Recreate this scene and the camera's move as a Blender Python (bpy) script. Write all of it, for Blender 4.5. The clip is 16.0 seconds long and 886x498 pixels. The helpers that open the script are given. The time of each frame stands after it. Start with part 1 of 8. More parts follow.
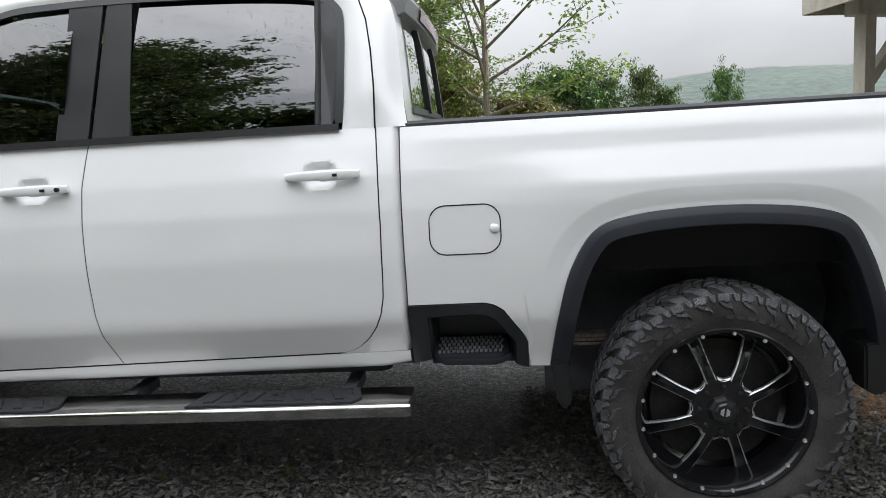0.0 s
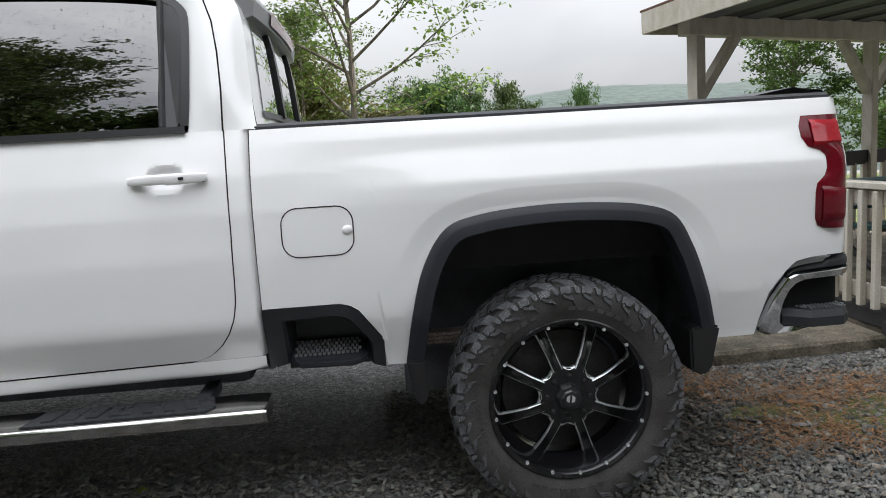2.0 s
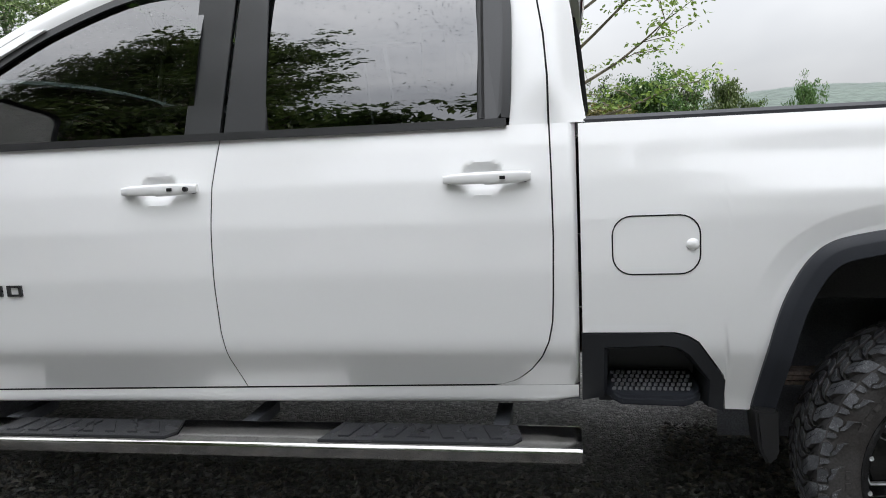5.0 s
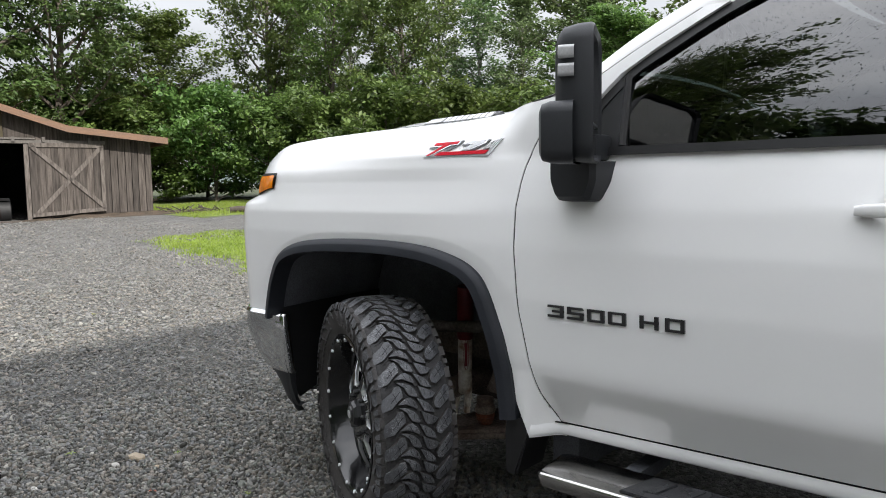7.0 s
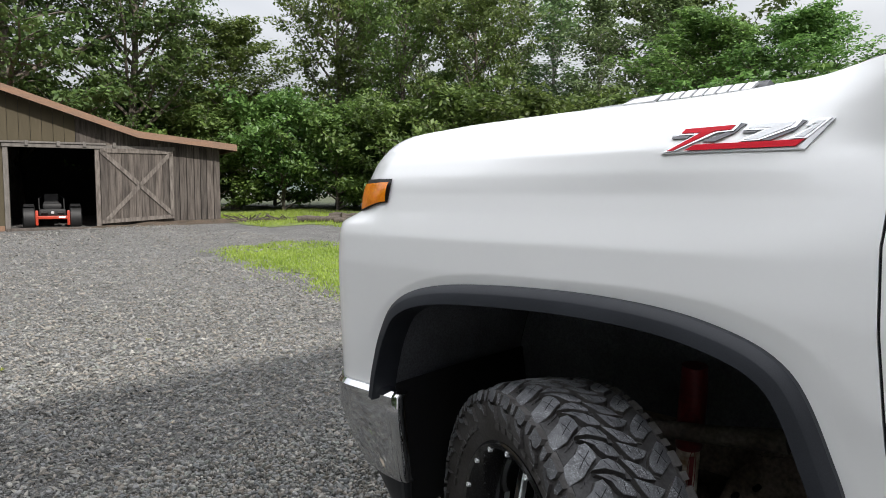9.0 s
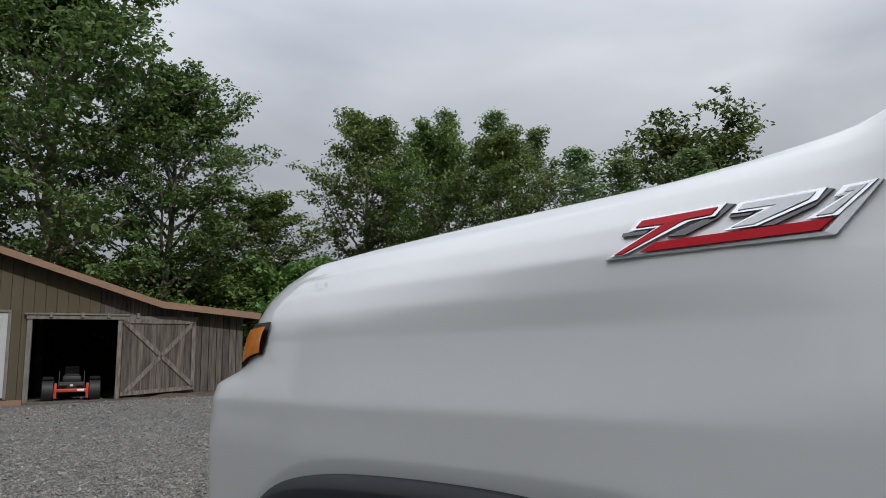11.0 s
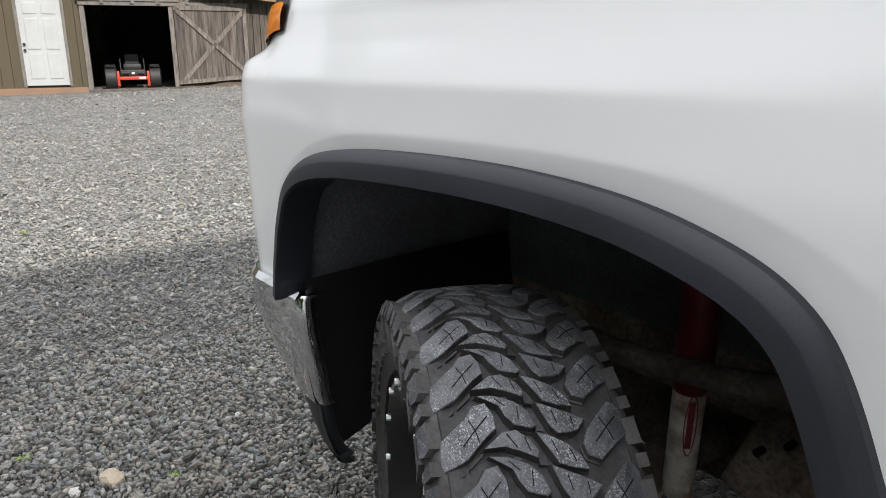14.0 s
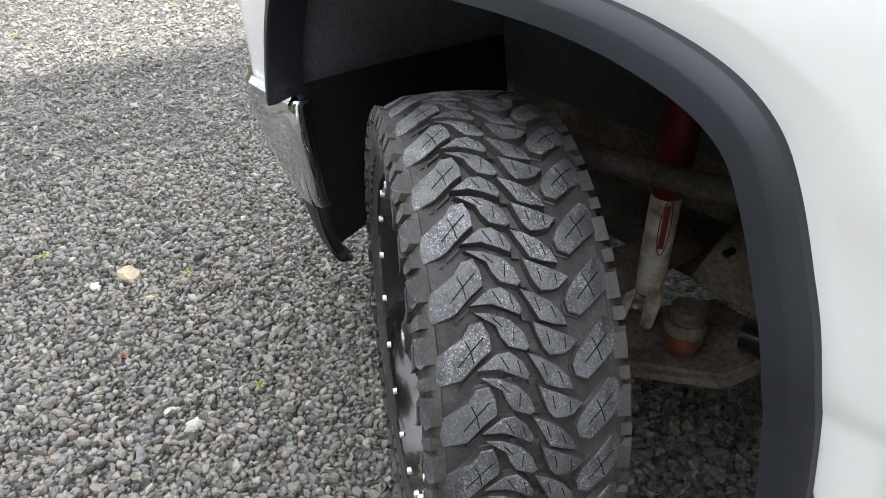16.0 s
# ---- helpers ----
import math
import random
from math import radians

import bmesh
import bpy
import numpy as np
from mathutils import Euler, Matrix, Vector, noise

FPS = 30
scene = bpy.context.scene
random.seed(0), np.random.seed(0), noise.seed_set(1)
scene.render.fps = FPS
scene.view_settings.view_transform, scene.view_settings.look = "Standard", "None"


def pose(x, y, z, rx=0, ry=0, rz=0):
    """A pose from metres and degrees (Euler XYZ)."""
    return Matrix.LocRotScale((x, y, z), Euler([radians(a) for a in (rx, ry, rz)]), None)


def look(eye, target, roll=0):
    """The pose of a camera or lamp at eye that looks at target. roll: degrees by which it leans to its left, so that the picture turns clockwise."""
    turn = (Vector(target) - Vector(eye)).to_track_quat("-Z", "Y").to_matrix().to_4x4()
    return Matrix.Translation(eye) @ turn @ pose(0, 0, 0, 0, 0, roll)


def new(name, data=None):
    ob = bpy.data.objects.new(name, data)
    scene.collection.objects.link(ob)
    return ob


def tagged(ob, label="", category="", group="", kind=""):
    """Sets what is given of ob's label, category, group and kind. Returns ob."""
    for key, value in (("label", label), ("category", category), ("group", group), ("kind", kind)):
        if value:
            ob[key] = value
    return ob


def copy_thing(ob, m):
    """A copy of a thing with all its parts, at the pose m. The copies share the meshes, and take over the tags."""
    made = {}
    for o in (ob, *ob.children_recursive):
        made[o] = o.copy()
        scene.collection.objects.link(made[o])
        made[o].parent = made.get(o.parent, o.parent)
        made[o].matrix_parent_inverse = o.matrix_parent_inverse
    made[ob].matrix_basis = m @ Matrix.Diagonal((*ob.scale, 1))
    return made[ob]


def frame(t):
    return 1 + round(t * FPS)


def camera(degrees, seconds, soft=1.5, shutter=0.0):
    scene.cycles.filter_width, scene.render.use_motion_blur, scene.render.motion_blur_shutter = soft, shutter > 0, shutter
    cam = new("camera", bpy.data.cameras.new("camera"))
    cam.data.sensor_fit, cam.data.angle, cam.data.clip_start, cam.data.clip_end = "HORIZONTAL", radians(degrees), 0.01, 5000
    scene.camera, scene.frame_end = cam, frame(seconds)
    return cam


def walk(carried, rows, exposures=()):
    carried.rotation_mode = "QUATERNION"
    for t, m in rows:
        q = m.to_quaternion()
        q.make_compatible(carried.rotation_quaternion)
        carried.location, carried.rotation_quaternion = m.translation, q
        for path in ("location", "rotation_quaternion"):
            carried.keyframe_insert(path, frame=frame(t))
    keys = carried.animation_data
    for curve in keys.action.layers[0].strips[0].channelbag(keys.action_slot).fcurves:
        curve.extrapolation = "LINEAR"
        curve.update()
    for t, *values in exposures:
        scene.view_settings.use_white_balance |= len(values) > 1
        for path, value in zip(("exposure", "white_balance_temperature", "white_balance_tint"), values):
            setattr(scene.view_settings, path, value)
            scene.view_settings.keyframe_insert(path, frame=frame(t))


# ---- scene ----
cam = camera(62.8, 16.0, 0.95)
PATH = [
    (0, (-0.753, -2.439, 1.418), (-0.923, -0.468, 1.125), -3.4),
    (0.5, (-0.72, -2.472, 1.391), (-0.863, -0.497, 1.11), -3.5),
    (1, (-0.7, -2.48, 1.389), (-0.708, -0.499, 1.117), -3.3),
    (1.5, (-0.695, -2.494, 1.384), (-0.584, -0.516, 1.112), -3.4),
    (2, (-0.681, -2.486, 1.376), (-0.507, -0.513, 1.1), -3.5),
    (2.5, (-0.668, -2.475, 1.369), (-0.455, -0.506, 1.089), -3.4),
    (3, (-0.697, -2.461, 1.377), (-0.477, -0.492, 1.1), -3.4),
    (3.2, (-0.72, -2.462, 1.38), (-0.506, -0.492, 1.105), -3.4),
    (5.3, (-1.273, -2.095, 1.396), (-1.773, -0.173, 1.159), -2.8),
    (5.5, (-1.365, -2.086, 1.401), (-2.002, -0.205, 1.165), -3.1),
    (6, (-1.537, -1.992, 1.382), (-2.593, -0.306, 1.177), -2.7),
    (6.5, (-1.847, -1.96, 1.405), (-3.034, -0.362, 1.215), -1.3),
    (7, (-2.145, -1.857, 1.406), (-3.452, -0.354, 1.222), -0.8),
    (7.5, (-2.457, -1.661, 1.407), (-3.854, -0.24, 1.227), -0.8),
    (8, (-2.72, -1.567, 1.453), (-4.143, -0.176, 1.255), -0.9),
    (8.2, (-2.813, -1.53, 1.441), (-4.236, -0.135, 1.268), -0.3),
    (10.3, (-3.321, -0.856, 1.381), (-4.773, 0.514, 1.261), -0.5),
    (10.5, (-3.314, -0.791, 1.368), (-4.771, 0.578, 1.361), -0.7),
    (11, (-3.317, -0.737, 1.369), (-4.797, 0.573, 1.675), -0.9),
    (11.5, (-3.338, -0.715, 1.362), (-4.838, 0.525, 1.822), -0.5),
    (12, (-3.328, -0.705, 1.361), (-4.849, 0.506, 1.831), -0.3),
    (12.5, (-3.314, -0.687, 1.363), (-4.869, 0.524, 1.708), -0.3),
    (13, (-3.32, -0.661, 1.343), (-4.908, 0.554, 1.338), -0.0),
    (13.5, (-3.332, -0.672, 1.355), (-4.888, 0.522, 0.966), 0.4),
    (14, (-3.29, -0.681, 1.344), (-4.834, 0.479, 0.825), -0.4),
    (14.5, (-3.271, -0.703, 1.364), (-4.743, 0.392, 0.568), -0.4),
    (15, (-3.269, -0.707, 1.357), (-4.684, 0.336, 0.403), -0.4),
    (15.5, (-3.261, -0.697, 1.358), (-4.659, 0.333, 0.365), -0.3),
    (16, (-3.236, -0.678, 1.35), (-4.635, 0.346, 0.353), -0.3),
]
EXPOSURES = [(0.0, 2.82, 6400, 10), (3.2, 2.86, 6400, 10), (5.5, 2.86, 6400, 10), (6.5, 2.76, 6400, 10), (8.2, 2.58, 6400, 10), (10.3, 2.42, 6400, 10), (11.2, 1.50, 6200, 10), (12.5, 1.28, 6150, 9),
             (13.2, 2.14, 6400, 10), (14.0, 2.90, 6450, 10), (14.8, 3.44, 6450, 10), (16.0, 3.60, 6450, 10)]
walk(cam, [(t, look(eye, target, roll)) for t, eye, target, roll in PATH], EXPOSURES)

# ---- world, sun ----
SUN_EL, SUN_AZ = radians(38), radians(4)      # height, and turn from +x towards -y
world = bpy.data.worlds.new("sky")
scene.world = world
world.use_nodes = True
wn, wl = world.node_tree.nodes, world.node_tree.links
wn.clear()
w_out, w_bg = wn.new("ShaderNodeOutputWorld"), wn.new("ShaderNodeBackground")
w_sky = wn.new("ShaderNodeTexSky")
w_sky.sky_type, w_sky.sun_disc = "NISHITA", False
w_sky.sun_elevation, w_sky.sun_rotation = SUN_EL, radians(90) + SUN_AZ
w_sky.dust_density, w_sky.air_density = 3.0, 1.0
w_sc = wn.new("ShaderNodeVectorMath"); w_sc.operation = "SCALE"; w_sc.inputs["Scale"].default_value = 0.09
w_geo = wn.new("ShaderNodeTexCoord")
w_map = wn.new("ShaderNodeMapping"); w_map.inputs["Scale"].default_value = (1.0, 1.0, 3.2)
w_n1 = wn.new("ShaderNodeTexNoise"); w_n1.inputs["Scale"].default_value = 1.7; w_n1.inputs["Detail"].default_value = 4; w_n1.inputs["Roughness"].default_value = 0.45
w_n1.inputs["Distortion"].default_value = 0.4
w_r1 = wn.new("ShaderNodeValToRGB")
w_r1.color_ramp.elements[0].position, w_r1.color_ramp.elements[0].color = 0.30, (0.52, 0.537, 0.575, 1)
w_r1.color_ramp.elements[1].position, w_r1.color_ramp.elements[1].color = 0.66, (0.868, 0.872, 0.885, 1)
w_mix = wn.new("ShaderNodeMix"); w_mix.data_type = "RGBA"; w_mix.inputs[0].default_value = 0.86
wl.new(w_geo.outputs["Generated"], w_map.inputs["Vector"])
wl.new(w_map.outputs["Vector"], w_n1.inputs["Vector"])
wl.new(w_n1.outputs["Fac"], w_r1.inputs["Fac"])
wl.new(w_sky.outputs["Color"], w_sc.inputs[0])
wl.new(w_sc.outputs["Vector"], w_mix.inputs[6])
wl.new(w_r1.outputs["Color"], w_mix.inputs[7])
w_sep = wn.new("ShaderNodeSeparateXYZ")
w_up = wn.new("ShaderNodeMapRange"); w_up.interpolation_type = "SMOOTHSTEP"; w_up.inputs["To Min"].default_value = 0.27; w_up.inputs["To Max"].default_value = 1.5
w_g = wn.new("ShaderNodeVectorMath"); w_g.operation = "SCALE"
wl.new(w_geo.outputs["Generated"], w_sep.inputs["Vector"])
wl.new(w_sep.outputs["Z"], w_up.inputs["Value"])
wl.new(w_mix.outputs[2], w_g.inputs[0]); wl.new(w_up.outputs["Result"], w_g.inputs["Scale"])
wl.new(w_g.outputs["Vector"], w_bg.inputs["Color"])
w_bg.inputs["Strength"].default_value = 0.455
wl.new(w_bg.outputs["Background"], w_out.inputs["Surface"])

sun_data = bpy.data.lights.new("sun", "SUN")
sun_data.energy, sun_data.angle, sun_data.color = 0.84, radians(0.8), (1.0, 0.95, 0.88)
sun = new("sun", sun_data)
sun.matrix_world = look((30 * math.cos(SUN_EL) * math.cos(SUN_AZ), -30 * math.cos(SUN_EL) * math.sin(SUN_AZ), 30 * math.sin(SUN_EL)), (0, 0, 0))

# ---- materials ----


def mat(name, col, rough=0.5, metal=0.0, var=0.12, scale=8.0, fine=90.0, bump=0.15, bump_d=0.004, col2=None, coat=0.0, spec=0.5,
        rnd=0.0, stretch=(1, 1, 1), rough_var=0.1, isl=0.0, sheen=0.0):
    """A surface with two scales of noise in colour, gloss and relief. col2: the colour of its stains or worn spots."""
    m = bpy.data.materials.new(name)
    m.use_nodes = True
    n, l = m.node_tree.nodes, m.node_tree.links
    b = n["Principled BSDF"]
    tc = n.new("ShaderNodeTexCoord")
    mp = n.new("ShaderNodeMapping"); mp.inputs["Scale"].default_value = stretch
    l.new(tc.outputs["Object"], mp.inputs["Vector"])
    n1 = n.new("ShaderNodeTexNoise"); n1.inputs["Scale"].default_value = scale; n1.inputs["Detail"].default_value = 5
    n2 = n.new("ShaderNodeTexNoise"); n2.inputs["Scale"].default_value = fine; n2.inputs["Detail"].default_value = 3
    l.new(mp.outputs["Vector"], n1.inputs["Vector"]); l.new(mp.outputs["Vector"], n2.inputs["Vector"])
    c2 = col2 or tuple(c * (1 - 2.2 * var) for c in col)
    r = n.new("ShaderNodeValToRGB")
    r.color_ramp.elements[0].position, r.color_ramp.elements[0].color = 0.34, (*c2, 1)
    r.color_ramp.elements[1].position, r.color_ramp.elements[1].color = 0.62, (*col, 1)
    l.new(n1.outputs["Fac"], r.inputs["Fac"])
    mx = n.new("ShaderNodeMix"); mx.data_type, mx.blend_type = "RGBA", "OVERLAY"; mx.inputs[0].default_value = min(1.0, 4 * var)
    l.new(r.outputs["Color"], mx.inputs[6]); l.new(n2.outputs["Fac"], mx.inputs[7])
    last = mx.outputs[2]
    if rnd or isl:
        src = n.new("ShaderNodeObjectInfo").outputs["Random"] if rnd else n.new("ShaderNodeNewGeometry").outputs["Random Per Island"]
        k = rnd or isl
        mr = n.new("ShaderNodeMapRange"); mr.inputs["To Min"].default_value = 1 - k; mr.inputs["To Max"].default_value = 1 + k
        l.new(src, mr.inputs["Value"])
        vm = n.new("ShaderNodeVectorMath"); vm.operation = "SCALE"
        l.new(last, vm.inputs[0]); l.new(mr.outputs["Result"], vm.inputs["Scale"])
        last = vm.outputs["Vector"]
    l.new(last, b.inputs["Base Color"])
    rr = n.new("ShaderNodeMapRange"); rr.inputs["To Min"].default_value = max(0.02, rough - rough_var); rr.inputs["To Max"].default_value = min(1, rough + rough_var)
    l.new(n1.outputs["Fac"], rr.inputs["Value"]); l.new(rr.outputs["Result"], b.inputs["Roughness"])
    b.inputs["Metallic"].default_value = metal
    b.inputs["Coat Weight"].default_value = coat
    b.inputs["Coat Roughness"].default_value = 0.04
    b.inputs["Specular IOR Level"].default_value = spec
    if bump:
        bp = n.new("ShaderNodeBump"); bp.inputs["Strength"].default_value = bump; bp.inputs["Distance"].default_value = bump_d
        l.new(n2.outputs["Fac"], bp.inputs["Height"]); l.new(bp.outputs["Normal"], b.inputs["Normal"])
    return m


def scuffed(m, scale, col):
    """Adds small pale scuffs and dust specks to a surface."""
    n, l = m.node_tree.nodes, m.node_tree.links
    b = n["Principled BSDF"]
    src = b.inputs["Base Color"].links[0].from_socket
    tc, nz, big, ramp = n.new("ShaderNodeTexCoord"), n.new("ShaderNodeTexNoise"), n.new("ShaderNodeTexNoise"), n.new("ShaderNodeMapRange")
    nz.inputs["Scale"].default_value, nz.inputs["Detail"].default_value, nz.inputs["Distortion"].default_value = scale, 2, 1.5
    big.inputs["Scale"].default_value = 14.0
    l.new(tc.outputs["Object"], nz.inputs["Vector"]); l.new(tc.outputs["Object"], big.inputs["Vector"])
    ad = n.new("ShaderNodeMath"); ad.operation = "MULTIPLY_ADD"; ad.inputs[1].default_value = 0.45
    l.new(big.outputs["Fac"], ad.inputs[0]); l.new(nz.outputs["Fac"], ad.inputs[2])
    ramp.inputs["From Min"].default_value, ramp.inputs["From Max"].default_value = 0.80, 0.93
    l.new(ad.outputs["Value"], ramp.inputs["Value"])
    mx = n.new("ShaderNodeMix"); mx.data_type = "RGBA"; mx.inputs[7].default_value = (*col, 1)
    l.new(ramp.outputs["Result"], mx.inputs[0]); l.new(src, mx.inputs[6]); l.new(mx.outputs[2], b.inputs["Base Color"])
    return m


def glass(name, tint, ior=1.5, rough=0.0, bump=0.0):
    m = bpy.data.materials.new(name)
    m.use_nodes = True
    n, l = m.node_tree.nodes, m.node_tree.links
    n.clear()
    out, tr, gl, fr, mx = (n.new("ShaderNode" + k) for k in ("OutputMaterial", "BsdfTransparent", "BsdfGlossy", "Fresnel", "MixShader"))
    tr.inputs["Color"].default_value = (*tint, 1)
    gl.inputs["Roughness"].default_value = rough
    fr.inputs["IOR"].default_value = ior
    if bump:
        tc, nz, bp = n.new("ShaderNodeTexCoord"), n.new("ShaderNodeTexNoise"), n.new("ShaderNodeBump")
        nz.inputs["Scale"].default_value = 6.0
        nz.inputs["Detail"].default_value = 6
        bp.inputs["Strength"].default_value = bump; bp.inputs["Distance"].default_value = 0.01
        l.new(tc.outputs["Object"], nz.inputs["Vector"]); l.new(nz.outputs["Fac"], bp.inputs["Height"])
        l.new(bp.outputs["Normal"], gl.inputs["Normal"])
    l.new(fr.outputs["Fac"], mx.inputs["Fac"]); l.new(tr.outputs["BSDF"], mx.inputs[1]); l.new(gl.outputs["BSDF"], mx.inputs[2])
    l.new(mx.outputs["Shader"], out.inputs["Surface"])
    return m


PAINT = mat("white_paint", (0.885, 0.885, 0.88), 0.45, var=0.008, scale=1.2, fine=300, bump=0.0, coat=1.0, rough_var=0.05, spec=0.2)
PAINT.node_tree.nodes["Principled BSDF"].inputs["Coat IOR"].default_value = 1.54
PAINT.node_tree.nodes["Principled BSDF"].inputs["Coat Roughness"].default_value = 0.02
BLACK = mat("black_plastic", (0.022, 0.024, 0.028), 0.48, var=0.10, scale=5, fine=420, bump=0.25, bump_d=0.0008, rough_var=0.12)
FLARE = mat("flare_plastic", (0.020, 0.0225, 0.029), 0.50, var=0.09, scale=4, fine=380, bump=0.2, bump_d=0.0006, rough_var=0.1, spec=0.35)
TRIM = mat("window_trim", (0.012, 0.012, 0.013), 0.40, var=0.08, scale=9, fine=200, bump=0.08, bump_d=0.0005)
PILLAR = mat("satin_pillar", (0.014, 0.0145, 0.016), 0.36, var=0.08, scale=6, fine=260, bump=0.06, bump_d=0.0004, coat=0.3)
LINER = mat("liner_felt", (0.155, 0.160, 0.180), 0.9, var=0.15, scale=6, fine=160, bump=0.5, bump_d=0.003, spec=0.2)
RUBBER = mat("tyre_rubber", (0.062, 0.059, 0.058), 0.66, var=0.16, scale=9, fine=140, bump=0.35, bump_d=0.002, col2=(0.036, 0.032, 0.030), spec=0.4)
# darker than the dusty tread: the shade down in the grooves is in the colour
GROOVE = mat("shaded_groove_rubber", (0.050, 0.049, 0.050), 0.7, var=0.14, scale=24, fine=160, bump=0.3, bump_d=0.002, col2=(0.026, 0.025, 0.025), spec=0.35)
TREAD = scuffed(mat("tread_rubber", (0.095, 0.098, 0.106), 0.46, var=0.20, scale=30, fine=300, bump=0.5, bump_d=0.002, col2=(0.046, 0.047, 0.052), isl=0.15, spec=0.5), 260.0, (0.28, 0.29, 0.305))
RIMB = mat("gloss_black_rim", (0.007, 0.007, 0.008), 0.22, var=0.1, scale=7, fine=120, bump=0.01, bump_d=0.0004, coat=0.6, spec=0.3)
MILLED = mat("milled_aluminium", (0.86, 0.87, 0.89), 0.48, metal=1.0, var=0.05, scale=30, fine=300, bump=0.05, bump_d=0.0004)
CHROME = mat("chrome", (0.80, 0.81, 0.83), 0.09, metal=1.0, var=0.03, scale=5, fine=60, bump=0.03, bump_d=0.001, rough_var=0.05)
STEEL = mat("polished_step_steel", (0.56, 0.55, 0.54), 0.15, metal=1.0, var=0.10, scale=14, fine=160, bump=0.10, bump_d=0.0008, rough_var=0.12)
RUSTY = mat("rusty_steel", (0.26, 0.215, 0.18), 0.85, metal=0.1, var=0.25, scale=11, fine=90, bump=0.6, bump_d=0.004, col2=(0.13, 0.095, 0.07))
RUSTD = mat("dark_rusty_steel", (0.115, 0.098, 0.083), 0.85, metal=0.1, var=0.25, scale=14, fine=90, bump=0.6, bump_d=0.004, col2=(0.06, 0.045, 0.035))
SHOCKW = mat("dirty_white_enamel", (0.72, 0.68, 0.60), 0.45, var=0.12, scale=22, fine=120, bump=0.15, bump_d=0.001, col2=(0.26, 0.17, 0.10))
SHOCKR = mat("red_shock_boot", (0.20, 0.018, 0.026), 0.45, var=0.14, scale=10, fine=100, bump=0.2, bump_d=0.002)
COPPER = mat("rust_orange_boot", (0.22, 0.075, 0.035), 0.7, var=0.25, scale=18, fine=110, bump=0.4, bump_d=0.002)
REDLENS = mat("red_lens", (0.42, 0.006, 0.016), 0.18, var=0.12, scale=7, fine=110, bump=0.05, bump_d=0.001, coat=0.25, spec=0.3)
DARKRED = mat("dark_red_lens", (0.14, 0.003, 0.010), 0.18, var=0.1, scale=7, fine=110, bump=0.04, bump_d=0.001, coat=0.25, spec=0.3)
AMBER = mat("amber_lens", (0.95, 0.27, 0.006), 0.20, var=0.12, scale=20, fine=120, bump=0.1, bump_d=0.001, coat=0.25, spec=0.3)
CLEAR = mat("clear_lens", (0.50, 0.50, 0.51), 0.10, var=0.06, scale=30, fine=200, bump=0.15, bump_d=0.001, coat=1.0)
BADGER = mat("red_enamel", (0.58, 0.008, 0.022), 0.38, var=0.05, scale=30, fine=200, bump=0.03, bump_d=0.0003, spec=0.12)
BADGEC = mat("badge_chrome", (0.64, 0.65, 0.67), 0.25, metal=1.0, var=0.05, scale=30, fine=200, bump=0.03, bump_d=0.0003)
BADGEW = mat("badge_white", (0.76, 0.76, 0.77), 0.3, var=0.03, scale=30, fine=200, bump=0.03, bump_d=0.0003)
SEAT = mat("dark_seat_cloth", (0.035, 0.035, 0.037), 0.85, var=0.12, scale=14, fine=220, bump=0.3, bump_d=0.002)
BEDLINE = mat("bed_floor_liner", (0.02, 0.02, 0.021), 0.8, var=0.15, scale=8, fine=150, bump=0.5, bump_d=0.003)
TINT = glass("tinted_glass", (0.03, 0.032, 0.034), 2.45, bump=0.012)
TINTL = glass("lighter_tinted_glass", (0.13, 0.145, 0.145), 2.2, bump=0.012)
GREYS = mat("worn_grip", (0.17, 0.175, 0.185), 0.38, var=0.12, scale=30, fine=300, bump=0.2, bump_d=0.001)
DARKST = mat("dull_dark_steel", (0.035, 0.033, 0.032), 0.6, metal=0.3, var=0.2, scale=10, fine=90, bump=0.3, bump_d=0.002)
SEAM = mat("black_seam", (0.010, 0.010, 0.011), 0.9, var=0.1, scale=20, fine=200, bump=0.0, spec=0.2)
PAD = mat("step_pad_rubber", (0.035, 0.036, 0.040), 0.26, var=0.1, scale=12, fine=240, bump=0.15, bump_d=0.001)
MIRROR = mat("mirror_glass", (0.86, 0.87, 0.88), 0.03, metal=1.0, var=0.01, scale=3, fine=20, bump=0.0, rough_var=0.01)
GREYP = mat("mid_grey_plastic", (0.27, 0.272, 0.275), 0.4, var=0.06, scale=8, fine=200, bump=0.1, bump_d=0.0005)
BADGED = mat("dark_chrome", (0.10, 0.10, 0.105), 0.22, metal=1.0, var=0.05, scale=30, fine=200, bump=0.03, bump_d=0.0003)
BADGEG = mat("badge_grey", (0.60, 0.605, 0.62), 0.32, metal=0.35, var=0.05, scale=30, fine=200, bump=0.03, bump_d=0.0003)
DULLCHROME = mat("dull_chrome", (0.40, 0.40, 0.41), 0.42, metal=0.5, var=0.08, scale=9, fine=190, bump=0.05, bump_d=0.001)
WETCHROME = mat("wet_chrome", (0.72, 0.73, 0.75), 0.06, metal=1.0, var=0.05, scale=9, fine=190, bump=0.03, bump_d=0.001, rough_var=0.04)
CLEARG = glass("clear_glass", (0.42, 0.52, 0.50), 1.6)
DROP = glass("rain_drop", (0.85, 0.87, 0.9), 1.9)

# ---- building helpers ----


def mesh_of(name, bm, smooth=True):
    bmesh.ops.recalc_face_normals(bm, faces=bm.faces[:])
    me = bpy.data.meshes.new(name)
    bm.to_mesh(me)
    bm.free()
    for p in me.polygons:
        p.use_smooth = smooth
    return me


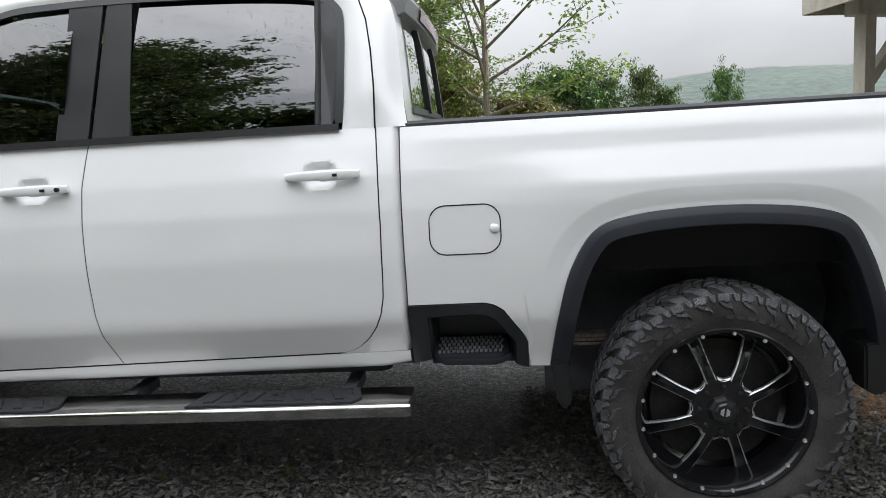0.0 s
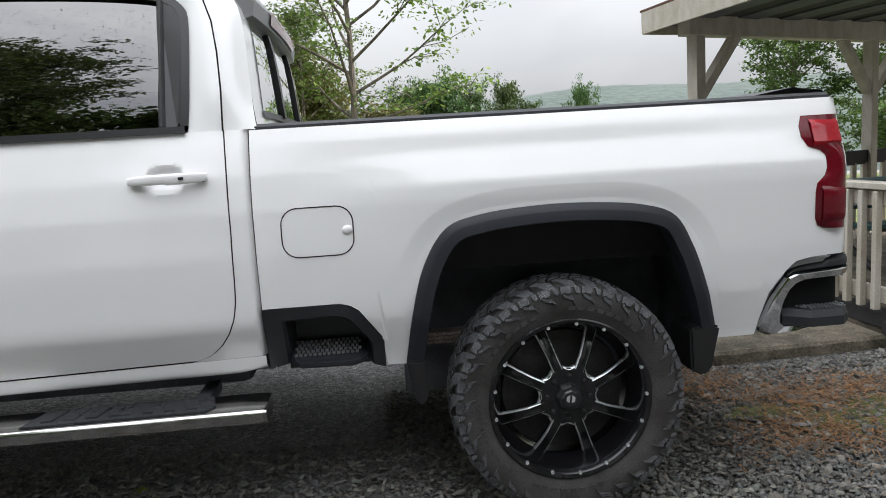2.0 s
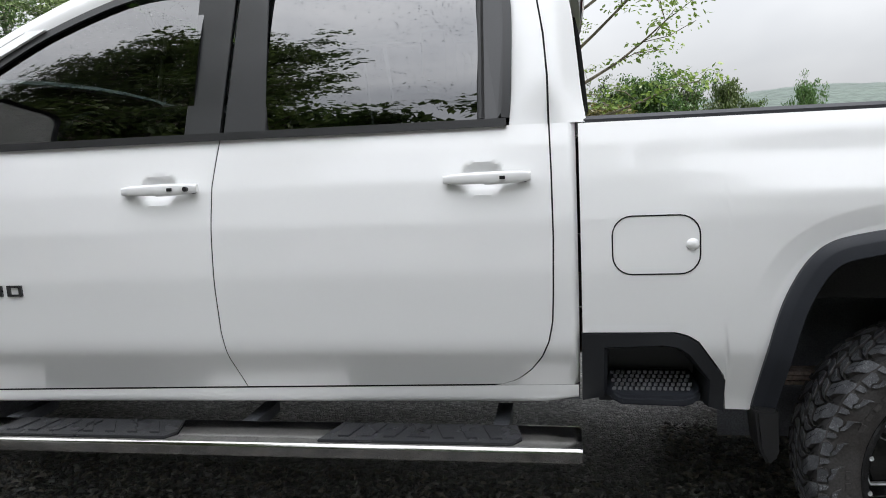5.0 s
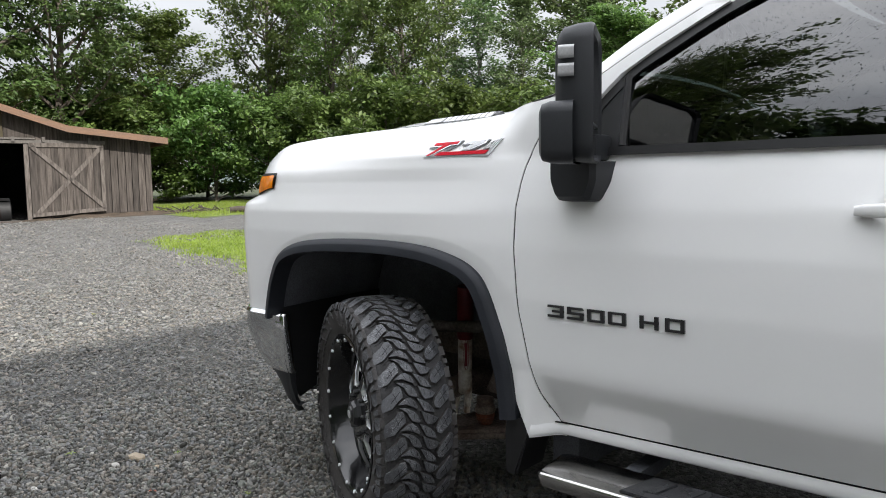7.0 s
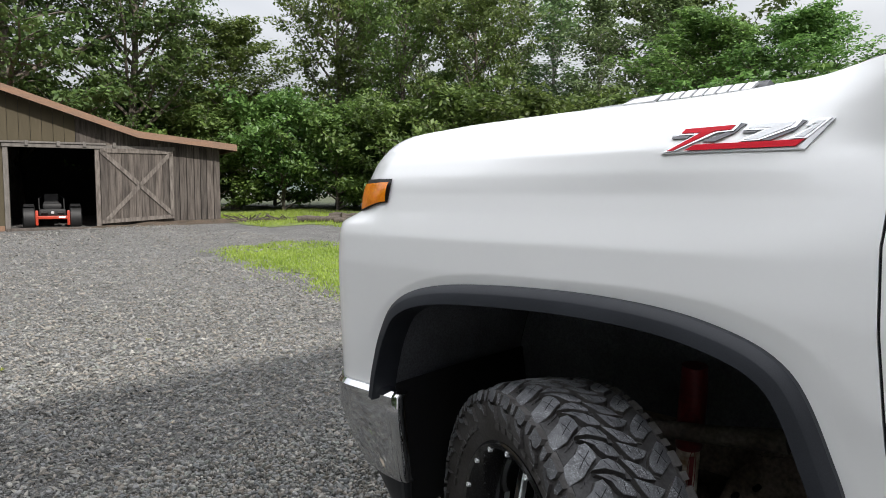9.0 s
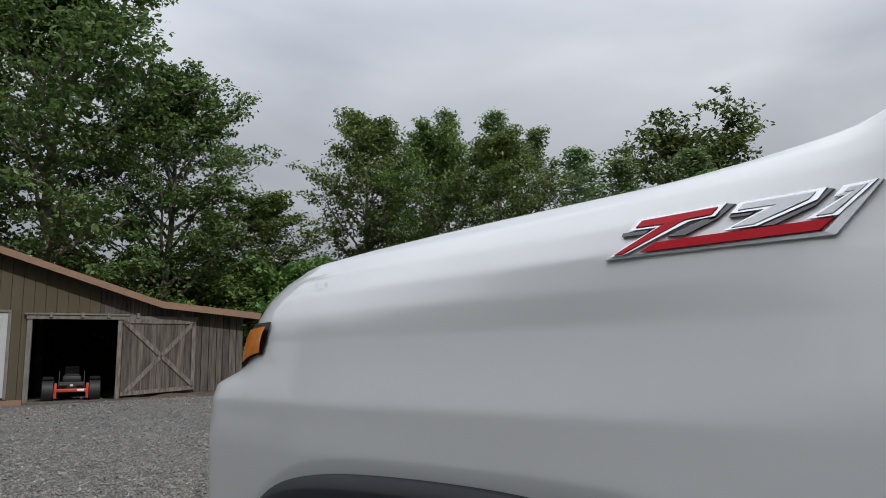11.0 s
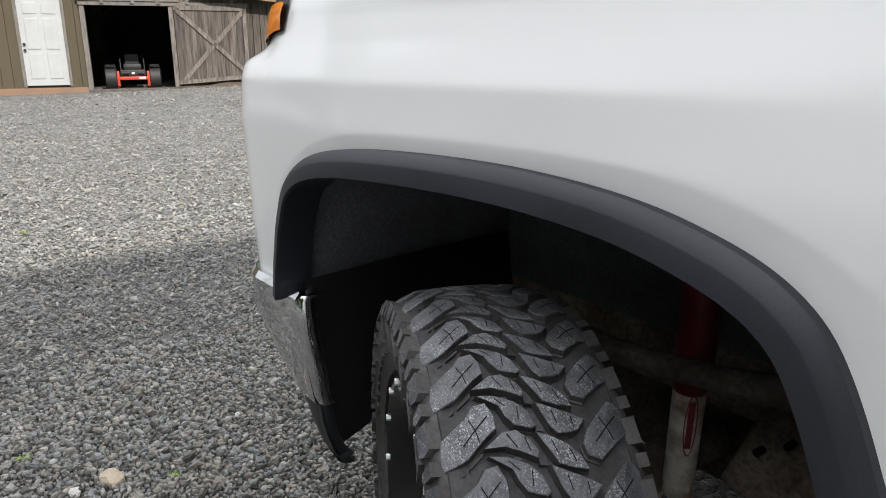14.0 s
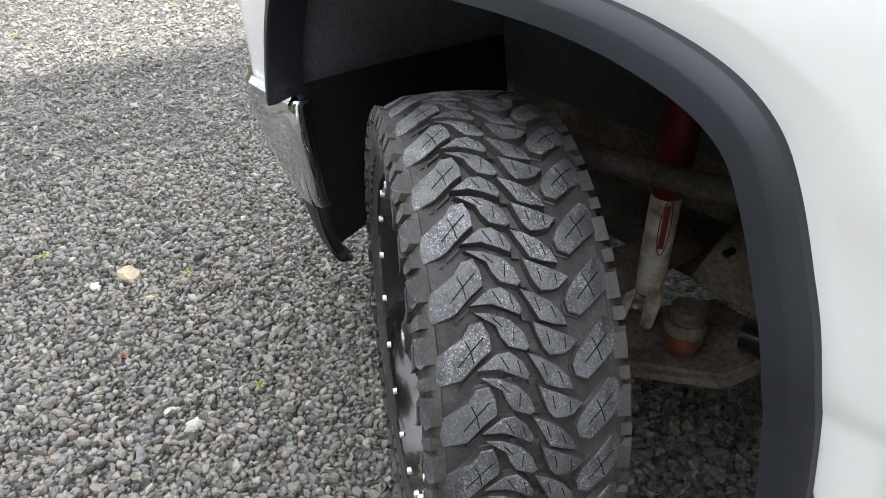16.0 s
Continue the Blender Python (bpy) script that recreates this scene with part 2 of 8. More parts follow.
def part(name, bm, material, parent, label="", smooth=True, sharp=38):
    """Links a bmesh as one mesh under a thing or a part."""
    me = mesh_of(name, bm, smooth)
    if smooth:
        me.set_sharp_from_angle(angle=radians(sharp))
    me.materials.append(material)
    ob = new(name, me)
    ob.parent = parent
    if parent is not None:
        ob.matrix_parent_inverse = parent.matrix_world.inverted()
    if label:
        tagged(ob, label)
    return ob


def thing(name, label, category, at=(0, 0, 0), group="", kind=""):
    ob = new(name)
    ob.empty_display_size = 0.2
    ob.location = at
    ob.matrix_world = Matrix.Translation(at)
    return tagged(ob, label, category, group, kind)


def solid(name, bm, material, label, category, group="", kind="", smooth=True, sharp=38):
    return tagged(part(name, bm, material, None, "", smooth, sharp), label, category, group, kind)


def add_grid(bm, P, close_u=False, close_v=False):
    """Faces over an array of points (n, m, 3)."""
    n, m = len(P), len(P[0])
    V = [[bm.verts.new(tuple(p)) for p in row] for row in P]
    for i in range(n if close_u else n - 1):
        for j in range(m if close_v else m - 1):
            try:
                bm.faces.new((V[i][j], V[(i + 1) % n][j], V[(i + 1) % n][(j + 1) % m], V[i][(j + 1) % m]))
            except ValueError:
                pass
    return V


def add_box(bm, x0, x1, y0, y1, z0, z1, bevel=0.0, turn=None):
    d = bmesh.ops.create_cube(bm, size=1.0)
    vs = d["verts"]
    for v in vs:
        v.co = Vector(((x0 + x1) / 2 + v.co.x * (x1 - x0), (y0 + y1) / 2 + v.co.y * (y1 - y0), (z0 + z1) / 2 + v.co.z * (z1 - z0)))
    if bevel:
        es = list({e for v in vs for e in v.link_edges})
        r = bmesh.ops.bevel(bm, geom=es, offset=bevel, segments=2, profile=0.6, affect="EDGES")
        vs = list({v for f in r["faces"] for v in f.verts} | {v for v in vs if v.is_valid})
    if turn is not None:
        bmesh.ops.transform(bm, matrix=turn, verts=vs)
    return vs


def add_tube(bm, pts, radii, sides=10, caps=True):
    """A tapered round bar along points."""
    rows = []
    pts = [Vector(p) for p in pts]
    up = Vector((0.31, 0.17, 0.93))
    for i, p in enumerate(pts):
        d = (pts[min(i + 1, len(pts) - 1)] - pts[max(i - 1, 0)]).normalized()
        a = d.cross(up)
        if a.length < 1e-3:
            a = d.cross(Vector((1, 0, 0)))
        a.normalize()
        b = d.cross(a)
        r = radii[i] if hasattr(radii, "__len__") else radii
        rows.append([p + (a * math.cos(t) + b * math.sin(t)) * r for t in (2 * math.pi * k / sides for k in range(sides))])
    V = add_grid(bm, rows, close_v=True)
    if caps:
        for row in (V[0], V[-1]):
            try:
                bm.faces.new(row)
            except ValueError:
                pass
    return V


def add_poly(bm, pts, depth):
    """A flat polygon of 3D points, thickened along the vector depth."""
    a = [bm.verts.new(tuple(p)) for p in pts]
    b = [bm.verts.new(tuple(Vector(p) + Vector(depth))) for p in pts]
    bm.faces.new(a)
    bm.faces.new(b)
    for i in range(len(a)):
        j = (i + 1) % len(a)
        bm.faces.new((a[i], a[j], b[j], b[i]))
    return a + b


def add_ring_profile(bm, prof, n=64, caps=False):
    """A body turned round the y axis: prof holds (radius, y)."""
    rows = [[(r * math.cos(2 * math.pi * k / n), y, r * math.sin(2 * math.pi * k / n)) for r, y in prof] for k in range(n)]
    V = add_grid(bm, rows, close_u=True)
    return V


def curve_pts(pts, n):
    """n points evenly along a smooth curve through pts (tuples of any size)."""
    P = np.array(pts, float)
    Q = np.vstack([2 * P[0] - P[1], P, 2 * P[-1] - P[-2]])
    out = []
    for i in range(len(P) - 1):
        p0, p1, p2, p3 = Q[i:i + 4]
        for t in np.linspace(0, 1, 12, endpoint=False):
            out.append(0.5 * ((2 * p1) + (p2 - p0) * t + (2 * p0 - 5 * p1 + 4 * p2 - p3) * t * t + (3 * p1 - p0 - 3 * p2 + p3) * t ** 3))
    out.append(P[-1])
    out = np.array(out)
    s = np.r_[0, np.cumsum(np.linalg.norm(np.diff(out, axis=0), axis=1))]
    u = np.linspace(0, s[-1], n)
    return np.stack([np.interp(u, s, out[:, k]) for k in range(out.shape[1])], 1)


def smoothstep(a, b, x):
    t = np.clip((np.asarray(x, float) - a) / (b - a), 0, 1)
    return t * t * (3 - 2 * t)

# ---- the truck: forward is -x, its driver's side faces -y ----
MID = 1.04                      # half of the truck's width: the other side is mirrored in y = MID
AXLE_R, AXLE_F = -0.037, -4.055
_ZT = np.linspace(0.3, 2.2, 381)
HOOD_X = [-5.05, -4.95, -4.85, -4.70, -4.50, -4.20, -3.80, -3.65, -3.55, -3.45, -3.38, -3.30]      # the hood's edge along the fender
HOOD_Z = [1.470, 1.515, 1.545, 1.575, 1.597, 1.612, 1.625, 1.633, 1.643, 1.660, 1.678, 1.700]


def profile(zs, ys, sig=5):
    y = np.interp(_ZT, zs, ys)
    k = np.exp(-0.5 * (np.arange(-4 * sig, 4 * sig + 1) / sig) ** 2)
    return np.convolve(np.pad(y, 4 * sig, mode="edge"), k / k.sum(), "valid")


DOOR_Y = profile([0.3, 0.50, 0.66, 0.805, 0.84, 1.05, 1.20, 1.32, 1.42, 1.478, 1.50, 2.2], [0.13, 0.105, 0.064, -0.012, -0.018, -0.028, -0.020, 0.004, 0.036, 0.0585, 0.0655, 0.40], 2)
BED_Y = profile([0.3, 0.50, 0.64, 0.80, 0.95, 1.20, 1.255, 1.325, 1.365, 1.43, 1.475, 1.50], [0.06, 0.05, 0.028, -0.014, -0.027, -0.034, -0.029, 0.000, 0.018, 0.036, 0.058, 0.075], 2)
FEN_Y = profile([0.3, 0.50, 0.64, 0.80, 1.00, 1.22, 1.30, 1.365, 1.41, 1.455, 1.50, 1.54, 1.58, 1.61, 1.64, 1.70], [0.06, 0.05, 0.026, -0.018, -0.030, -0.038, -0.032, -0.010, 0.003, 0.0075, 0.021, 0.050, 0.10, 0.16, 0.26, 0.42], 1)


def side_y(x, z):
    """The driver's side of the body: y over x and z."""
    x, z = np.asarray(x, float), np.asarray(z, float)
    d, b, f = (np.interp(z, _ZT, t) for t in (DOOR_Y, BED_Y, FEN_Y))
    w = smoothstep(-1.0, -0.40, x)
    y = np.where(x > -1.098, d * (1 - w) + b * w, d)
    wf = smoothstep(-3.35, -3.95, x)
    y = np.where(x < -3.3, d * (1 - wf) + f * wf, y)
    y = y + smoothstep(-3.33, -3.42, x) * smoothstep(-3.62, -3.50, x) * (np.minimum(y, np.where(z < 0.9, -0.014, 9)) - y)
    y = y - 0.045 * smoothstep(-3.8, -4.5, x) * smoothstep(1.60, 1.40, z)
    fl = smoothstep(1.372, 1.325, z)        # the lower nose swells out under the lamp
    y = y + (1 - fl) * 0.46 * np.maximum(0, (-4.62 - x) / 0.45) ** 2.3 + fl * 0.34 * np.maximum(0, (-4.76 - x) / 0.27) ** 2.3
    y = y + 0.05 * np.maximum(0, (x - 0.96) / 0.07) ** 2
    for cx, a in ((-0.05, 0.555), (-4.06, 0.625)):      # the crease round each wheel opening
        s = (np.abs((x - cx) / a) ** 3.4 + (np.maximum(z - 0.60, 0) / 0.575) ** 3.4) ** (1 / 3.4)
        y = y + 0.008 * np.clip((1.09 - s) / 0.09, 0, 1) * smoothstep(0.85, 1.06, z)
    # above the belt the fender's tail and the door's corner run up into the pillar
    k = smoothstep(-3.63, -3.45, x) * (x < -2.6) * smoothstep(1.470, 1.500, z)
    return y + k * (win_y(z) - 0.003 - 0.016 * smoothstep(1.48, 1.62, z) - y)


def win_y(z):
    """The slanting plane of the side windows."""
    h = np.asarray(z, float) - 1.48
    return 0.060 + 0.27 * h + 0.24 * h * np.abs(h)


def flip(P, mirrored):
    P = np.array(P, float)
    if mirrored:
        P[..., 1] = 2 * MID - P[..., 1]
    return P


def add_panel(bm, X, Z, mirrored=False, depth=0.022, off=0.0, dish=None, top=True):
    """A pressed panel over grids of x and z, its rim turned inward."""
    Y = side_y(X, Z) + off
    if dish is not None:
        for cx, cz in dish:
            q = np.clip(1 - np.abs((X - cx) / 0.060) ** 3 - np.abs((Z - cz) / 0.046) ** 3, 0, 1)
            Y = Y + 0.030 * q ** 0.85
    P = np.stack([X, Y, Z], -1)
    inner = P.copy()
    inner[..., 1] += depth
    Q = np.concatenate([inner[:1], P, inner[-1:]] if top else [inner[:1], P], 0)
    e0, e1 = Q[:, :1].copy(), Q[:, -1:].copy()
    e0[1:-1, :, 1] += depth
    e1[1:-1, :, 1] += depth
    add_grid(bm, flip(np.concatenate([e0, Q, e1], 1), mirrored))


def sill_z(x):
    return 0.646 + (np.asarray(x) + 3.357) * 0.0205


def lerp(a, b, t):
    return a + (b - a) * t


truck = thing("pickup_truck", "white lifted crew-cab pickup truck with black flares, parked on gravel", "pickup truck")

F_GAP = ([0.55, 0.644, 0.74, 0.846, 1.00, 1.184, 1.326, 1.40, 1.454, 1.504, 1.555, 1.591, 1.63, 1.66, 1.69, 1.715, 1.785, 1.893], [-3.300, -3.332, -3.367, -3.397, -3.430, -3.450, -3.459, -3.456, -3.448, -3.433, -3.407, -3.380, -3.346, -3.311, -3.273, -3.236, -3.125, -2.930])
B_GAP = ([0.66, 0.70, 0.78, 0.876, 1.0, 1.129, 1.337, 1.479], [-2.176, -2.184, -2.204, -2.218, -2.223, -2.224, -2.222, -2.207])
R_GAP = ([0.686, 0.692, 0.71, 0.745, 0.79, 0.84, 0.90, 0.98, 1.15, 1.34, 1.48], [-1.36, -1.325, -1.285, -1.245, -1.212, -1.190, -1.178, -1.174, -1.170, -1.172, -1.176])
F_ARCH = [(-4.676, 0.86), (-4.655, 0.95), (-4.62, 1.045), (-4.555, 1.13), (-4.43, 1.180), (-4.23, 1.200), (-3.95, 1.200), (-3.73, 1.172), (-3.585, 1.105), (-3.506, 0.955), (-3.471, 0.842), (-3.450, 0.72), (-3.444, 0.655)]
R_ARCH = [(-0.612, 0.635), (-0.582, 0.811), (-0.535, 0.975), (-0.452, 1.100), (-0.330, 1.142), (-0.134, 1.160), (0.062, 1.158), (0.250, 1.137), (0.360, 1.092), (0.422, 0.986), (0.474, 0.838), (0.520, 0.677)]

RH, FH = (-1.372, 1.325), (-2.405, 1.327)      # the door handles' cups


def door(name, gap_l, gap_r, z_low, dish, mirrored):
    g = 0.0021
    v = np.linspace(0, 1, 24 if mirrored else 95) ** 0.95
    u = np.linspace(0, 1, 24 if mirrored else 120)
    zz = z_low + v * (1.4785 - z_low)
    X = np.zeros((len(v), len(u)))
    Z = np.zeros_like(X)
    for i in range(len(v)):
        zl = zr = zz[i]
        for _ in range(6):
            xl, xr = np.interp(zl, *gap_l) + g, np.interp(zr, *gap_r) - g
            X[i] = lerp(xl, xr, u)
            low = sill_z(X[i]) + 0.003
            Z[i] = low + (zz[i] - z_low) / (1.4785 - z_low) * (1.4785 - low)
            zl, zr = Z[i][0], Z[i][-1]
    bm = bmesh.new()
    add_panel(bm, X, Z, mirrored, dish=dish, top=False)
    return part(name, bm, PAINT, truck, "white painted door panel")


def arch_floor(x, arch, low):
    a = np.array(arch)
    z = np.interp(x, a[:, 0], a[:, 1])
    return np.where((x < a[0, 0]) | (x > a[-1, 0]), low(x), z)


def flare(arch, full, mirrored, name="wheel_flare", slim=1.0, hold=1.0):
    """The black plastic flare round a wheel opening: a chamfer, a broad face, and a lip that turns in."""
    pts = curve_pts(arch, 150)
    c = np.array([np.mean(pts[[0, -1], 0]), 0.75])
    t = np.gradient(pts, axis=0)
    nrm = np.stack([t[:, 1], -t[:, 0]], 1)
    nrm /= np.linalg.norm(nrm, axis=1)[:, None]
    nrm *= np.sign(((c - pts) * nrm).sum(1))[:, None]
    rows = []
    for (x, z), n, tq in zip(pts, nrm, np.linspace(0, 1, len(pts))):
        ys = float(side_y(x, z)) - 0.006
        yb = min(ys, hold)
        row = []
        width = full * (slim + (1 - slim) * float(smoothstep(0.0, 0.35, tq)))
        for w, o in ((-0.004, 0.030 + ys - yb), (-0.002, -0.008), (0.10, -0.0145), (0.36, -0.024), (0.42, -0.0255), (0.95, -0.030), (1.0, -0.025), (1.02, 0.05)):
            row.append((x + n[0] * w * width, yb + o, z + n[1] * w * width))
        rows.append(row)
    bm = bmesh.new()
    add_grid(bm, flip(rows, mirrored))
    return part(name, bm, FLARE, truck, "black plastic wheel arch flare", sharp=20)


def liner(arch, mirrored, inner_y, name="wheel_well_liner", low=0.78):
    pts = curve_pts(arch, 40)
    rows = []
    for x, z in pts:
        rows.append([(x, side_y(x, z) + 0.02, z), (x, 0.25, z + 0.02), (x, inner_y, z + 0.01)])
    bm = bmesh.new()
    P = np.array(rows)
    add_grid(bm, flip(P, mirrored))
    cx = pts[:, 0].mean()
    wall = [[(x, inner_y, z), (x, inner_y, low)] for x, z in pts]
    add_grid(bm, flip(wall, mirrored))
    return part(name, bm, LINER, truck, "black felt wheel well liner")


def line_on_side(name, pts, r, material, mirrored, closed=False, off=0.0):
    bm = bmesh.new()
    P = flip([(x, float(side_y(x, z)) + off, z) for x, z in pts], mirrored)
    if closed:
        P = np.vstack([P, P[:1]])
    add_tube(bm, P, r, 6)
    return part(name, bm, material, truck)


def rounded_rect(cx, cz, hx, hz, r, n=7):
    out = []
    for sx, sz, a0 in ((1, 1, 0), (-1, 1, 90), (-1, -1, 180), (1, -1, 270)):
        for k in range(n):
            a = radians(a0 + 90 * k / (n - 1))
            out.append((cx + sx * (hx - r) + r * math.cos(a), cz + sz * (hz - r) + r * math.sin(a)))
    return out


def body_side(mirrored):
    # fender
    xs = np.unique(np.concatenate([np.linspace(-5.05, -4.68, 22), np.linspace(-4.68, -4.40, 40), np.linspace(-4.40, -3.62, 46), np.linspace(-3.62, -3.425, 40), np.linspace(-3.424, -3.36, 6)]))
    v = np.linspace(0, 1, 24 if mirrored else 120)
    X, Z = np.zeros((len(v), len(xs))), np.zeros((len(v), len(xs)))
    low = arch_floor(xs, F_ARCH, lambda x: np.where(x < -4.5, 0.872, 0.600))
    top = np.interp(xs, HOOD_X, HOOD_Z)
    for i, t in enumerate(v):
        z = low + t * (top - low)
        gap = np.interp(z, *F_GAP) - 0.0028
        pull = smoothstep(-3.75, -3.36, xs)
        X[i], Z[i] = xs + pull * (gap - (-3.36)), z
        X[i] = np.minimum(X[i], gap)
    bm = bmesh.new()
    add_panel(bm, X, Z, mirrored)
    part("front_fender", bm, PAINT, truck, "white front fender")
    # doors, rocker, cab corner
    door("front_door", F_GAP, B_GAP, 0.650, [FH], mirrored)
    door("rear_door", (B_GAP[0], [x + 0.0 for x in B_GAP[1]]), R_GAP, 0.672, [RH], mirrored)
    xs = np.linspace(-3.40, -1.105, 90)
    v = np.linspace(0, 1, 12)
    X = np.tile(xs, (12, 1))
    Zt = sill_z(xs) - 0.003 + 0.0 * xs
    Zb = np.interp(xs, [-3.40, -3.33, -1.2, -1.105], [0.590, 0.592, 0.612, 0.632])
    Z = Zb + v[:, None] * (Zt - Zb)
    bm = bmesh.new()
    Y = side_y(X, Z) - 0.010 * np.sin(v * math.pi)[:, None] + 0.05 * np.clip(1 - v / 0.35, 0, 1)[:, None] ** 2
    add_grid(bm, flip(np.stack([X, Y, Z], -1), mirrored))
    part("rocker_panel", bm, PAINT, truck, "white painted rocker panel")
    v = np.linspace(0, 1, 60)
    zz = 0.632 + v * (1.478 - 0.632)
    X, Z = np.zeros((60, 14)), np.zeros((60, 14))
    for i, z in enumerate(zz):
        xl = np.interp(z, *R_GAP) + 0.0028 if z > 0.687 else -1.355
        X[i] = lerp(max(xl, -1.355), -1.100, np.linspace(0, 1, 14))
        Z[i] = np.maximum(z, sill_z(X[i]) - 0.002) if z < 0.70 else z
    bm = bmesh.new()
    Y = side_y(X, Z) + 0.03 * smoothstep(-1.125, -1.098, X) ** 2
    add_grid(bm, flip(np.stack([X, Y, Z], -1), mirrored))
    part("cab_corner", bm, PAINT, truck, "white cab corner behind the rear door")
    # dark shell behind the gaps
    bm = bmesh.new()
    X, Z = np.meshgrid(np.linspace(-3.50, -1.10, 30), np.linspace(0.64, 1.49, 16))
    add_grid(bm, flip(np.stack([X, side_y(X, Z) + 0.05, Z], -1), mirrored))
    part("inner_shell", bm, LINER, truck, "dark inner door shell")
    # bed side
    xs = np.unique(np.concatenate([np.linspace(-1.092, -0.62, 40), np.linspace(-0.62, -0.40, 36), np.linspace(-0.4, 0.30, 36), np.linspace(0.30, 0.515, 40), np.linspace(0.516, 1.03, 44)]))
    step = [(-1.20, 0.868), (-0.83, 0.868), (-0.795, 0.858), (-0.765, 0.838), (-0.685, 0.722), (-0.682, 0.62)]
    low = np.where(xs < -0.682, np.interp(xs, [p[0] for p in step], [p[1] for p in step]), arch_floor(xs, R_ARCH, lambda x: np.where(x > 0.683, np.interp(x, [0.683, 0.692, 0.704, 0.719, 0.748, 0.785, 0.813, 0.868, 0.956], [0.618, 0.660, 0.721, 0.783, 0.823, 0.867, 0.892, 0.904, 0.910]), 0.618)))
    v = np.linspace(0, 1, 24 if mirrored else 100)
    X = np.tile(xs, (len(v), 1))
    Z = low + v[:, None] * (1.474 - low)
    bm = bmesh.new()
    add_panel(bm, X, Z, mirrored, depth=0.03)
    part("bed_side", bm, PAINT, truck, "white pickup bed side")
    flare(F_ARCH, 0.048, mirrored, slim=0.78, hold=-0.016)
    flare(R_ARCH, 0.062, mirrored)
    liner(F_ARCH, mirrored, 0.56)
    liner(R_ARCH, mirrored, 0.50, low=0.36)
    bm = bmesh.new()
    add_grid(bm, flip([[(0.512, 0.03, 0.72), (0.512, 0.30, 0.72), (0.512, 0.56, 0.72)], [(0.500, 0.03, 0.60), (0.500, 0.30, 0.60), (0.500, 0.56, 0.60)], [(0.472, 0.03, 0.50), (0.472, 0.30, 0.47), (0.472, 0.56, 0.44)]], mirrored))
    part("rear_apron", bm, LINER, truck, "black apron behind the rear wheel")
    # flare extensions: mud flap behind the rear wheel, tongues below the flares
    for pts, y0, y1 in (([(0.415, 0.675), (0.505, 0.682), (0.530, 0.672), (0.495, 0.512), (0.465, 0.492), (0.42, 0.515)], -0.020, 0.16),
                        ([(-0.614, 0.640), (-0.548, 0.640), (-0.545, 0.50), (-0.575, 0.47), (-0.600, 0.52)], -0.018, 0.10),
                        ([(-3.495, 0.660), (-3.440, 0.662), (-3.405, 0.642), (-3.415, 0.60), (-3.455, 0.46), (-3.50, 0.465), (-3.495, 0.60)], -0.010, 0.15)):
        bm = bmesh.new()
        P = flip([(x, y0, z) for x, z in pts], mirrored)
        vs = add_poly(bm, P, (0, (y1 - y0) * (-1 if mirrored else 1), 0))
        bmesh.ops.bevel(bm, geom=bm.edges[:], offset=0.008, segments=2, affect="EDGES")
        part("mud_flap", bm, TRIM, truck, "black plastic mud flap below the flare")
    # wheel opening: front apron between bumper and wheel
    bm = bmesh.new()
    P = [[(-4.590, -0.060, 0.90), (-4.63, 0.20, 0.90), (-4.66, 0.56, 0.90)], [(-4.578, -0.050, 0.70), (-4.60, 0.20, 0.68), (-4.62, 0.56, 0.66)], [(-4.582, -0.030, 0.60), (-4.59, 0.20, 0.56), (-4.60, 0.50, 0.56)], [(-4.600, 0.020, 0.500), (-4.595, 0.09, 0.530), (-4.60, 0.45, 0.60)]]
    add_grid(bm, flip(P, mirrored))
    part("front_apron", bm, TRIM, truck, "black plastic apron ahead of the wheel")


body_side(False)
body_side(True)
for mirrored in (False, True):
    # black tubes laid in the door gaps stand in for the shade there
    for gap, z0, z1 in ((F_GAP, 0.60, 1.88), (B_GAP, 0.676, 1.476), (R_GAP, 0.690, 1.476)):
        zz = np.linspace(z0, z1, 50)
        line_on_side("door_seal", [(float(np.interp(z, *gap)), float(z)) for z in zz], 0.0017, SEAM, mirrored, off=0.0022)
    line_on_side("door_seal", [(float(x), float(sill_z(x))) for x in np.linspace(-3.35, -1.36, 40)], 0.0024, SEAM, mirrored, off=0.0012)

# cab top: window band, roof, windscreen, back wall
W_PATH = [(-3.318, 1.478), (-3.285, 1.561), (-3.150, 1.715), (-3.046, 1.785), (-2.856, 1.893), (-2.601, 1.990), (-2.40, 2.012), (-2.05, 2.016), (-1.65, 2.000), (-1.40, 1.972), (-1.312, 1.930), (-1.284, 1.850), (-1.284, 1.60), (-1.292, 1.478)]
R_PATH = [(-3.461, 1.480), (-3.446, 1.562), (-3.400, 1.652), (-3.215, 1.803), (-2.99, 1.935), (-2.765, 2.035), (-2.50, 2.071), (-2.05, 2.082), (-1.60, 2.070), (-1.28, 2.035), (-1.150, 1.965), (-1.108, 1.860), (-1.090, 1.700), (-1.078, 1.56), (-1.066, 1.478)]


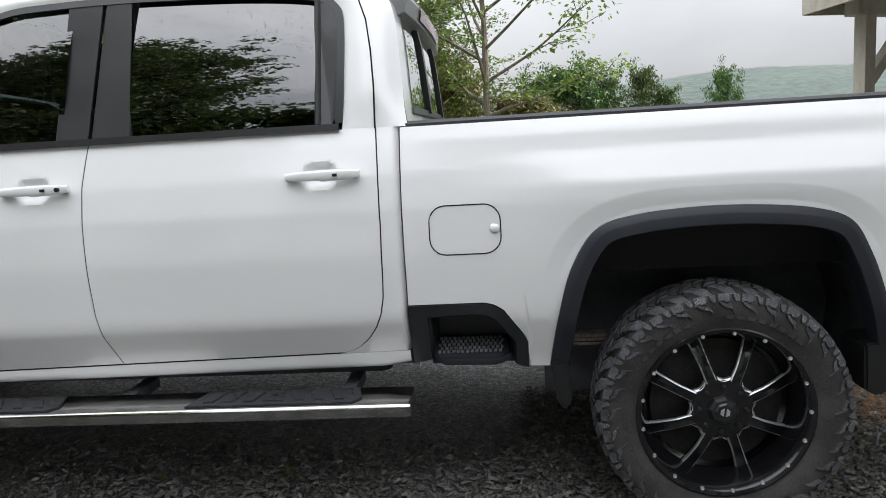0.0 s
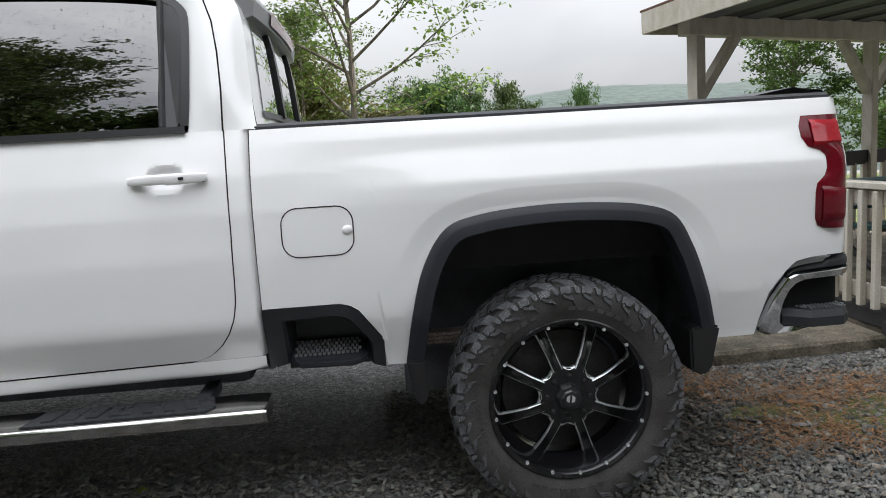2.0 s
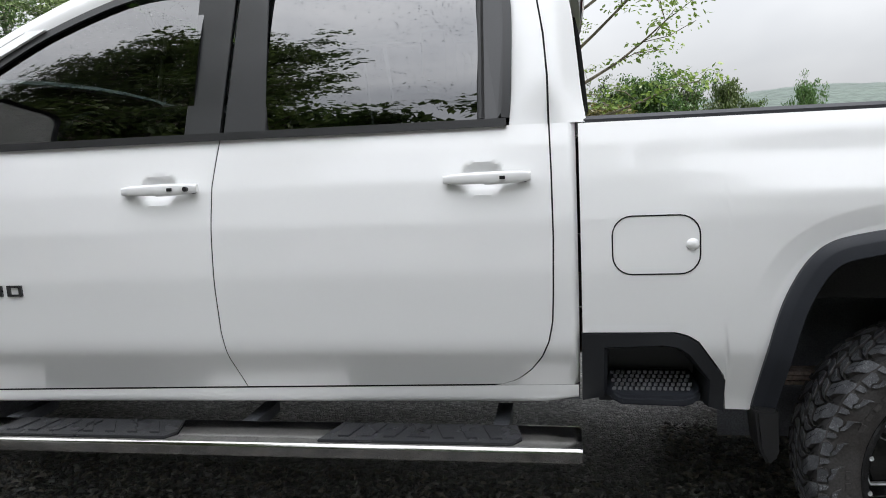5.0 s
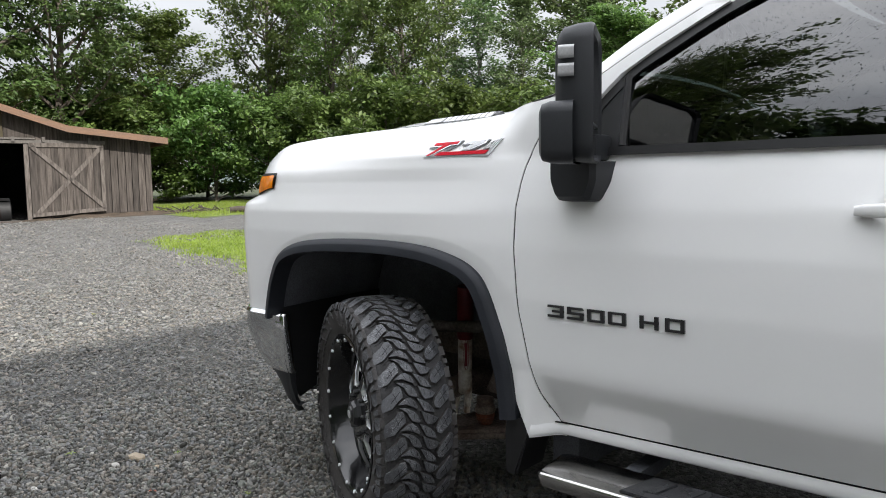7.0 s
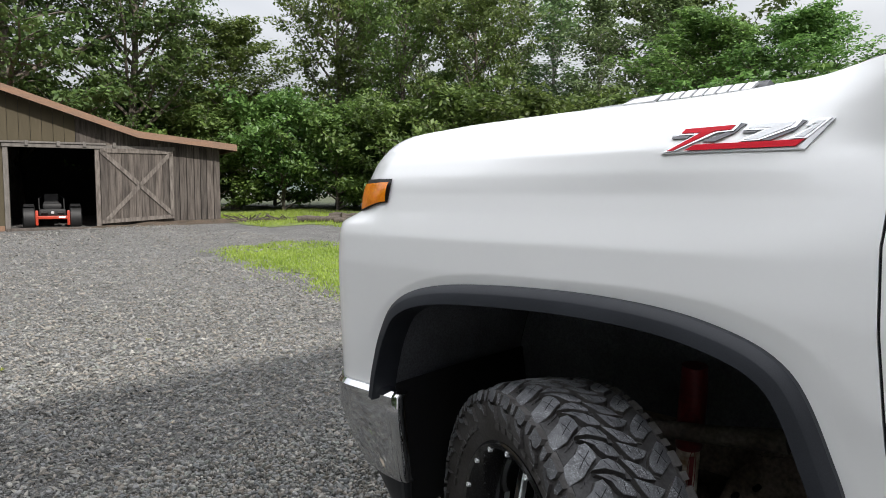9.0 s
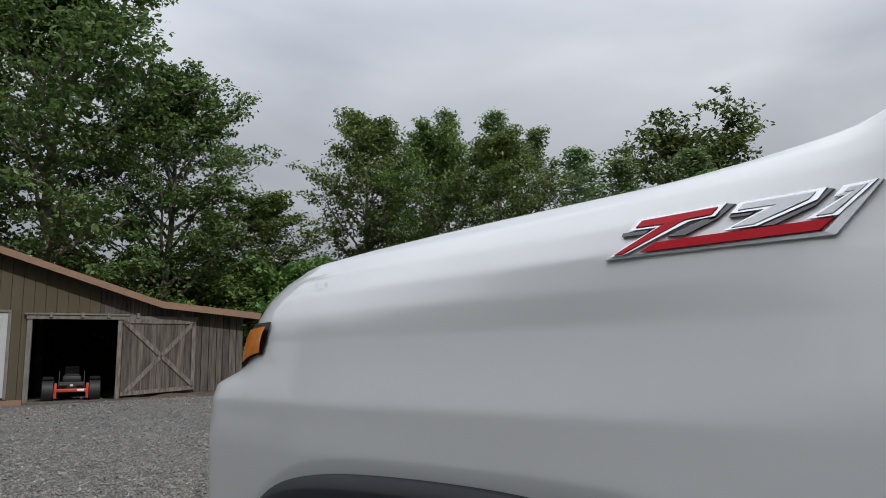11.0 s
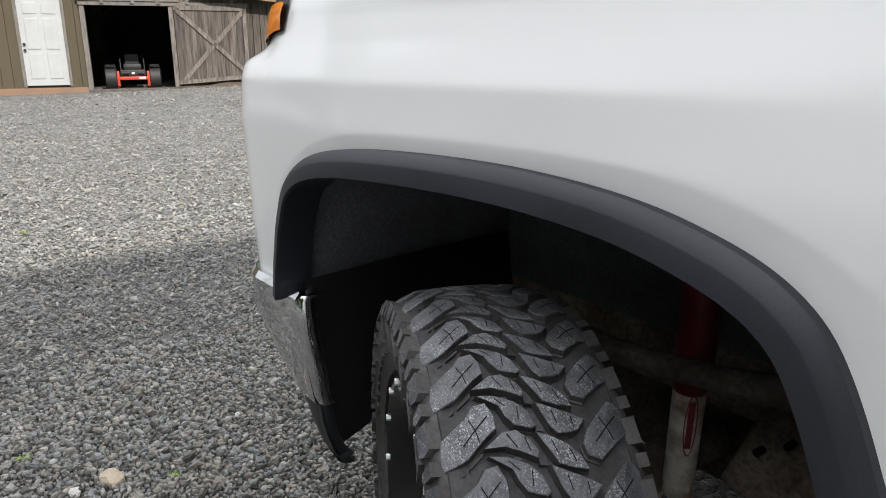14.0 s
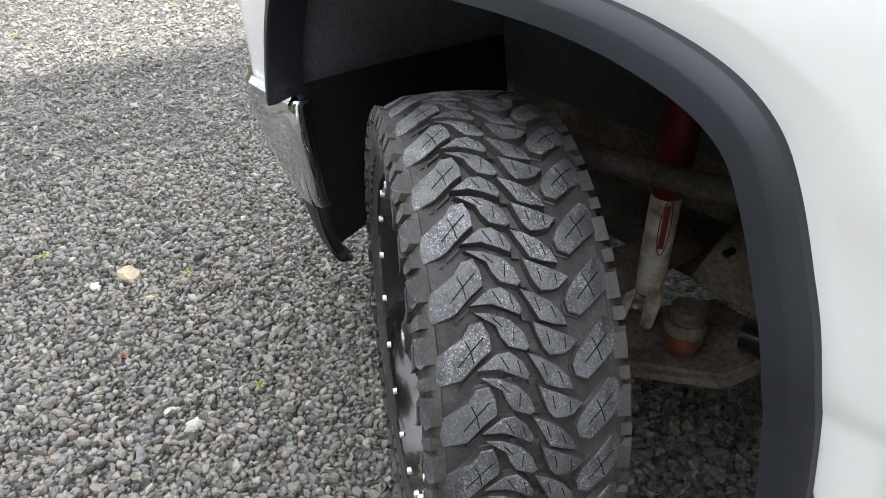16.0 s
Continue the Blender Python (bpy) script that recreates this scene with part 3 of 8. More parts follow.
def cab_top():
    W, R = curve_pts(W_PATH, 90), curve_pts(R_PATH, 90)
    for mirrored in (False, True):
        rows = []
        for (wx, wz), (rx, rz) in zip(W, R):
            row = []
            for t in np.linspace(0, 1, 9):
                x, z = lerp(wx, rx, t), lerp(wz, rz, t)
                k = float(smoothstep(1.480, 1.62, z))
                row.append((x, win_y(z) - 0.012 * k * math.sin(math.pi * min(1, t * 1.2)) + 0.035 * max(0, t - 0.7) ** 1.5 / 0.164 * (0.35 + 0.65 * k), z))
            row.insert(0, (wx, win_y(wz) + 0.02, wz))
            rows.append(row)
        bm = bmesh.new()
        add_grid(bm, flip(rows, mirrored))
        part("cab_frame", bm, PAINT, truck, "white cab pillars and roof rail", sharp=60)
    L = np.array([(x, win_y(z) + 0.035, z) for x, z in R])
    u = np.linspace(0, 1, 25)
    bow = 1 - (2 * u - 1) ** 2
    G = np.zeros((len(L), 25, 3))
    for i, p in enumerate(L):
        G[i, :, 0] = p[0]
        G[i, :, 1] = lerp(p[1], 2 * MID - p[1], u)
        G[i, :, 2] = p[2]
    glass_i = [i for i in range(90) if R[i, 0] < -2.74]
    roof_i = [i for i in range(90) if -2.78 < R[i, 0] and (R[i, 1] > 1.955)]
    back_i = [i for i in range(90) if R[i, 0] > -1.17 and R[i, 1] < 1.99]
    S = G[glass_i].copy()
    S[:, :, 0] -= 0.07 * bow[None]
    bm = bmesh.new(); add_grid(bm, S)
    part("windscreen", bm, CLEARG, truck, "clear green-tinted windscreen")
    S = G[roof_i].copy()
    S[:, :, 2] += 0.035 * bow[None]
    S[:, :, 0] -= 0.07 * bow[None] * smoothstep(-2.4, -2.76, S[:, :, 0])
    bm = bmesh.new(); add_grid(bm, S)
    part("roof", bm, PAINT, truck, "white cab roof")
    S = G[back_i].copy()
    S[:, :, 0] += 0.022 * bow[None]
    bm = bmesh.new(); add_grid(bm, S)
    low = np.array([[(-1.075 + 0.02 * b, lerp(0.06, 2 * MID - 0.06, t), z) for t, b in zip(u, bow)] for z in (1.478, 1.2, 0.62)])
    add_grid(bm, low)
    part("cab_back", bm, PAINT, truck, "white cab back wall")
    # back window in three panes with dark dividers
    def back_pt(y, z):
        x = np.interp(z, [1.478, 1.56, 1.70, 1.86, 1.965], [-1.066, -1.078, -1.090, -1.108, -1.150]) + 0.022 * (1 - ((y - MID) / 0.85) ** 2) + 0.006
        return (x, y, z)
    for y0, y1 in ((0.27, 0.70), (0.74, 1.34), (1.38, 1.81)):
        bm = bmesh.new()
        add_grid(bm, [[back_pt(lerp(y0 + s * (0.10 if y0 < 0.5 else 0), y1 - s * (0.10 if y1 > 1.5 else 0), t), lerp(1.545, 1.885, s)) for t in np.linspace(0, 1, 6)] for s in np.linspace(0, 1, 6)])
        part("back_window", bm, TINTL, truck, "tinted back window pane")
    for y in (0.72, 1.36):
        bm = bmesh.new()
        rows = [[back_pt(y + dy, z) for dy in (-0.028, 0.028)] for z in np.linspace(1.54, 1.885, 6)]
        add_grid(bm, [[(a[0] - 0.004, a[1], a[2]), (a[0] + 0.014, a[1], a[2]), (b[0] + 0.014, b[1], b[2]), (b[0] - 0.004, b[1], b[2])] for a, b in rows], close_v=True)
        part("window_divider", bm, TRIM, truck, "black window divider")
    bm = bmesh.new()
    add_grid(bm, [[back_pt(y, 1.525), back_pt(y, 1.55)] for y in np.linspace(0.25, 1.83, 8)])
    bmesh.ops.translate(bm, vec=(0.004, 0, 0), verts=bm.verts[:])
    part("window_seal", bm, TRIM, truck, "black seal below the back window")
    # high brake lamp in a grey housing over the back window
    bm = bmesh.new()
    V = add_grid(bm, [[(x + 0.03 * (1 - ((y - MID) / 0.75) ** 2), y, z) for x, z in ((-1.175, 2.015), (-1.10, 1.995), (-1.075, 1.955), (-1.085, 1.900), (-1.13, 1.885))] for y in np.linspace(0.33, 2 * MID - 0.33, 14)], close_v=True)
    bm.faces.new(V[0]); bm.faces.new(V[-1])
    spoiler = part("lamp_housing", bm, GREYP, truck, "grey housing over the back window", sharp=30)
    bm = bmesh.new()
    add_grid(bm, [[(x + 0.03 * (1 - ((y - MID) / 0.75) ** 2) + 0.004, y, z) for x, z in ((-1.083, 1.975), (-1.072, 1.955), (-1.079, 1.910))] for y in np.linspace(0.62, 1.46, 10)])
    part("brake_lamp", bm, DARKRED, spoiler, "dark red high brake lamp")


cab_top()


def door_corner(mirrored):
    """The front door's upper corner, from the fender gap back to the window surround."""
    W = np.array(W_PATH[:6])
    zz = np.linspace(1.4785, 1.885, 44)
    X = np.array([lerp(float(np.interp(z, *F_GAP)) + 0.0021, float(np.interp(z, W[:, 1], W[:, 0])) - 0.004, np.linspace(0, 1, 12)) for z in zz])
    Z = np.tile(zz[:, None], (1, 12))
    bm = bmesh.new()
    Y = side_y(X, Z)
    Y[:, -1] += 0.014
    add_grid(bm, flip(np.stack([X, Y, Z], -1), mirrored))
    part("door_corner", bm, PAINT, truck, "white upper corner of the front door", sharp=60)
    line_on_side("pillar_seam", [(-3.346, 1.634), (-3.362, 1.650), (-3.385, 1.672)], 0.0011, GREYP, mirrored, off=0.0004)


door_corner(False)
door_corner(True)


def on_win(pts, off=0.0):
    return [(x, float(win_y(z)) + off, z) for x, z in pts]


def strip(a, b, off, depth, name, material, mirrored, label=""):
    """A flat moulding between two rows of points on the window plane."""
    rows = [[(ax, float(win_y(az)) + off + depth, az), (ax, float(win_y(az)) + off, az), (bx, float(win_y(bz)) + off, bz), (bx, float(win_y(bz)) + off + depth, bz)] for (ax, az), (bx, bz) in zip(a, b)]
    bm = bmesh.new()
    add_grid(bm, flip(rows, mirrored))
    return part(name, bm, material, truck, label)


def side_windows(mirrored):
    W = curve_pts(W_PATH, 120)
    top = [(x, z) for x, z in W if z > 1.50]
    c = np.array(top)
    t = np.gradient(c, axis=0); n = np.stack([t[:, 1], -t[:, 0]], 1); n /= np.linalg.norm(n, axis=1)[:, None]
    inner = c + n * 0.026
    strip(c, inner, -0.008, 0.02, "window_surround", TRIM, mirrored, "black window surround")
    xs = np.linspace(-3.30, -1.300, 40)
    strip([(x, 1.476) for x in xs], [(x, 1.500) for x in xs], -0.016, 0.02, "belt_moulding", TRIM, mirrored, "black belt moulding below the windows")

    def roofz(x):
        return float(np.interp(x, c[:60, 0], c[:60, 1])) if x < -2.4 else float(np.interp(x, [-2.4, -2.05, -1.65, -1.40, -1.33], [2.012, 2.016, 2.000, 1.972, 1.94]))
    # panes
    def pane(x0, x1, name, material, label):
        xs = np.linspace(x0, x1, 30)
        rows = [[(x + (0.0), float(win_y(z)) + 0.010 - 0.012 * math.sin(math.pi * s), z) for s in np.linspace(0, 1, 12) for z in (lerp(1.495, max(1.497, roofz(x) - 0.018), s),)] for x in xs]
        bm = bmesh.new()
        add_grid(bm, flip(rows, mirrored))
        return part(name, bm, material, truck, label)
    pane(-3.125, -2.305, "front_side_window", TINTL, "tinted front side window with raindrops")
    pane(-2.060, -1.375, "rear_side_window", TINT, "tinted rear side window with raindrops")
    # black panels beside the panes
    for pts, name in (([(-3.29, 1.498), (-3.275, 1.570), (-3.155, 1.706), (-3.132, 1.720), (-3.118, 1.498)], "mirror_triangle"),
                      ([(-2.328, 1.498), (-2.328, 1.995), (-2.196, 2.000), (-2.208, 1.498)], "pillar_cover"),
                      ([(-2.194, 1.498), (-2.182, 2.000), (-2.085, 1.998), (-2.053, 1.498)], "pillar_cover"),
                      ([(-1.384, 1.498), (-1.392, 1.955), (-1.335, 1.935), (-1.300, 1.890), (-1.298, 1.54), (-1.325, 1.498)], "pillar_cover")):
        bm = bmesh.new()
        add_poly(bm, flip(on_win(pts, -0.006), mirrored), (0, -0.02 if mirrored else 0.02, 0))
        bmesh.ops.bevel(bm, geom=bm.edges[:], offset=0.002, segments=1, affect="EDGES")
        part(name, bm, PILLAR, truck, "satin black pillar cover", smooth=False)
    for pts in ([(-3.128, 1.500), (-3.142, 1.705)], [(-1.375, 1.498), (-1.383, 1.955)]):
        bm = bmesh.new()
        add_tube(bm, flip(on_win(pts, -0.004), mirrored), 0.012, 8)
        part("window_seal", bm, TRIM, truck, "black rubber window seal")
    gap = [(-1.176, 1.476), (-1.178, 1.62), (-1.188, 1.75), (-1.205, 1.86), (-1.235, 1.945), (-1.30, 2.005)]
    bm = bmesh.new()
    add_tube(bm, flip(on_win(gap, -0.0115), mirrored), 0.003, 6)
    part("door_gap", bm, SEAM, truck, "dark gap round the rear door")


side_windows(False)
side_windows(True)


def hood_z(x, y):
    """The hood's height: a crown over the fender line."""
    z0 = float(np.interp(x, HOOD_X, HOOD_Z))
    y0 = float(side_y(min(max(x, -5.05), -3.46), z0))
    s = min(1.0, max(0.0, 1 - abs(y - MID) / (MID - y0)))
    crown = 0.058 * (1 - (1 - s) ** 2.2) + 0.020 * float(smoothstep(0.30, 0.42, s)) * float(smoothstep(-4.95, -4.4, x))
    return z0 + crown * (0.35 + 0.65 * float(smoothstep(-5.0, -4.3, x)))


def raindrops(x0, x1, n, seed, dens):
    """Small domes of water on the driver's side glass."""
    r = np.random.default_rng(seed)
    x = r.uniform(x0, x1, n)
    s = r.uniform(0.03, 0.97, n) ** dens
    z = 1.51 + s * (np.interp(x, [-3.1, -2.856, -2.601, -2.4, -1.4], [1.73, 1.86, 1.965, 1.985, 1.94]) - 1.52)
    rad = np.clip(r.lognormal(math.log(0.0011), 0.45, n), 0.0007, 0.0030)
    y = win_y(z) + 0.010 - 0.012 * np.sin(math.pi * (z - 1.495) / 0.49)
    V, F = [], []
    for k in range(n):
        b = len(V)
        for i in range(6):
            a = i * math.pi / 3
            V.append((x[k] + rad[k] * math.cos(a), y[k] + 0.0002, z[k] + rad[k] * 1.15 * math.sin(a)))
        for i in range(6):
            a = i * math.pi / 3
            V.append((x[k] + 0.6 * rad[k] * math.cos(a), y[k] - 0.42 * rad[k], z[k] + 0.65 * rad[k] * math.sin(a)))
        for i in range(6):
            F.append((b + i, b + (i + 1) % 6, b + 6 + (i + 1) % 6, b + 6 + i))
        F.append((b + 6, b + 7, b + 8, b + 9)); F.append((b + 9, b + 10, b + 11, b + 6))
    me = bpy.data.meshes.new("rainwater")
    me.from_pydata(V, [], F)
    me.materials.append(DROP)
    ob = new("rainwater", me)
    ob.parent = truck
    tagged(ob, "raindrops on the side window", kind="stuff")


raindrops(-3.08, -2.35, 2600, 5, 0.95)
raindrops(-2.04, -1.40, 2600, 6, 0.9)


def hood():
    xs = np.linspace(-5.05, -3.30, 50)
    top = np.interp(xs, HOOD_X, HOOD_Z)
    u = np.linspace(0, 1, 41)
    P = np.zeros((50, 41, 3))
    for i, x in enumerate(xs):
        y0 = float(side_y(max(x, -5.05), top[i])) if x < -3.46 else float(side_y(-3.46, top[i]))
        s = np.minimum(u, 1 - u) * 2
        P[i, :, 0] = x - 0.10 * smoothstep(-4.6, -5.05, x) * smoothstep(0, 0.8, s)
        y0 += 0.008 + 0.006 * float(smoothstep(-3.52, -3.38, x))
        P[i, :, 1] = lerp(y0, 2 * MID - y0, u)
        P[i, :, 2] = [hood_z(x, y) for y in P[i, :, 1]]
    bm = bmesh.new()
    add_grid(bm, P)
    part("hood", bm, PAINT, truck, "white hood")
    # nose between the lamps: dark grille with bars, and lamp housings
    bm = bmesh.new()
    add_grid(bm, [[(-5.03 - 0.10 * math.sin(math.pi * t), lerp(0.42, 1.66, t), z) for t in np.linspace(0, 1, 12)] for z in (0.86, 1.2, 1.50)])
    g = part("grille", bm, BLACK, truck, "black front grille")
    for z in (0.98, 1.10, 1.22, 1.34):
        bm = bmesh.new()
        add_tube(bm, [(-5.05 - 0.10 * math.sin(math.pi * t), lerp(0.44, 1.64, t), z) for t in np.linspace(0, 1, 12)], 0.022, 8)
        part("grille_bar", bm, CHROME, g, "chrome grille bar")
    for mirrored in (False, True):
        xs = np.linspace(-4.99, -4.628, 20)
        def low(x):
            return 1.364 + 0.024 * float(smoothstep(-4.78, -4.63, x))
        rows = []
        for s in np.linspace(0, 1, 8):
            rows.append([(x, float(side_y(x, lerp(low(x), 1.452, s))) - 0.005, lerp(low(x), 1.452, s)) for x in xs])
        bm = bmesh.new()
        add_grid(bm, flip(rows, mirrored))
        lamp = part("headlamp", bm, TRIM, truck, "dark-framed headlamp")
        rows = []
        for s in np.linspace(0.05, 0.86, 8):
            rows.append([(x, float(side_y(x, lerp(low(x), 1.452, s))) - 0.009 - 0.006 * math.sin(math.pi * s), lerp(low(x), 1.452, s)) for x in np.linspace(-4.96, -4.634, 16)])
        bm = bmesh.new()
        add_grid(bm, flip(rows, mirrored))
        part("side_marker", bm, AMBER, lamp, "amber side marker lens")


hood()


def bumper_plan(off):
    """The plan outline of the nose, from one wheel opening round to the other: points and inward ways."""
    half = []
    half += [(x, float(side_y(x, 0.86)) - off) for x in np.concatenate([np.linspace(-4.575, -4.70, 6), np.linspace(-4.73, -5.04, 14)])]
    y1 = half[-1][1]
    half += [(-5.04 - off - 0.10 * math.sin(t * math.pi / 2), lerp(y1, MID, t)) for t in np.linspace(0.08, 1, 12)]
    return half + [(x, 2 * MID - y) for x, y in half[-2::-1]]


def bumper_rows(off, sec):
    P = np.array(bumper_plan(off))
    t = np.gradient(P, axis=0)
    n = np.stack([-t[:, 1], t[:, 0]], 1)
    n /= np.linalg.norm(n, axis=1)[:, None]
    n *= np.sign(((np.array([-4.3, MID]) - P) * n).sum(1))[:, None]
    side = np.minimum(P[:, 1], 2 * MID - P[:, 1])
    tuck = smoothstep(0.01, 0.16, side - side.min() + 0.6 * np.maximum(0, -4.60 - P[:, 0]))

    def inward(z, d, w):
        return d + w * float(np.interp(z, [0.46, 0.52, 0.57, 0.62, 0.70, 0.80], [0.25, 0.19, 0.12, 0.05, 0.016, 0.0]))
    return [[(p[0] + k[0] * inward(z, d, w), p[1] + k[1] * inward(z, d, w), z) for z, d in sec] for p, k, w in zip(P, n, tuck)]


def bumper_end(parent, name, material, label, off, sec, r, sweep):
    """Closes the bumper towards the wheel with a rounded edge that turns in and draws forward lower down."""
    x0, y0 = -4.575, float(side_y(-4.575, 0.86)) - off
    for mirrored in (False, True):
        rows = []
        for z, d in sec:
            back = sweep * max(0.0, 0.80 - z) ** 2
            rows.append([(x0 + back + a, y0 + d + b, z) for a, b in ((-0.03 - back, -0.0006), (0.0, -0.0006), (0.45 * r, 0.10 * r), (0.8 * r, 0.42 * r), (r, 1.0 * r), (0.95 * r, 2.0 * r), (0.0, 2.6 * r))])
        bm = bmesh.new()
        add_grid(bm, flip(rows, mirrored))
        part(name, bm, material, parent, label, sharp=60)


def front_bumper():
    bm = bmesh.new()
    add_grid(bm, bumper_rows(0.022, ((0.862, 0.085), (0.884, 0.040), (0.882, 0.010), (0.868, 0.0), (0.80, 0.004), (0.70, 0.020), (0.650, 0.028), (0.628, 0.034), (0.620, 0.044), (0.618, 0.09))))
    b = part("front_bumper", bm, WETCHROME, truck, "chrome front bumper")
    bumper_end(b, "bumper_end", WETCHROME, "rounded chrome bumper end", 0.022, ((0.876, 0.010), (0.866, 0.001), (0.80, 0.004), (0.70, 0.020), (0.650, 0.028), (0.628, 0.034), (0.620, 0.044)), 0.017, -0.35)
    bm = bmesh.new()
    add_grid(bm, bumper_rows(0.010, ((0.626, 0.030), (0.58, 0.036), (0.54, 0.046), (0.500, 0.060), (0.470, 0.080), (0.480, 0.11))))
    part("air_dam", bm, BLACK, b, "black air dam under the bumper")
    bumper_end(b, "air_dam_end", BLACK, "black plastic end of the air dam", 0.010, ((0.626, 0.030), (0.58, 0.036), (0.54, 0.046), (0.500, 0.060), (0.470, 0.076), (0.450, 0.088), (0.437, 0.100)), 0.014, -0.35)


front_bumper()


def bed():
    for mirrored in (False, True):
        bm = bmesh.new()
        add_grid(bm, flip([[(-1.0895, float(side_y(-1.09, z)) + 0.012, z), (-1.086, float(side_y(-1.09, z)) + 0.06, z), (-1.080, 0.22, z)] for z in np.linspace(0.875, 1.468, 20)], mirrored))
        part("bed_front_flange", bm, PAINT, truck, "white front flange of the bed side")
        bm = bmesh.new()
        rows = [[(x, y + 0.03 * max(0, (x - 0.95) / 0.08), z) for y, z in ((0.072, 1.470), (0.070, 1.484), (0.082, 1.494), (0.150, 1.496), (0.165, 1.488), (0.165, 1.44))] for x in np.linspace(-1.075, 1.005, 30)]
        add_grid(bm, flip(rows, mirrored))
        part("rail_cap", bm, BLACK, truck, "black plastic bed rail cap")
        bm = bmesh.new()
        add_box(bm, -1.075, 0.99, 0.16, 0.18, 0.95, 1.47) if not mirrored else add_box(bm, -1.075, 0.99, 2 * MID - 0.18, 2 * MID - 0.16, 0.95, 1.47)
        part("bed_wall", bm, BEDLINE, truck, "dark bed inner wall")
    for name, b, m, lb in (("bed_floor", (-1.07, 0.99, 0.17, 2 * MID - 0.17, 0.92, 0.96), BEDLINE, "dark bed floor"), ("bulkhead", (-1.065, -1.03, 0.15, 2 * MID - 0.15, 0.70, 1.47), PAINT, "white bed bulkhead"), ("tailgate", (0.985, 1.055, 0.13, 2 * MID - 0.13, 0.84, 1.475), PAINT, "white tailgate")):
        bm = bmesh.new()
        add_box(bm, *b, bevel=0.012)
        part(name, bm, m, truck, lb)
    bm = bmesh.new()
    rows = [[(x, y, z) for x, z in ((0.72, 1.470), (0.74, 1.494), (0.93, 1.524), (1.05, 1.508), (1.065, 1.470))] for y in np.linspace(0.20, 2 * MID - 0.20, 6)]
    add_grid(bm, rows)
    part("tailgate_cap", bm, BLACK, truck, "black plastic tailgate top cap")


bed()


def tail_lamp(mirrored):
    out = [(0.880, 1.412), (0.868, 1.375), (0.868, 1.335), (0.885, 1.302), (0.925, 1.288), (0.942, 1.270), (0.944, 1.225), (0.935, 1.198), (0.907, 1.170), (0.902, 1.140), (0.902, 1.045), (0.912, 1.018), (0.932, 1.008)]
    rows = []
    for k, (x, z) in enumerate(out):
        row = []
        x -= 0.022
        for t in np.linspace(0, 1, 8):
            xx = lerp(x, 0.998, t)
            bulge = 0.020 * math.sin(math.pi * min(1, t * 1.6 + 0.05) * 0.5)
            row.append((xx, float(side_y(min(xx, 1.0), z)) - bulge - 0.002 + 0.03 * max(0, t - 0.75) * 4 * 0.5, z))
        row.insert(0, (x, float(side_y(x, z)) + 0.02, z))
        row.append((1.008, float(side_y(1.0, z)) + 0.10, z))
        rows.append(row)
    bm = bmesh.new()
    P = np.array(rows)
    first, last = P[:1].copy(), P[-1:].copy()
    first[..., 1] += 0.03; last[..., 1] += 0.03
    add_grid(bm, flip(np.concatenate([first, P, last]), mirrored))
    t = part("tail_lamp", bm, DARKRED, truck, "deep red tail lamp with three tiers", sharp=50)
    for x0, x1, z0, z1 in ((0.878, 0.984, 1.305, 1.398), (0.896, 0.984, 1.03, 1.16)):
        bm = bmesh.new()
        rows = [[(x, float(side_y(min(x, 1.0), z)) - 0.024 - 0.006 * math.sin(math.pi * (x - x0) / (x1 - x0)) + (0.012 if (i in (0, 7)) else 0), z) for x in np.linspace(x0, x1, 10)] for i, z in enumerate(np.linspace(z0, z1, 8))]
        add_grid(bm, flip(rows, mirrored))
        part("lamp_lens", bm, REDLENS if z0 > 1.2 else DARKRED, t, "bright red lamp lens")


tail_lamp(False)
tail_lamp(True)


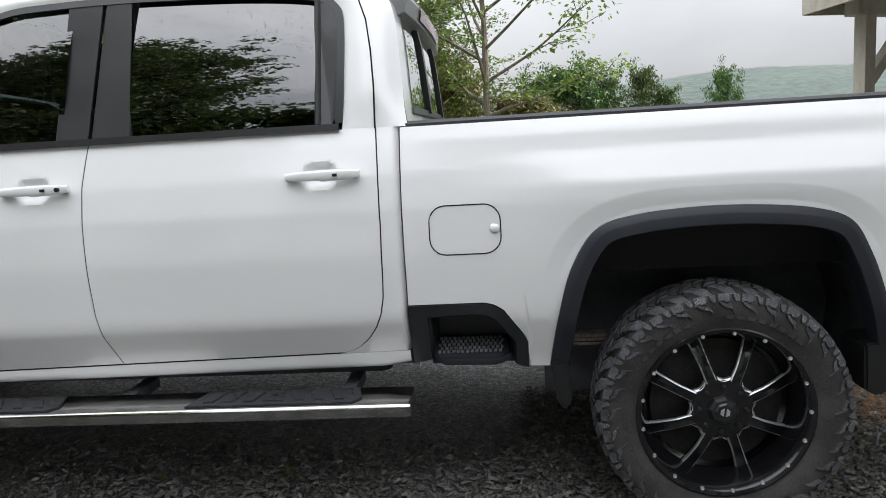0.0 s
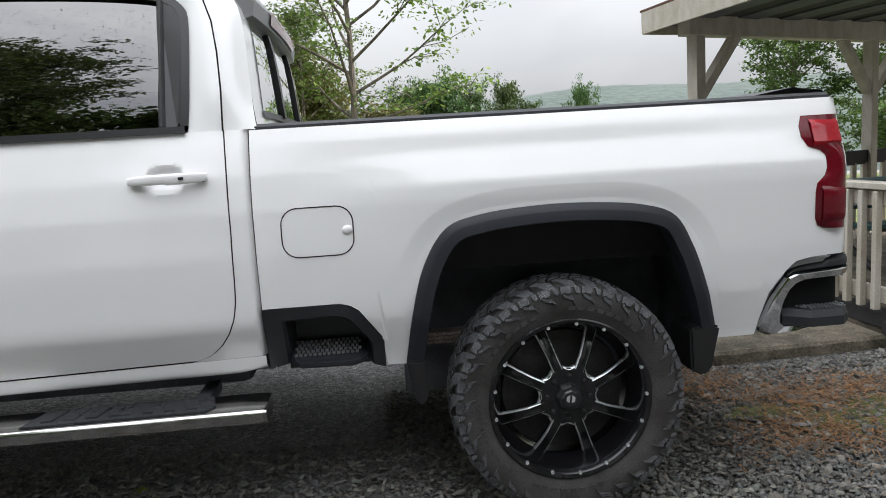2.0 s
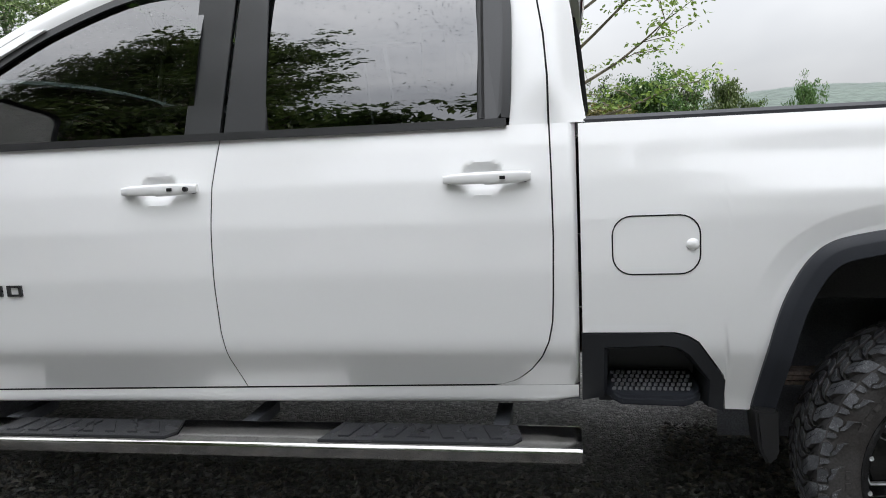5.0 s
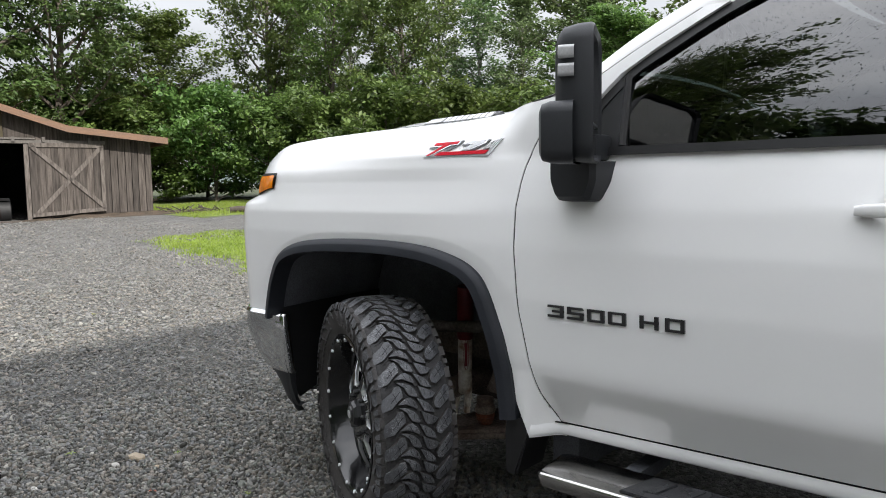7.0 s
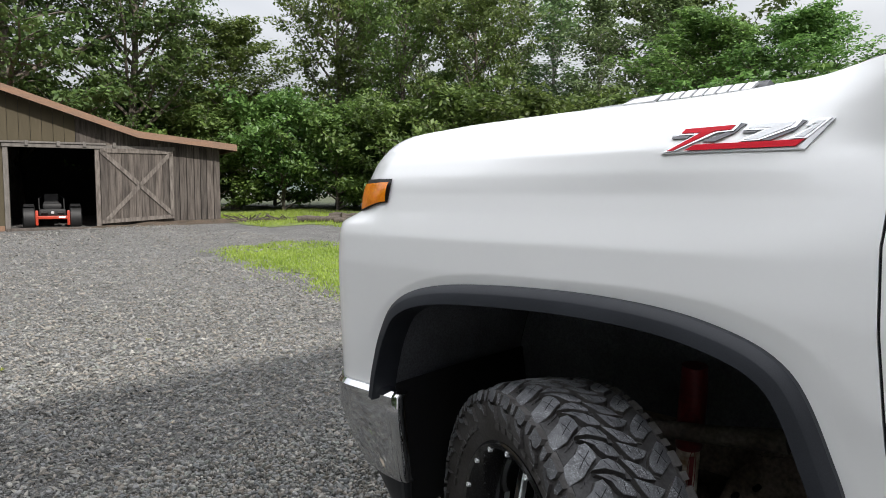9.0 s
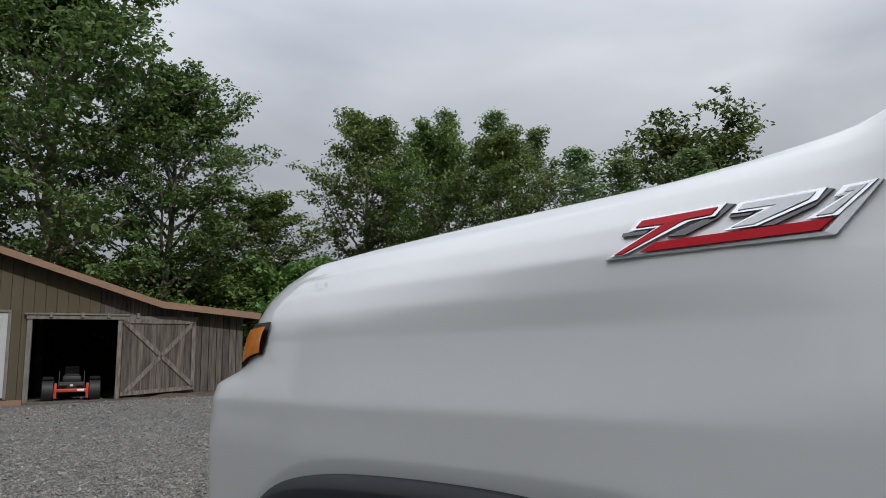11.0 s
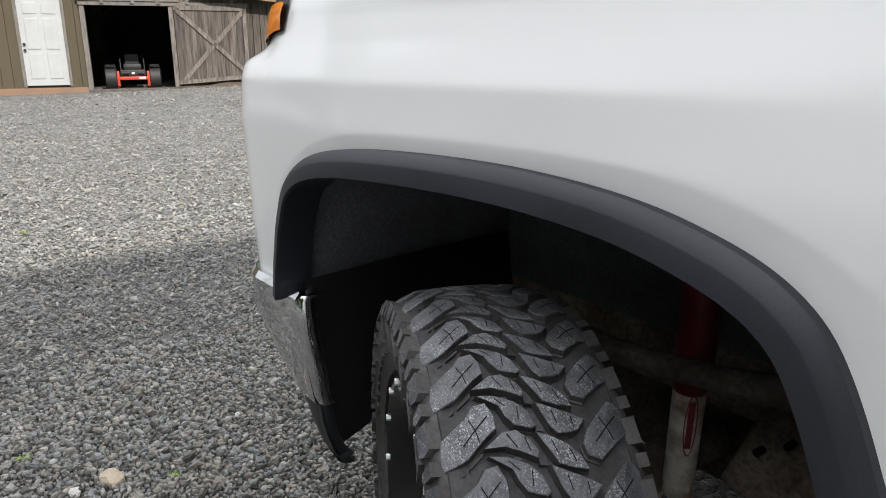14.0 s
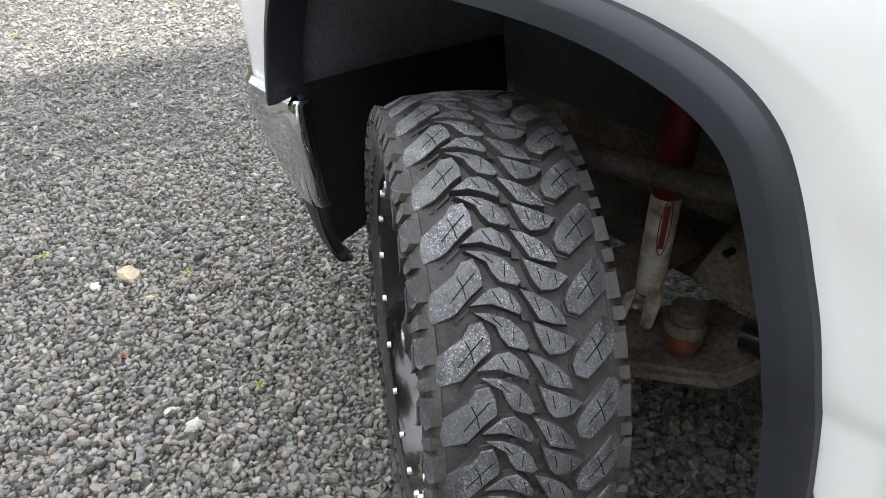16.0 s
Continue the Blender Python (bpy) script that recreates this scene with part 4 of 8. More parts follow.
def rear_bumper():
    cut = [(0.694, 0.622), (0.704, 0.715), (0.719, 0.778), (0.748, 0.819), (0.785, 0.862), (0.813, 0.886), (0.868, 0.899), (0.956, 0.905), (1.02, 0.905)]
    outer = [(0.94, 0.632), (0.83, 0.608), (0.745, 0.603), (0.714, 0.618), (0.704, 0.645), (0.719, 0.698), (0.741, 0.760), (0.763, 0.801), (0.791, 0.838), (0.815, 0.848), (0.90, 0.853), (0.98, 0.858), (1.10, 0.868)]
    inn = [(0.94, 0.650), (0.85, 0.640), (0.81, 0.640), (0.792, 0.655), (0.790, 0.685), (0.793, 0.720), (0.799, 0.745), (0.814, 0.780), (0.836, 0.801), (0.869, 0.814), (0.93, 0.817), (0.99, 0.819), (1.10, 0.830)]

    def around(x, y, z):
        """Bends what runs past the side round the truck's rear corner."""
        a = max(0.0, x - 0.988) / 0.065
        return (x, y, z) if a == 0 else (0.988 + 0.065 * math.sin(min(a, 1.571)), y + 0.065 * (1 - math.cos(min(a, 1.571))) + 0.065 * max(0, a - 1.571), z)

    def lean(z):
        return 0.17 * (0.86 - z)
    for mirrored in (False, True):
        # chrome C round the step, its face leaning outward towards the top
        ks = np.linspace(0, 1, 13)
        rows = []
        O, I = [np.array([np.interp(np.linspace(0, 1, 72), ks, [p[i] for p in P]) for i in (0, 1)]).T for P in (outer, inn)]
        for (ax, az), (bx, bz) in zip(O, I):
            row = []
            for t, o in ((0, 0.060), (0.0, 0.010), (0.03, 0.005), (0.25, -0.014), (0.30, -0.016), (0.90, -0.009), (0.97, -0.004), (1.0, 0.004), (1.0, 0.09)):
                x, z = lerp(ax, bx, t), lerp(az, bz, t)
                row.append(around(x, 0.004 + o + lean(z), z))
            rows.append(row)
        bm = bmesh.new()
        add_grid(bm, flip(rows, mirrored))
        c = part("rear_bumper", bm, WETCHROME, truck, "chrome rear bumper corner with a step", sharp=30)
        # recessed lip that follows the body's cut
        P = curve_pts(cut, 60)
        t = np.gradient(P, axis=0)
        n = np.stack([t[:, 1], -t[:, 0]], 1) / np.linalg.norm(t, axis=1)[:, None]
        bm = bmesh.new()
        add_grid(bm, flip([[around(x + w * a, 0.006 + o + lean(z), z + w * b) for w, o in ((0.0055, 0.05), (0.006, 0.020), (0.010, 0.012), (0.026, 0.011), (0.030, 0.05))] for (x, z), (a, b) in zip(P, n)], mirrored))
        part("bumper_lip", bm, DULLCHROME, c, "dull chrome lip along the bed side")
        # added black sheet that paints the shade between body cut and lip
        bm = bmesh.new()
        add_grid(bm, flip([[around(x + w * a, 0.062 + lean(z), z + w * b) for w in (-0.02, 0.05)] for (x, z), (a, b) in zip(P, n)], mirrored))
        part("bumper_backing", bm, SEAM, c, "black sheet for the shade in the gap behind the bumper")
        # recess behind the step
        bm = bmesh.new()
        add_grid(bm, flip([[around(x, 0.060, z) for z in (0.64, 0.84)] for x in np.linspace(0.76, 1.14, 16)], mirrored))
        add_grid(bm, flip([[(x, y, 0.825) for y in (0.04, 0.20)] for x in (0.80, 1.02)], mirrored))
        add_grid(bm, flip([[(0.797, y, z) for y in (0.04, 0.20)] for z in (0.63, 0.83)], mirrored))
        part("step_recess", bm, SEAM, c, "black recess behind the bumper step")
        bm = bmesh.new()
        top = [(0.802, 0.060), (0.885, -0.010), (1.000, -0.008), (1.040, 0.030), (1.046, 0.17), (0.802, 0.17)]
        low = [(0.802, 0.044), (0.880, -0.022), (1.004, -0.020), (1.050, 0.026), (1.050, 0.17), (0.802, 0.17)]
        V = add_grid(bm, flip([[(x, y, z) for x, y in pts] for pts, z in ((low, 0.642), (low, 0.676), (top, 0.702))], mirrored), close_v=True)
        bm.faces.new(V[0]); bm.faces.new(V[-1])
        s = part("bumper_step", bm, BLACK, c, "black plastic bumper step pad", smooth=False)
        bm = bmesh.new()
        for i in range(12):
            for j in range(6):
                x, y = 0.866 + i * 0.0145 + (j % 2) * 0.007, 0.016 + j * 0.023
                if x < 0.885 and y < 0.03:
                    continue
                add_poly(bm, flip([(x - 0.0055, y, 0.7025), (x - 0.003, y - 0.008, 0.7025), (x + 0.003, y - 0.008, 0.7025), (x + 0.0055, y, 0.7025), (x + 0.003, y + 0.008, 0.7025), (x - 0.003, y + 0.008, 0.7025)], mirrored), (0, 0, 0.006))
        part("step_grip", bm, GREYS, s, "worn grey grip studs", smooth=False)
        # black pad along the top, with a ribbed end
        bm = bmesh.new()
        rows = []
        for x in np.linspace(0.786, 1.08, 34):
            zb = float(np.interp(x, [0.786, 0.815, 0.98, 1.08], [0.838, 0.850, 0.861, 0.868]))
            zt = float(np.interp(x, [0.786, 0.80, 0.82, 0.912, 0.935, 0.950, 0.99, 1.03, 1.08], [0.840, 0.854, 0.863, 0.874, 0.878, 0.895, 0.902, 0.900, 0.892]))
            rows.append([around(x, y, z) for y, z in ((0.012, zb - 0.004), (-0.004, zb), (-0.006, lerp(zb, zt, 0.35)), (0.002, lerp(zb, zt, 0.85)), (0.016, zt), (0.14, zt + 0.002))])
        add_grid(bm, flip(rows, mirrored))
        pad = part("bumper_pad", bm, BLACK, c, "black pad on the bumper top", sharp=50)
        for z, y in ((0.886, 0.000), (0.893, 0.004), (0.900, 0.011)):
            bm = bmesh.new()
            add_tube(bm, flip([around(x, y, z) for x in np.linspace(0.955, 1.05, 10)], mirrored), 0.0024, 6)
            part("pad_rib", bm, BLACK, pad)
    bm = bmesh.new()
    add_box(bm, 0.90, 1.03, 0.21, 2 * MID - 0.21, 0.64, 0.885, 0.02)
    part("bumper_bar", bm, CHROME, truck, "chrome rear bumper bar")
    bm = bmesh.new()
    add_tube(bm, [(1.035, 0.10, 0.665), (1.047, 0.085, 0.645), (1.064, 0.075, 0.640), (1.078, 0.080, 0.652)], [0.006, 0.008, 0.009, 0.004], 7)
    part("tow_tag", bm, REDLENS, truck, "small red tag under the bumper end")


rear_bumper()


def bed_step(mirrored):
    """The step let into the bed side behind the cab."""
    outer = [(-1.094, 0.634), (-1.094, 0.864), (-0.835, 0.864), (-0.795, 0.853), (-0.765, 0.832), (-0.687, 0.716), (-0.687, 0.612)]
    inn = [(-1.020, 0.650), (-1.020, 0.815), (-0.865, 0.822), (-0.825, 0.815), (-0.795, 0.795), (-0.735, 0.712), (-0.735, 0.625)]
    rows = []
    for (ax, az), (bx, bz) in zip(outer, inn):
        row = [(ax, float(side_y(ax, az)) + 0.02, az), (ax, float(side_y(ax, az)) - 0.004, az)]
        mx, mz = lerp(ax, bx, 0.85), lerp(az, bz, 0.85)
        row += [(mx, float(side_y(mx, mz)) - 0.002, mz), (bx, float(side_y(bx, bz)) + 0.012, bz), (lerp(bx, -0.9, 0.1), 0.17, lerp(bz, 0.75, 0.1))]
        rows.append(row)
    bm = bmesh.new()
    add_grid(bm, flip(rows, mirrored))
    add_grid(bm, flip([[(-1.04, 0.17, 0.60), (-1.04, 0.17, 0.84)], [(-0.70, 0.17, 0.60), (-0.70, 0.17, 0.84)]], mirrored))
    s = part("bed_step", bm, BLACK, truck, "black step recess in the bed side", sharp=25)
    bm = bmesh.new()
    pts = [(-1.035, 0.085, 0.678), (-1.005, 0.040, 0.676), (-0.985, 0.008, 0.668), (-0.800, 0.008, 0.664), (-0.768, 0.028, 0.666), (-0.745, 0.06, 0.670), (-0.755, 0.165, 0.708), (-1.03, 0.165, 0.712)]
    add_poly(bm, flip(pts, mirrored), (0, 0, -0.030))
    bmesh.ops.bevel(bm, geom=bm.edges[:], offset=0.009, segments=2, affect="EDGES")
    p = part("step_tread", bm, FLARE, s, "black plastic step with a grip pattern")
    bm = bmesh.new()
    for i in range(14):
        for j in range(5):
            x, y = -1.000 + i * 0.0165 + (j % 2) * 0.008, 0.045 + j * 0.021
            z = 0.674 + 0.30 * (y - 0.04)
            add_poly(bm, flip([(x - 0.006, y - 0.003, z), (x + 0.002, y - 0.006, z), (x + 0.006, y + 0.003, z), (x - 0.002, y + 0.006, z)], mirrored), (0, 0, 0.009))
    part("step_grip", bm, GREYS, p, "worn grey grip studs", smooth=False)


bed_step(False)
bed_step(True)


def running_board(mirrored):
    sec = [(0.06, 0.490), (-0.050, 0.484), (-0.078, 0.491), (-0.095, 0.528), (-0.093, 0.535), (-0.085, 0.541), (-0.03, 0.546), (0.05, 0.553), (0.075, 0.547), (0.075, 0.490)]
    rows = [[(x, y, z) for y, z in sec] for x in (-3.318, -3.305, -2.2, -1.115, -1.10)]
    for r, k in ((rows[0], 0.94), (rows[-1], 0.94)):
        for i, (x, y, z) in enumerate(r):
            r[i] = (x, y * k, 0.512 + (z - 0.512) * k)
    bm = bmesh.new()
    V = add_grid(bm, flip(rows, mirrored), close_v=True)
    bm.faces.new(V[0]); bm.faces.new(V[-1])
    b = part("running_board", bm, STEEL, truck, "polished steel running board with black step pads")
    for x0, x1 in ((-3.06, -2.385), (-1.905, -1.275)):
        bm = bmesh.new()
        pts = [(x0, -0.078, 0.541), (x0 + 0.05, 0.045, 0.552), (x1 - 0.02, 0.045, 0.552), (x1, -0.04, 0.545), (x1 - 0.03, -0.078, 0.541)]
        add_poly(bm, flip(pts, mirrored), (0, 0, 0.008))
        bmesh.ops.bevel(bm, geom=bm.edges[:], offset=0.003, segments=2, affect="EDGES")
        p = part("step_pad", bm, PAD, b, "black rubber step pad")
        bm = bmesh.new()
        n = 8
        for i in range(n):
            x = lerp(x0 + 0.06, x1 - 0.06, i / (n - 1))
            k = 1 if i < n / 2 else -1
            add_poly(bm, flip([(x, -0.05, 0.550), (x + 0.045 * k, 0.03, 0.5575), (x + 0.065 * k, 0.03, 0.5575), (x + 0.034 * k, -0.05, 0.550)], mirrored), (0, 0, 0.005))
        part("pad_rib", bm, PAD, p, smooth=False)
    for x in (-3.1, -2.2, -1.35):
        bm = bmesh.new()
        add_box(bm, x - 0.025, x + 0.025, 0.02, 0.30, 0.50, 0.54) if not mirrored else add_box(bm, x - 0.025, x + 0.025, 2 * MID - 0.30, 2 * MID - 0.02, 0.50, 0.54)
        part("bracket", bm, LINER, b, "black step bracket")


running_board(False)
running_board(True)


def handle(cx, cz, mirrored, lock=False):
    rows = []
    for s in np.linspace(0, 1, 25):
        x = cx - 0.128 + 0.256 * s
        e = math.sin(math.pi * np.clip(s, 0.02, 0.98)) ** 0.15
        h0, h1 = 0.0190 * e, 0.0195 * e * (0.8 if s < 0.5 else 1.0)
        yb = float(side_y(x, cz))
        out = 0.046 * min(1, math.sin(math.pi * np.clip(s, 0.03, 0.97)) ** 0.30)
        zc = cz + 0.004 - 0.004 * (1 - s)
        row = []
        for a in np.linspace(0, 2 * math.pi, 14, endpoint=False):
            ca, sa = math.cos(a), math.sin(a)
            row.append((x, yb - out * 0.62 - 0.013 * np.sign(ca) * abs(ca) ** 0.6 * e, zc + np.sign(sa) * abs(sa) ** 0.7 * (h0 if sa > 0 else h1)))
        rows.append(row)
    bm = bmesh.new()
    V = add_grid(bm, flip(rows, mirrored), close_v=True)
    bm.faces.new(V[0]); bm.faces.new(V[-1])
    h = part("door_handle", bm, PAINT, truck, "white door handle over a cupped recess")
    for s in (-1, 1):
        bm = bmesh.new()
        x = cx + s * 0.103
        yb = float(side_y(x, cz))
        add_box(bm, x - 0.014, x + 0.014, *(sorted((yb - 0.014, yb + 0.01)) if not mirrored else sorted((2 * MID - yb + 0.014, 2 * MID - yb - 0.01))), cz - 0.013, cz + 0.006, 0.004)
        part("handle_foot", bm, BLACK, h, "dark handle foot")
    x = cx + 0.048
    yb = float(side_y(x, cz)) - 0.0445
    bm = bmesh.new()
    add_box(bm, x - 0.008, x + 0.008, *(sorted((yb, yb + 0.01)) if not mirrored else sorted((2 * MID - yb, 2 * MID - yb - 0.01))), cz - 0.002, cz + 0.008, 0.001)
    part("handle_sensor", bm, TRIM, h, "small black handle sensor")
    if lock:
        x = cx + 0.098
        yb = float(side_y(x, cz)) - 0.034
        bm = bmesh.new()
        add_tube(bm, flip([(x, yb + 0.01, cz + 0.003), (x, yb - 0.006, cz + 0.003)], mirrored), 0.008, 12)
        part("lock", bm, TRIM, h, "dark key lock")


for mirrored in (False, True):
    handle(RH[0] + 0.014, RH[1], mirrored)
    handle(FH[0] + 0.014, FH[1], mirrored, True)

line_on_side("fuel_door_gap", rounded_rect(-0.884, 1.121, 0.120, 0.083, 0.055), 0.0022, SEAM, False, closed=True)
bm = bmesh.new()
bmesh.ops.create_uvsphere(bm, u_segments=14, v_segments=8, radius=1.0)
bmesh.ops.scale(bm, vec=(0.019, 0.013, 0.017), verts=bm.verts[:])
bmesh.ops.translate(bm, vec=(-0.784, float(side_y(-0.784, 1.121)) + 0.002, 1.121), verts=bm.verts[:])
part("fuel_door_pull", bm, PAINT, truck, "white fuel door finger pull")


# ---- wheels ----
R_TYRE, TY_HALF, N_PITCH = 0.447, 0.143, 33
LUGS = {
    "lug_out": ([-0.98, -0.95, -0.69, -0.59, -0.45, -0.39, -0.39, -0.52, -0.73, -0.98, -1.0], [-0.08, 0.03, 0.27, 0.46, 0.49, 0.27, 0.05, -0.08, -0.36, -0.47, -0.30]),
    "bar_a": ([-0.55, -0.33, -0.19, -0.06, 0.0, -0.03, -0.19, -0.33], [-0.24, -0.03, -0.02, -0.19, -0.38, -0.46, -0.34, -0.25]),
    "bar_b": ([-0.52, -0.33, -0.14, -0.02, 0.03, -0.02, -0.2, -0.27, -0.31, -0.42], [-0.37, -0.41, -0.54, -0.73, -0.96, -1.0, -0.91, -0.76, -0.59, -0.46]),
    "bar_c": ([0.01, 0.14, 0.3, 0.41, 0.45, 0.3, 0.17, 0.11], [-0.08, -0.16, -0.31, -0.51, -0.70, -0.65, -0.57, -0.38]),
    "bar_d": ([0.09, 0.27, 0.44, 0.54, 0.44, 0.36, 0.23, 0.17, 0.12], [-0.60, -0.73, -0.86, -0.95, -1.09, -1.13, -1.12, -1.0, -0.78]),
    "lug_in": ([0.46, 0.52, 0.7, 0.86, 0.94, 1.0, 1.0, 0.83, 0.61, 0.49], [-0.32, -0.14, 0.14, 0.36, 0.35, 0.22, -0.16, -0.33, -0.58, -0.50]),
}


def tread_r(v):
    return R_TYRE - 0.010 * v * v - 0.012 * max(0, abs(v) - 0.80) / 0.2


def on_tread(k, u, v, drop=0.0):
    a = 2 * math.pi * (k + u) / N_PITCH
    r = tread_r(v) - drop
    return (r * math.cos(a), v * TY_HALF, r * math.sin(a))


def tread_mesh():
    bm = bmesh.new()
    for k in range(N_PITCH):
        for name, (vs, us) in LUGS.items():
            cv, cu = sum(vs) / len(vs), sum(us) / len(us)
            big = name.startswith("lug")
            rings = []
            for su, sv, drop in ((0.975, 0.98, -0.0004), (1.02, 1.01, 0.0012), (1.05, 1.03, 0.0100), (1.12, 1.07, 0.0115), (1.15, 1.09, 0.018)) if big else ((0.98, 0.97, 0.0), (1.05, 1.02, 0.0012), (1.09, 1.05, 0.0110), (1.16, 1.09, 0.0125), (1.18, 1.10, 0.018)):
                rings.append([bm.verts.new(on_tread(k, cu + (u - cu) * su, cv + (v - cv) * sv, drop)) for u, v in zip(us, vs)])
            c = bm.verts.new(on_tread(k, cu, cv, -0.0010))
            n = len(us)
            for i in range(n):
                j = (i + 1) % n
                bm.faces.new((c, rings[0][i], rings[0][j]))
                for step, (p, q) in enumerate(zip(rings, rings[1:])):
                    # block sides take the darker slot, which paints in their groove shade
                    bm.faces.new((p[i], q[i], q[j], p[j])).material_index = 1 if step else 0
        # hooked lugs that run down the shoulders
        for side in (-1, 1):
            long = k % 2
            for q in (((-0.36, 0.431), (0.08, 0.431), (0.16, 0.421), (0.10, 0.407), (-0.08, 0.404), (-0.20, 0.410), (-0.36, 0.405)),
                      ((-0.30, 0.404), (-0.20, 0.405), (-0.02, 0.396), (0.16, 0.396 + 0.003 * long), (0.30, 0.382 - 0.008 * long), (0.34, 0.369 - 0.008 * long), (0.22, 0.380), (-0.04, 0.386), (-0.24, 0.394)),
                      ((0.27, 0.428), (0.50, 0.428), (0.54, 0.410), (0.46, 0.403), (0.36, 0.409))):
                top, low = [], []
                for u, r in q:
                    t = 2 * math.pi * (k + u * side) / N_PITCH
                    yo = float(np.interp(r, [0.37, 0.40, 0.418, 0.43, 0.440], [0.163, 0.161, 0.157, 0.149, 0.138]))
                    top.append(bm.verts.new((r * math.cos(t), side * (yo + 0.0095), r * math.sin(t))))
                    low.append(bm.verts.new(((r - 0.004) * math.cos(t), side * (yo - 0.010), (r - 0.004) * math.sin(t))))
                bm.faces.new(top)
                for i in range(len(q)):
                    j = (i + 1) % len(q)
                    # sides of the shoulder lugs are painted darker as shade too
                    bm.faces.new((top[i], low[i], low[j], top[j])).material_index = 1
    return bm


def ridges_mesh():
    bm = bmesh.new()
    for k in range(N_PITCH):
        for v0, v1, u0, u1 in ((-0.97, -0.78, -0.66, -0.55), (-0.73, -0.57, -0.50, -0.31), (0.62, 0.76, 0.46, 0.62), (0.82, 0.96, 0.68, 0.80)):
            w = 0.05
            q = [(v0, u0), (v1, u1), (v1 + 0.01, u1 + w * 1.2), (v0 + 0.01, u0 + w * 1.2)]
            a = [bm.verts.new(on_tread(k, u, v, 0.008)) for v, u in q]
            b = [bm.verts.new(on_tread(k, u, v, 0.018)) for v, u in q]
            bm.faces.new(a)
            for i in range(4):
                bm.faces.new((a[i], b[i], b[(i + 1) % 4], a[(i + 1) % 4]))
        # tie bars in the centre
        for v0, u0 in ((0.03, -0.50), (0.07, -0.98), (-0.22, -0.46)):
            q = [(v0 - 0.035, u0 - 0.05), (v0 + 0.035, u0 - 0.07), (v0 + 0.035, u0 + 0.05), (v0 - 0.035, u0 + 0.07)]
            a = [bm.verts.new(on_tread(k, u, v, 0.007)) for v, u in q]
            b = [bm.verts.new(on_tread(k, u, v, 0.018)) for v, u in q]
            bm.faces.new(a)
            for i in range(4):
                bm.faces.new((a[i], b[i], b[(i + 1) % 4], a[(i + 1) % 4]))
    return bm


def sipes_mesh():
    bm = bmesh.new()

    def cut(k, v0, u0, v1, u1, w=0.009):
        d = Vector((v1 - v0, (u1 - u0) * 0.56))
        d.normalize()
        n = Vector((-d.y, d.x)) * w * 0.7
        q = [(v0 + n.x, u0 + n.y / 0.56), (v0 - n.x, u0 - n.y / 0.56), (v1 - n.x, u1 - n.y / 0.56), (v1 + n.x, u1 + n.y / 0.56)]
        bm.faces.new([bm.verts.new(on_tread(k, u, v, -0.0012)) for v, u in q])
    for k in range(N_PITCH):
        for (cv, cu), m in (((-0.61, 0.06), 1), ((0.74, -0.10), -1)):
            cut(k, cv, cu, cv - 0.15, cu - 0.22)
            cut(k, cv, cu, cv + 0.02, cu - 0.20) if m > 0 else cut(k, cv, cu, cv + 0.04, cu - 0.22)
            cut(k, cv, cu, cv + 0.15, cu + 0.20)
            cut(k, cv, cu, cv - 0.05, cu + 0.17)
        for v0, u0, v1, u1 in ((-0.30, -0.06, -0.22, -0.28), (-0.12, -0.14, -0.09, -0.36), (-0.34, -0.46, -0.24, -0.62), (-0.12, -0.64, -0.14, -0.86), (0.14, -0.22, 0.18, -0.44), (0.30, -0.38, 0.34, -0.58), (0.22, -0.76, 0.24, -0.98), (0.40, -0.88, 0.40, -1.06)):
            cut(k, v0, u0, v1, u1, 0.008)
    return bm


def sidewall_mesh():
    prof = [(0.300, -0.132), (0.306, -0.142), (0.318, -0.146), (0.345, -0.158), (0.375, -0.163), (0.400, -0.160), (0.416, -0.155), (0.4245, -0.146), (0.427, -0.136), (0.40, -0.13), (0.40, 0.13), (0.427, 0.136), (0.4245, 0.146), (0.416, 0.155), (0.375, 0.163), (0.318, 0.146), (0.300, 0.132)]
    bm = bmesh.new()
    add_ring_profile(bm, prof, 99)
    # raised maker's marks on the sidewall, worn past reading
    for k in range(44):
        if k % 11 in (8, 9, 10):
            continue
        t0, t1 = 2 * math.pi * (k + 0.15) / 60 + 0.9, 2 * math.pi * (k + 0.8) / 60 + 0.9
        q = [(t0, 0.342), (t1, 0.342), (t1, 0.356), (t0, 0.356)]
        a = [bm.verts.new((r * math.cos(t), -0.1625, r * math.sin(t))) for t, r in q]
        b = [bm.verts.new((r * math.cos(t), -0.150, r * math.sin(t))) for t, r in q]
        bm.faces.new(a)
        for i in range(4):
            bm.faces.new((a[i], b[i], b[(i + 1) % 4], a[(i + 1) % 4]))
    return bm


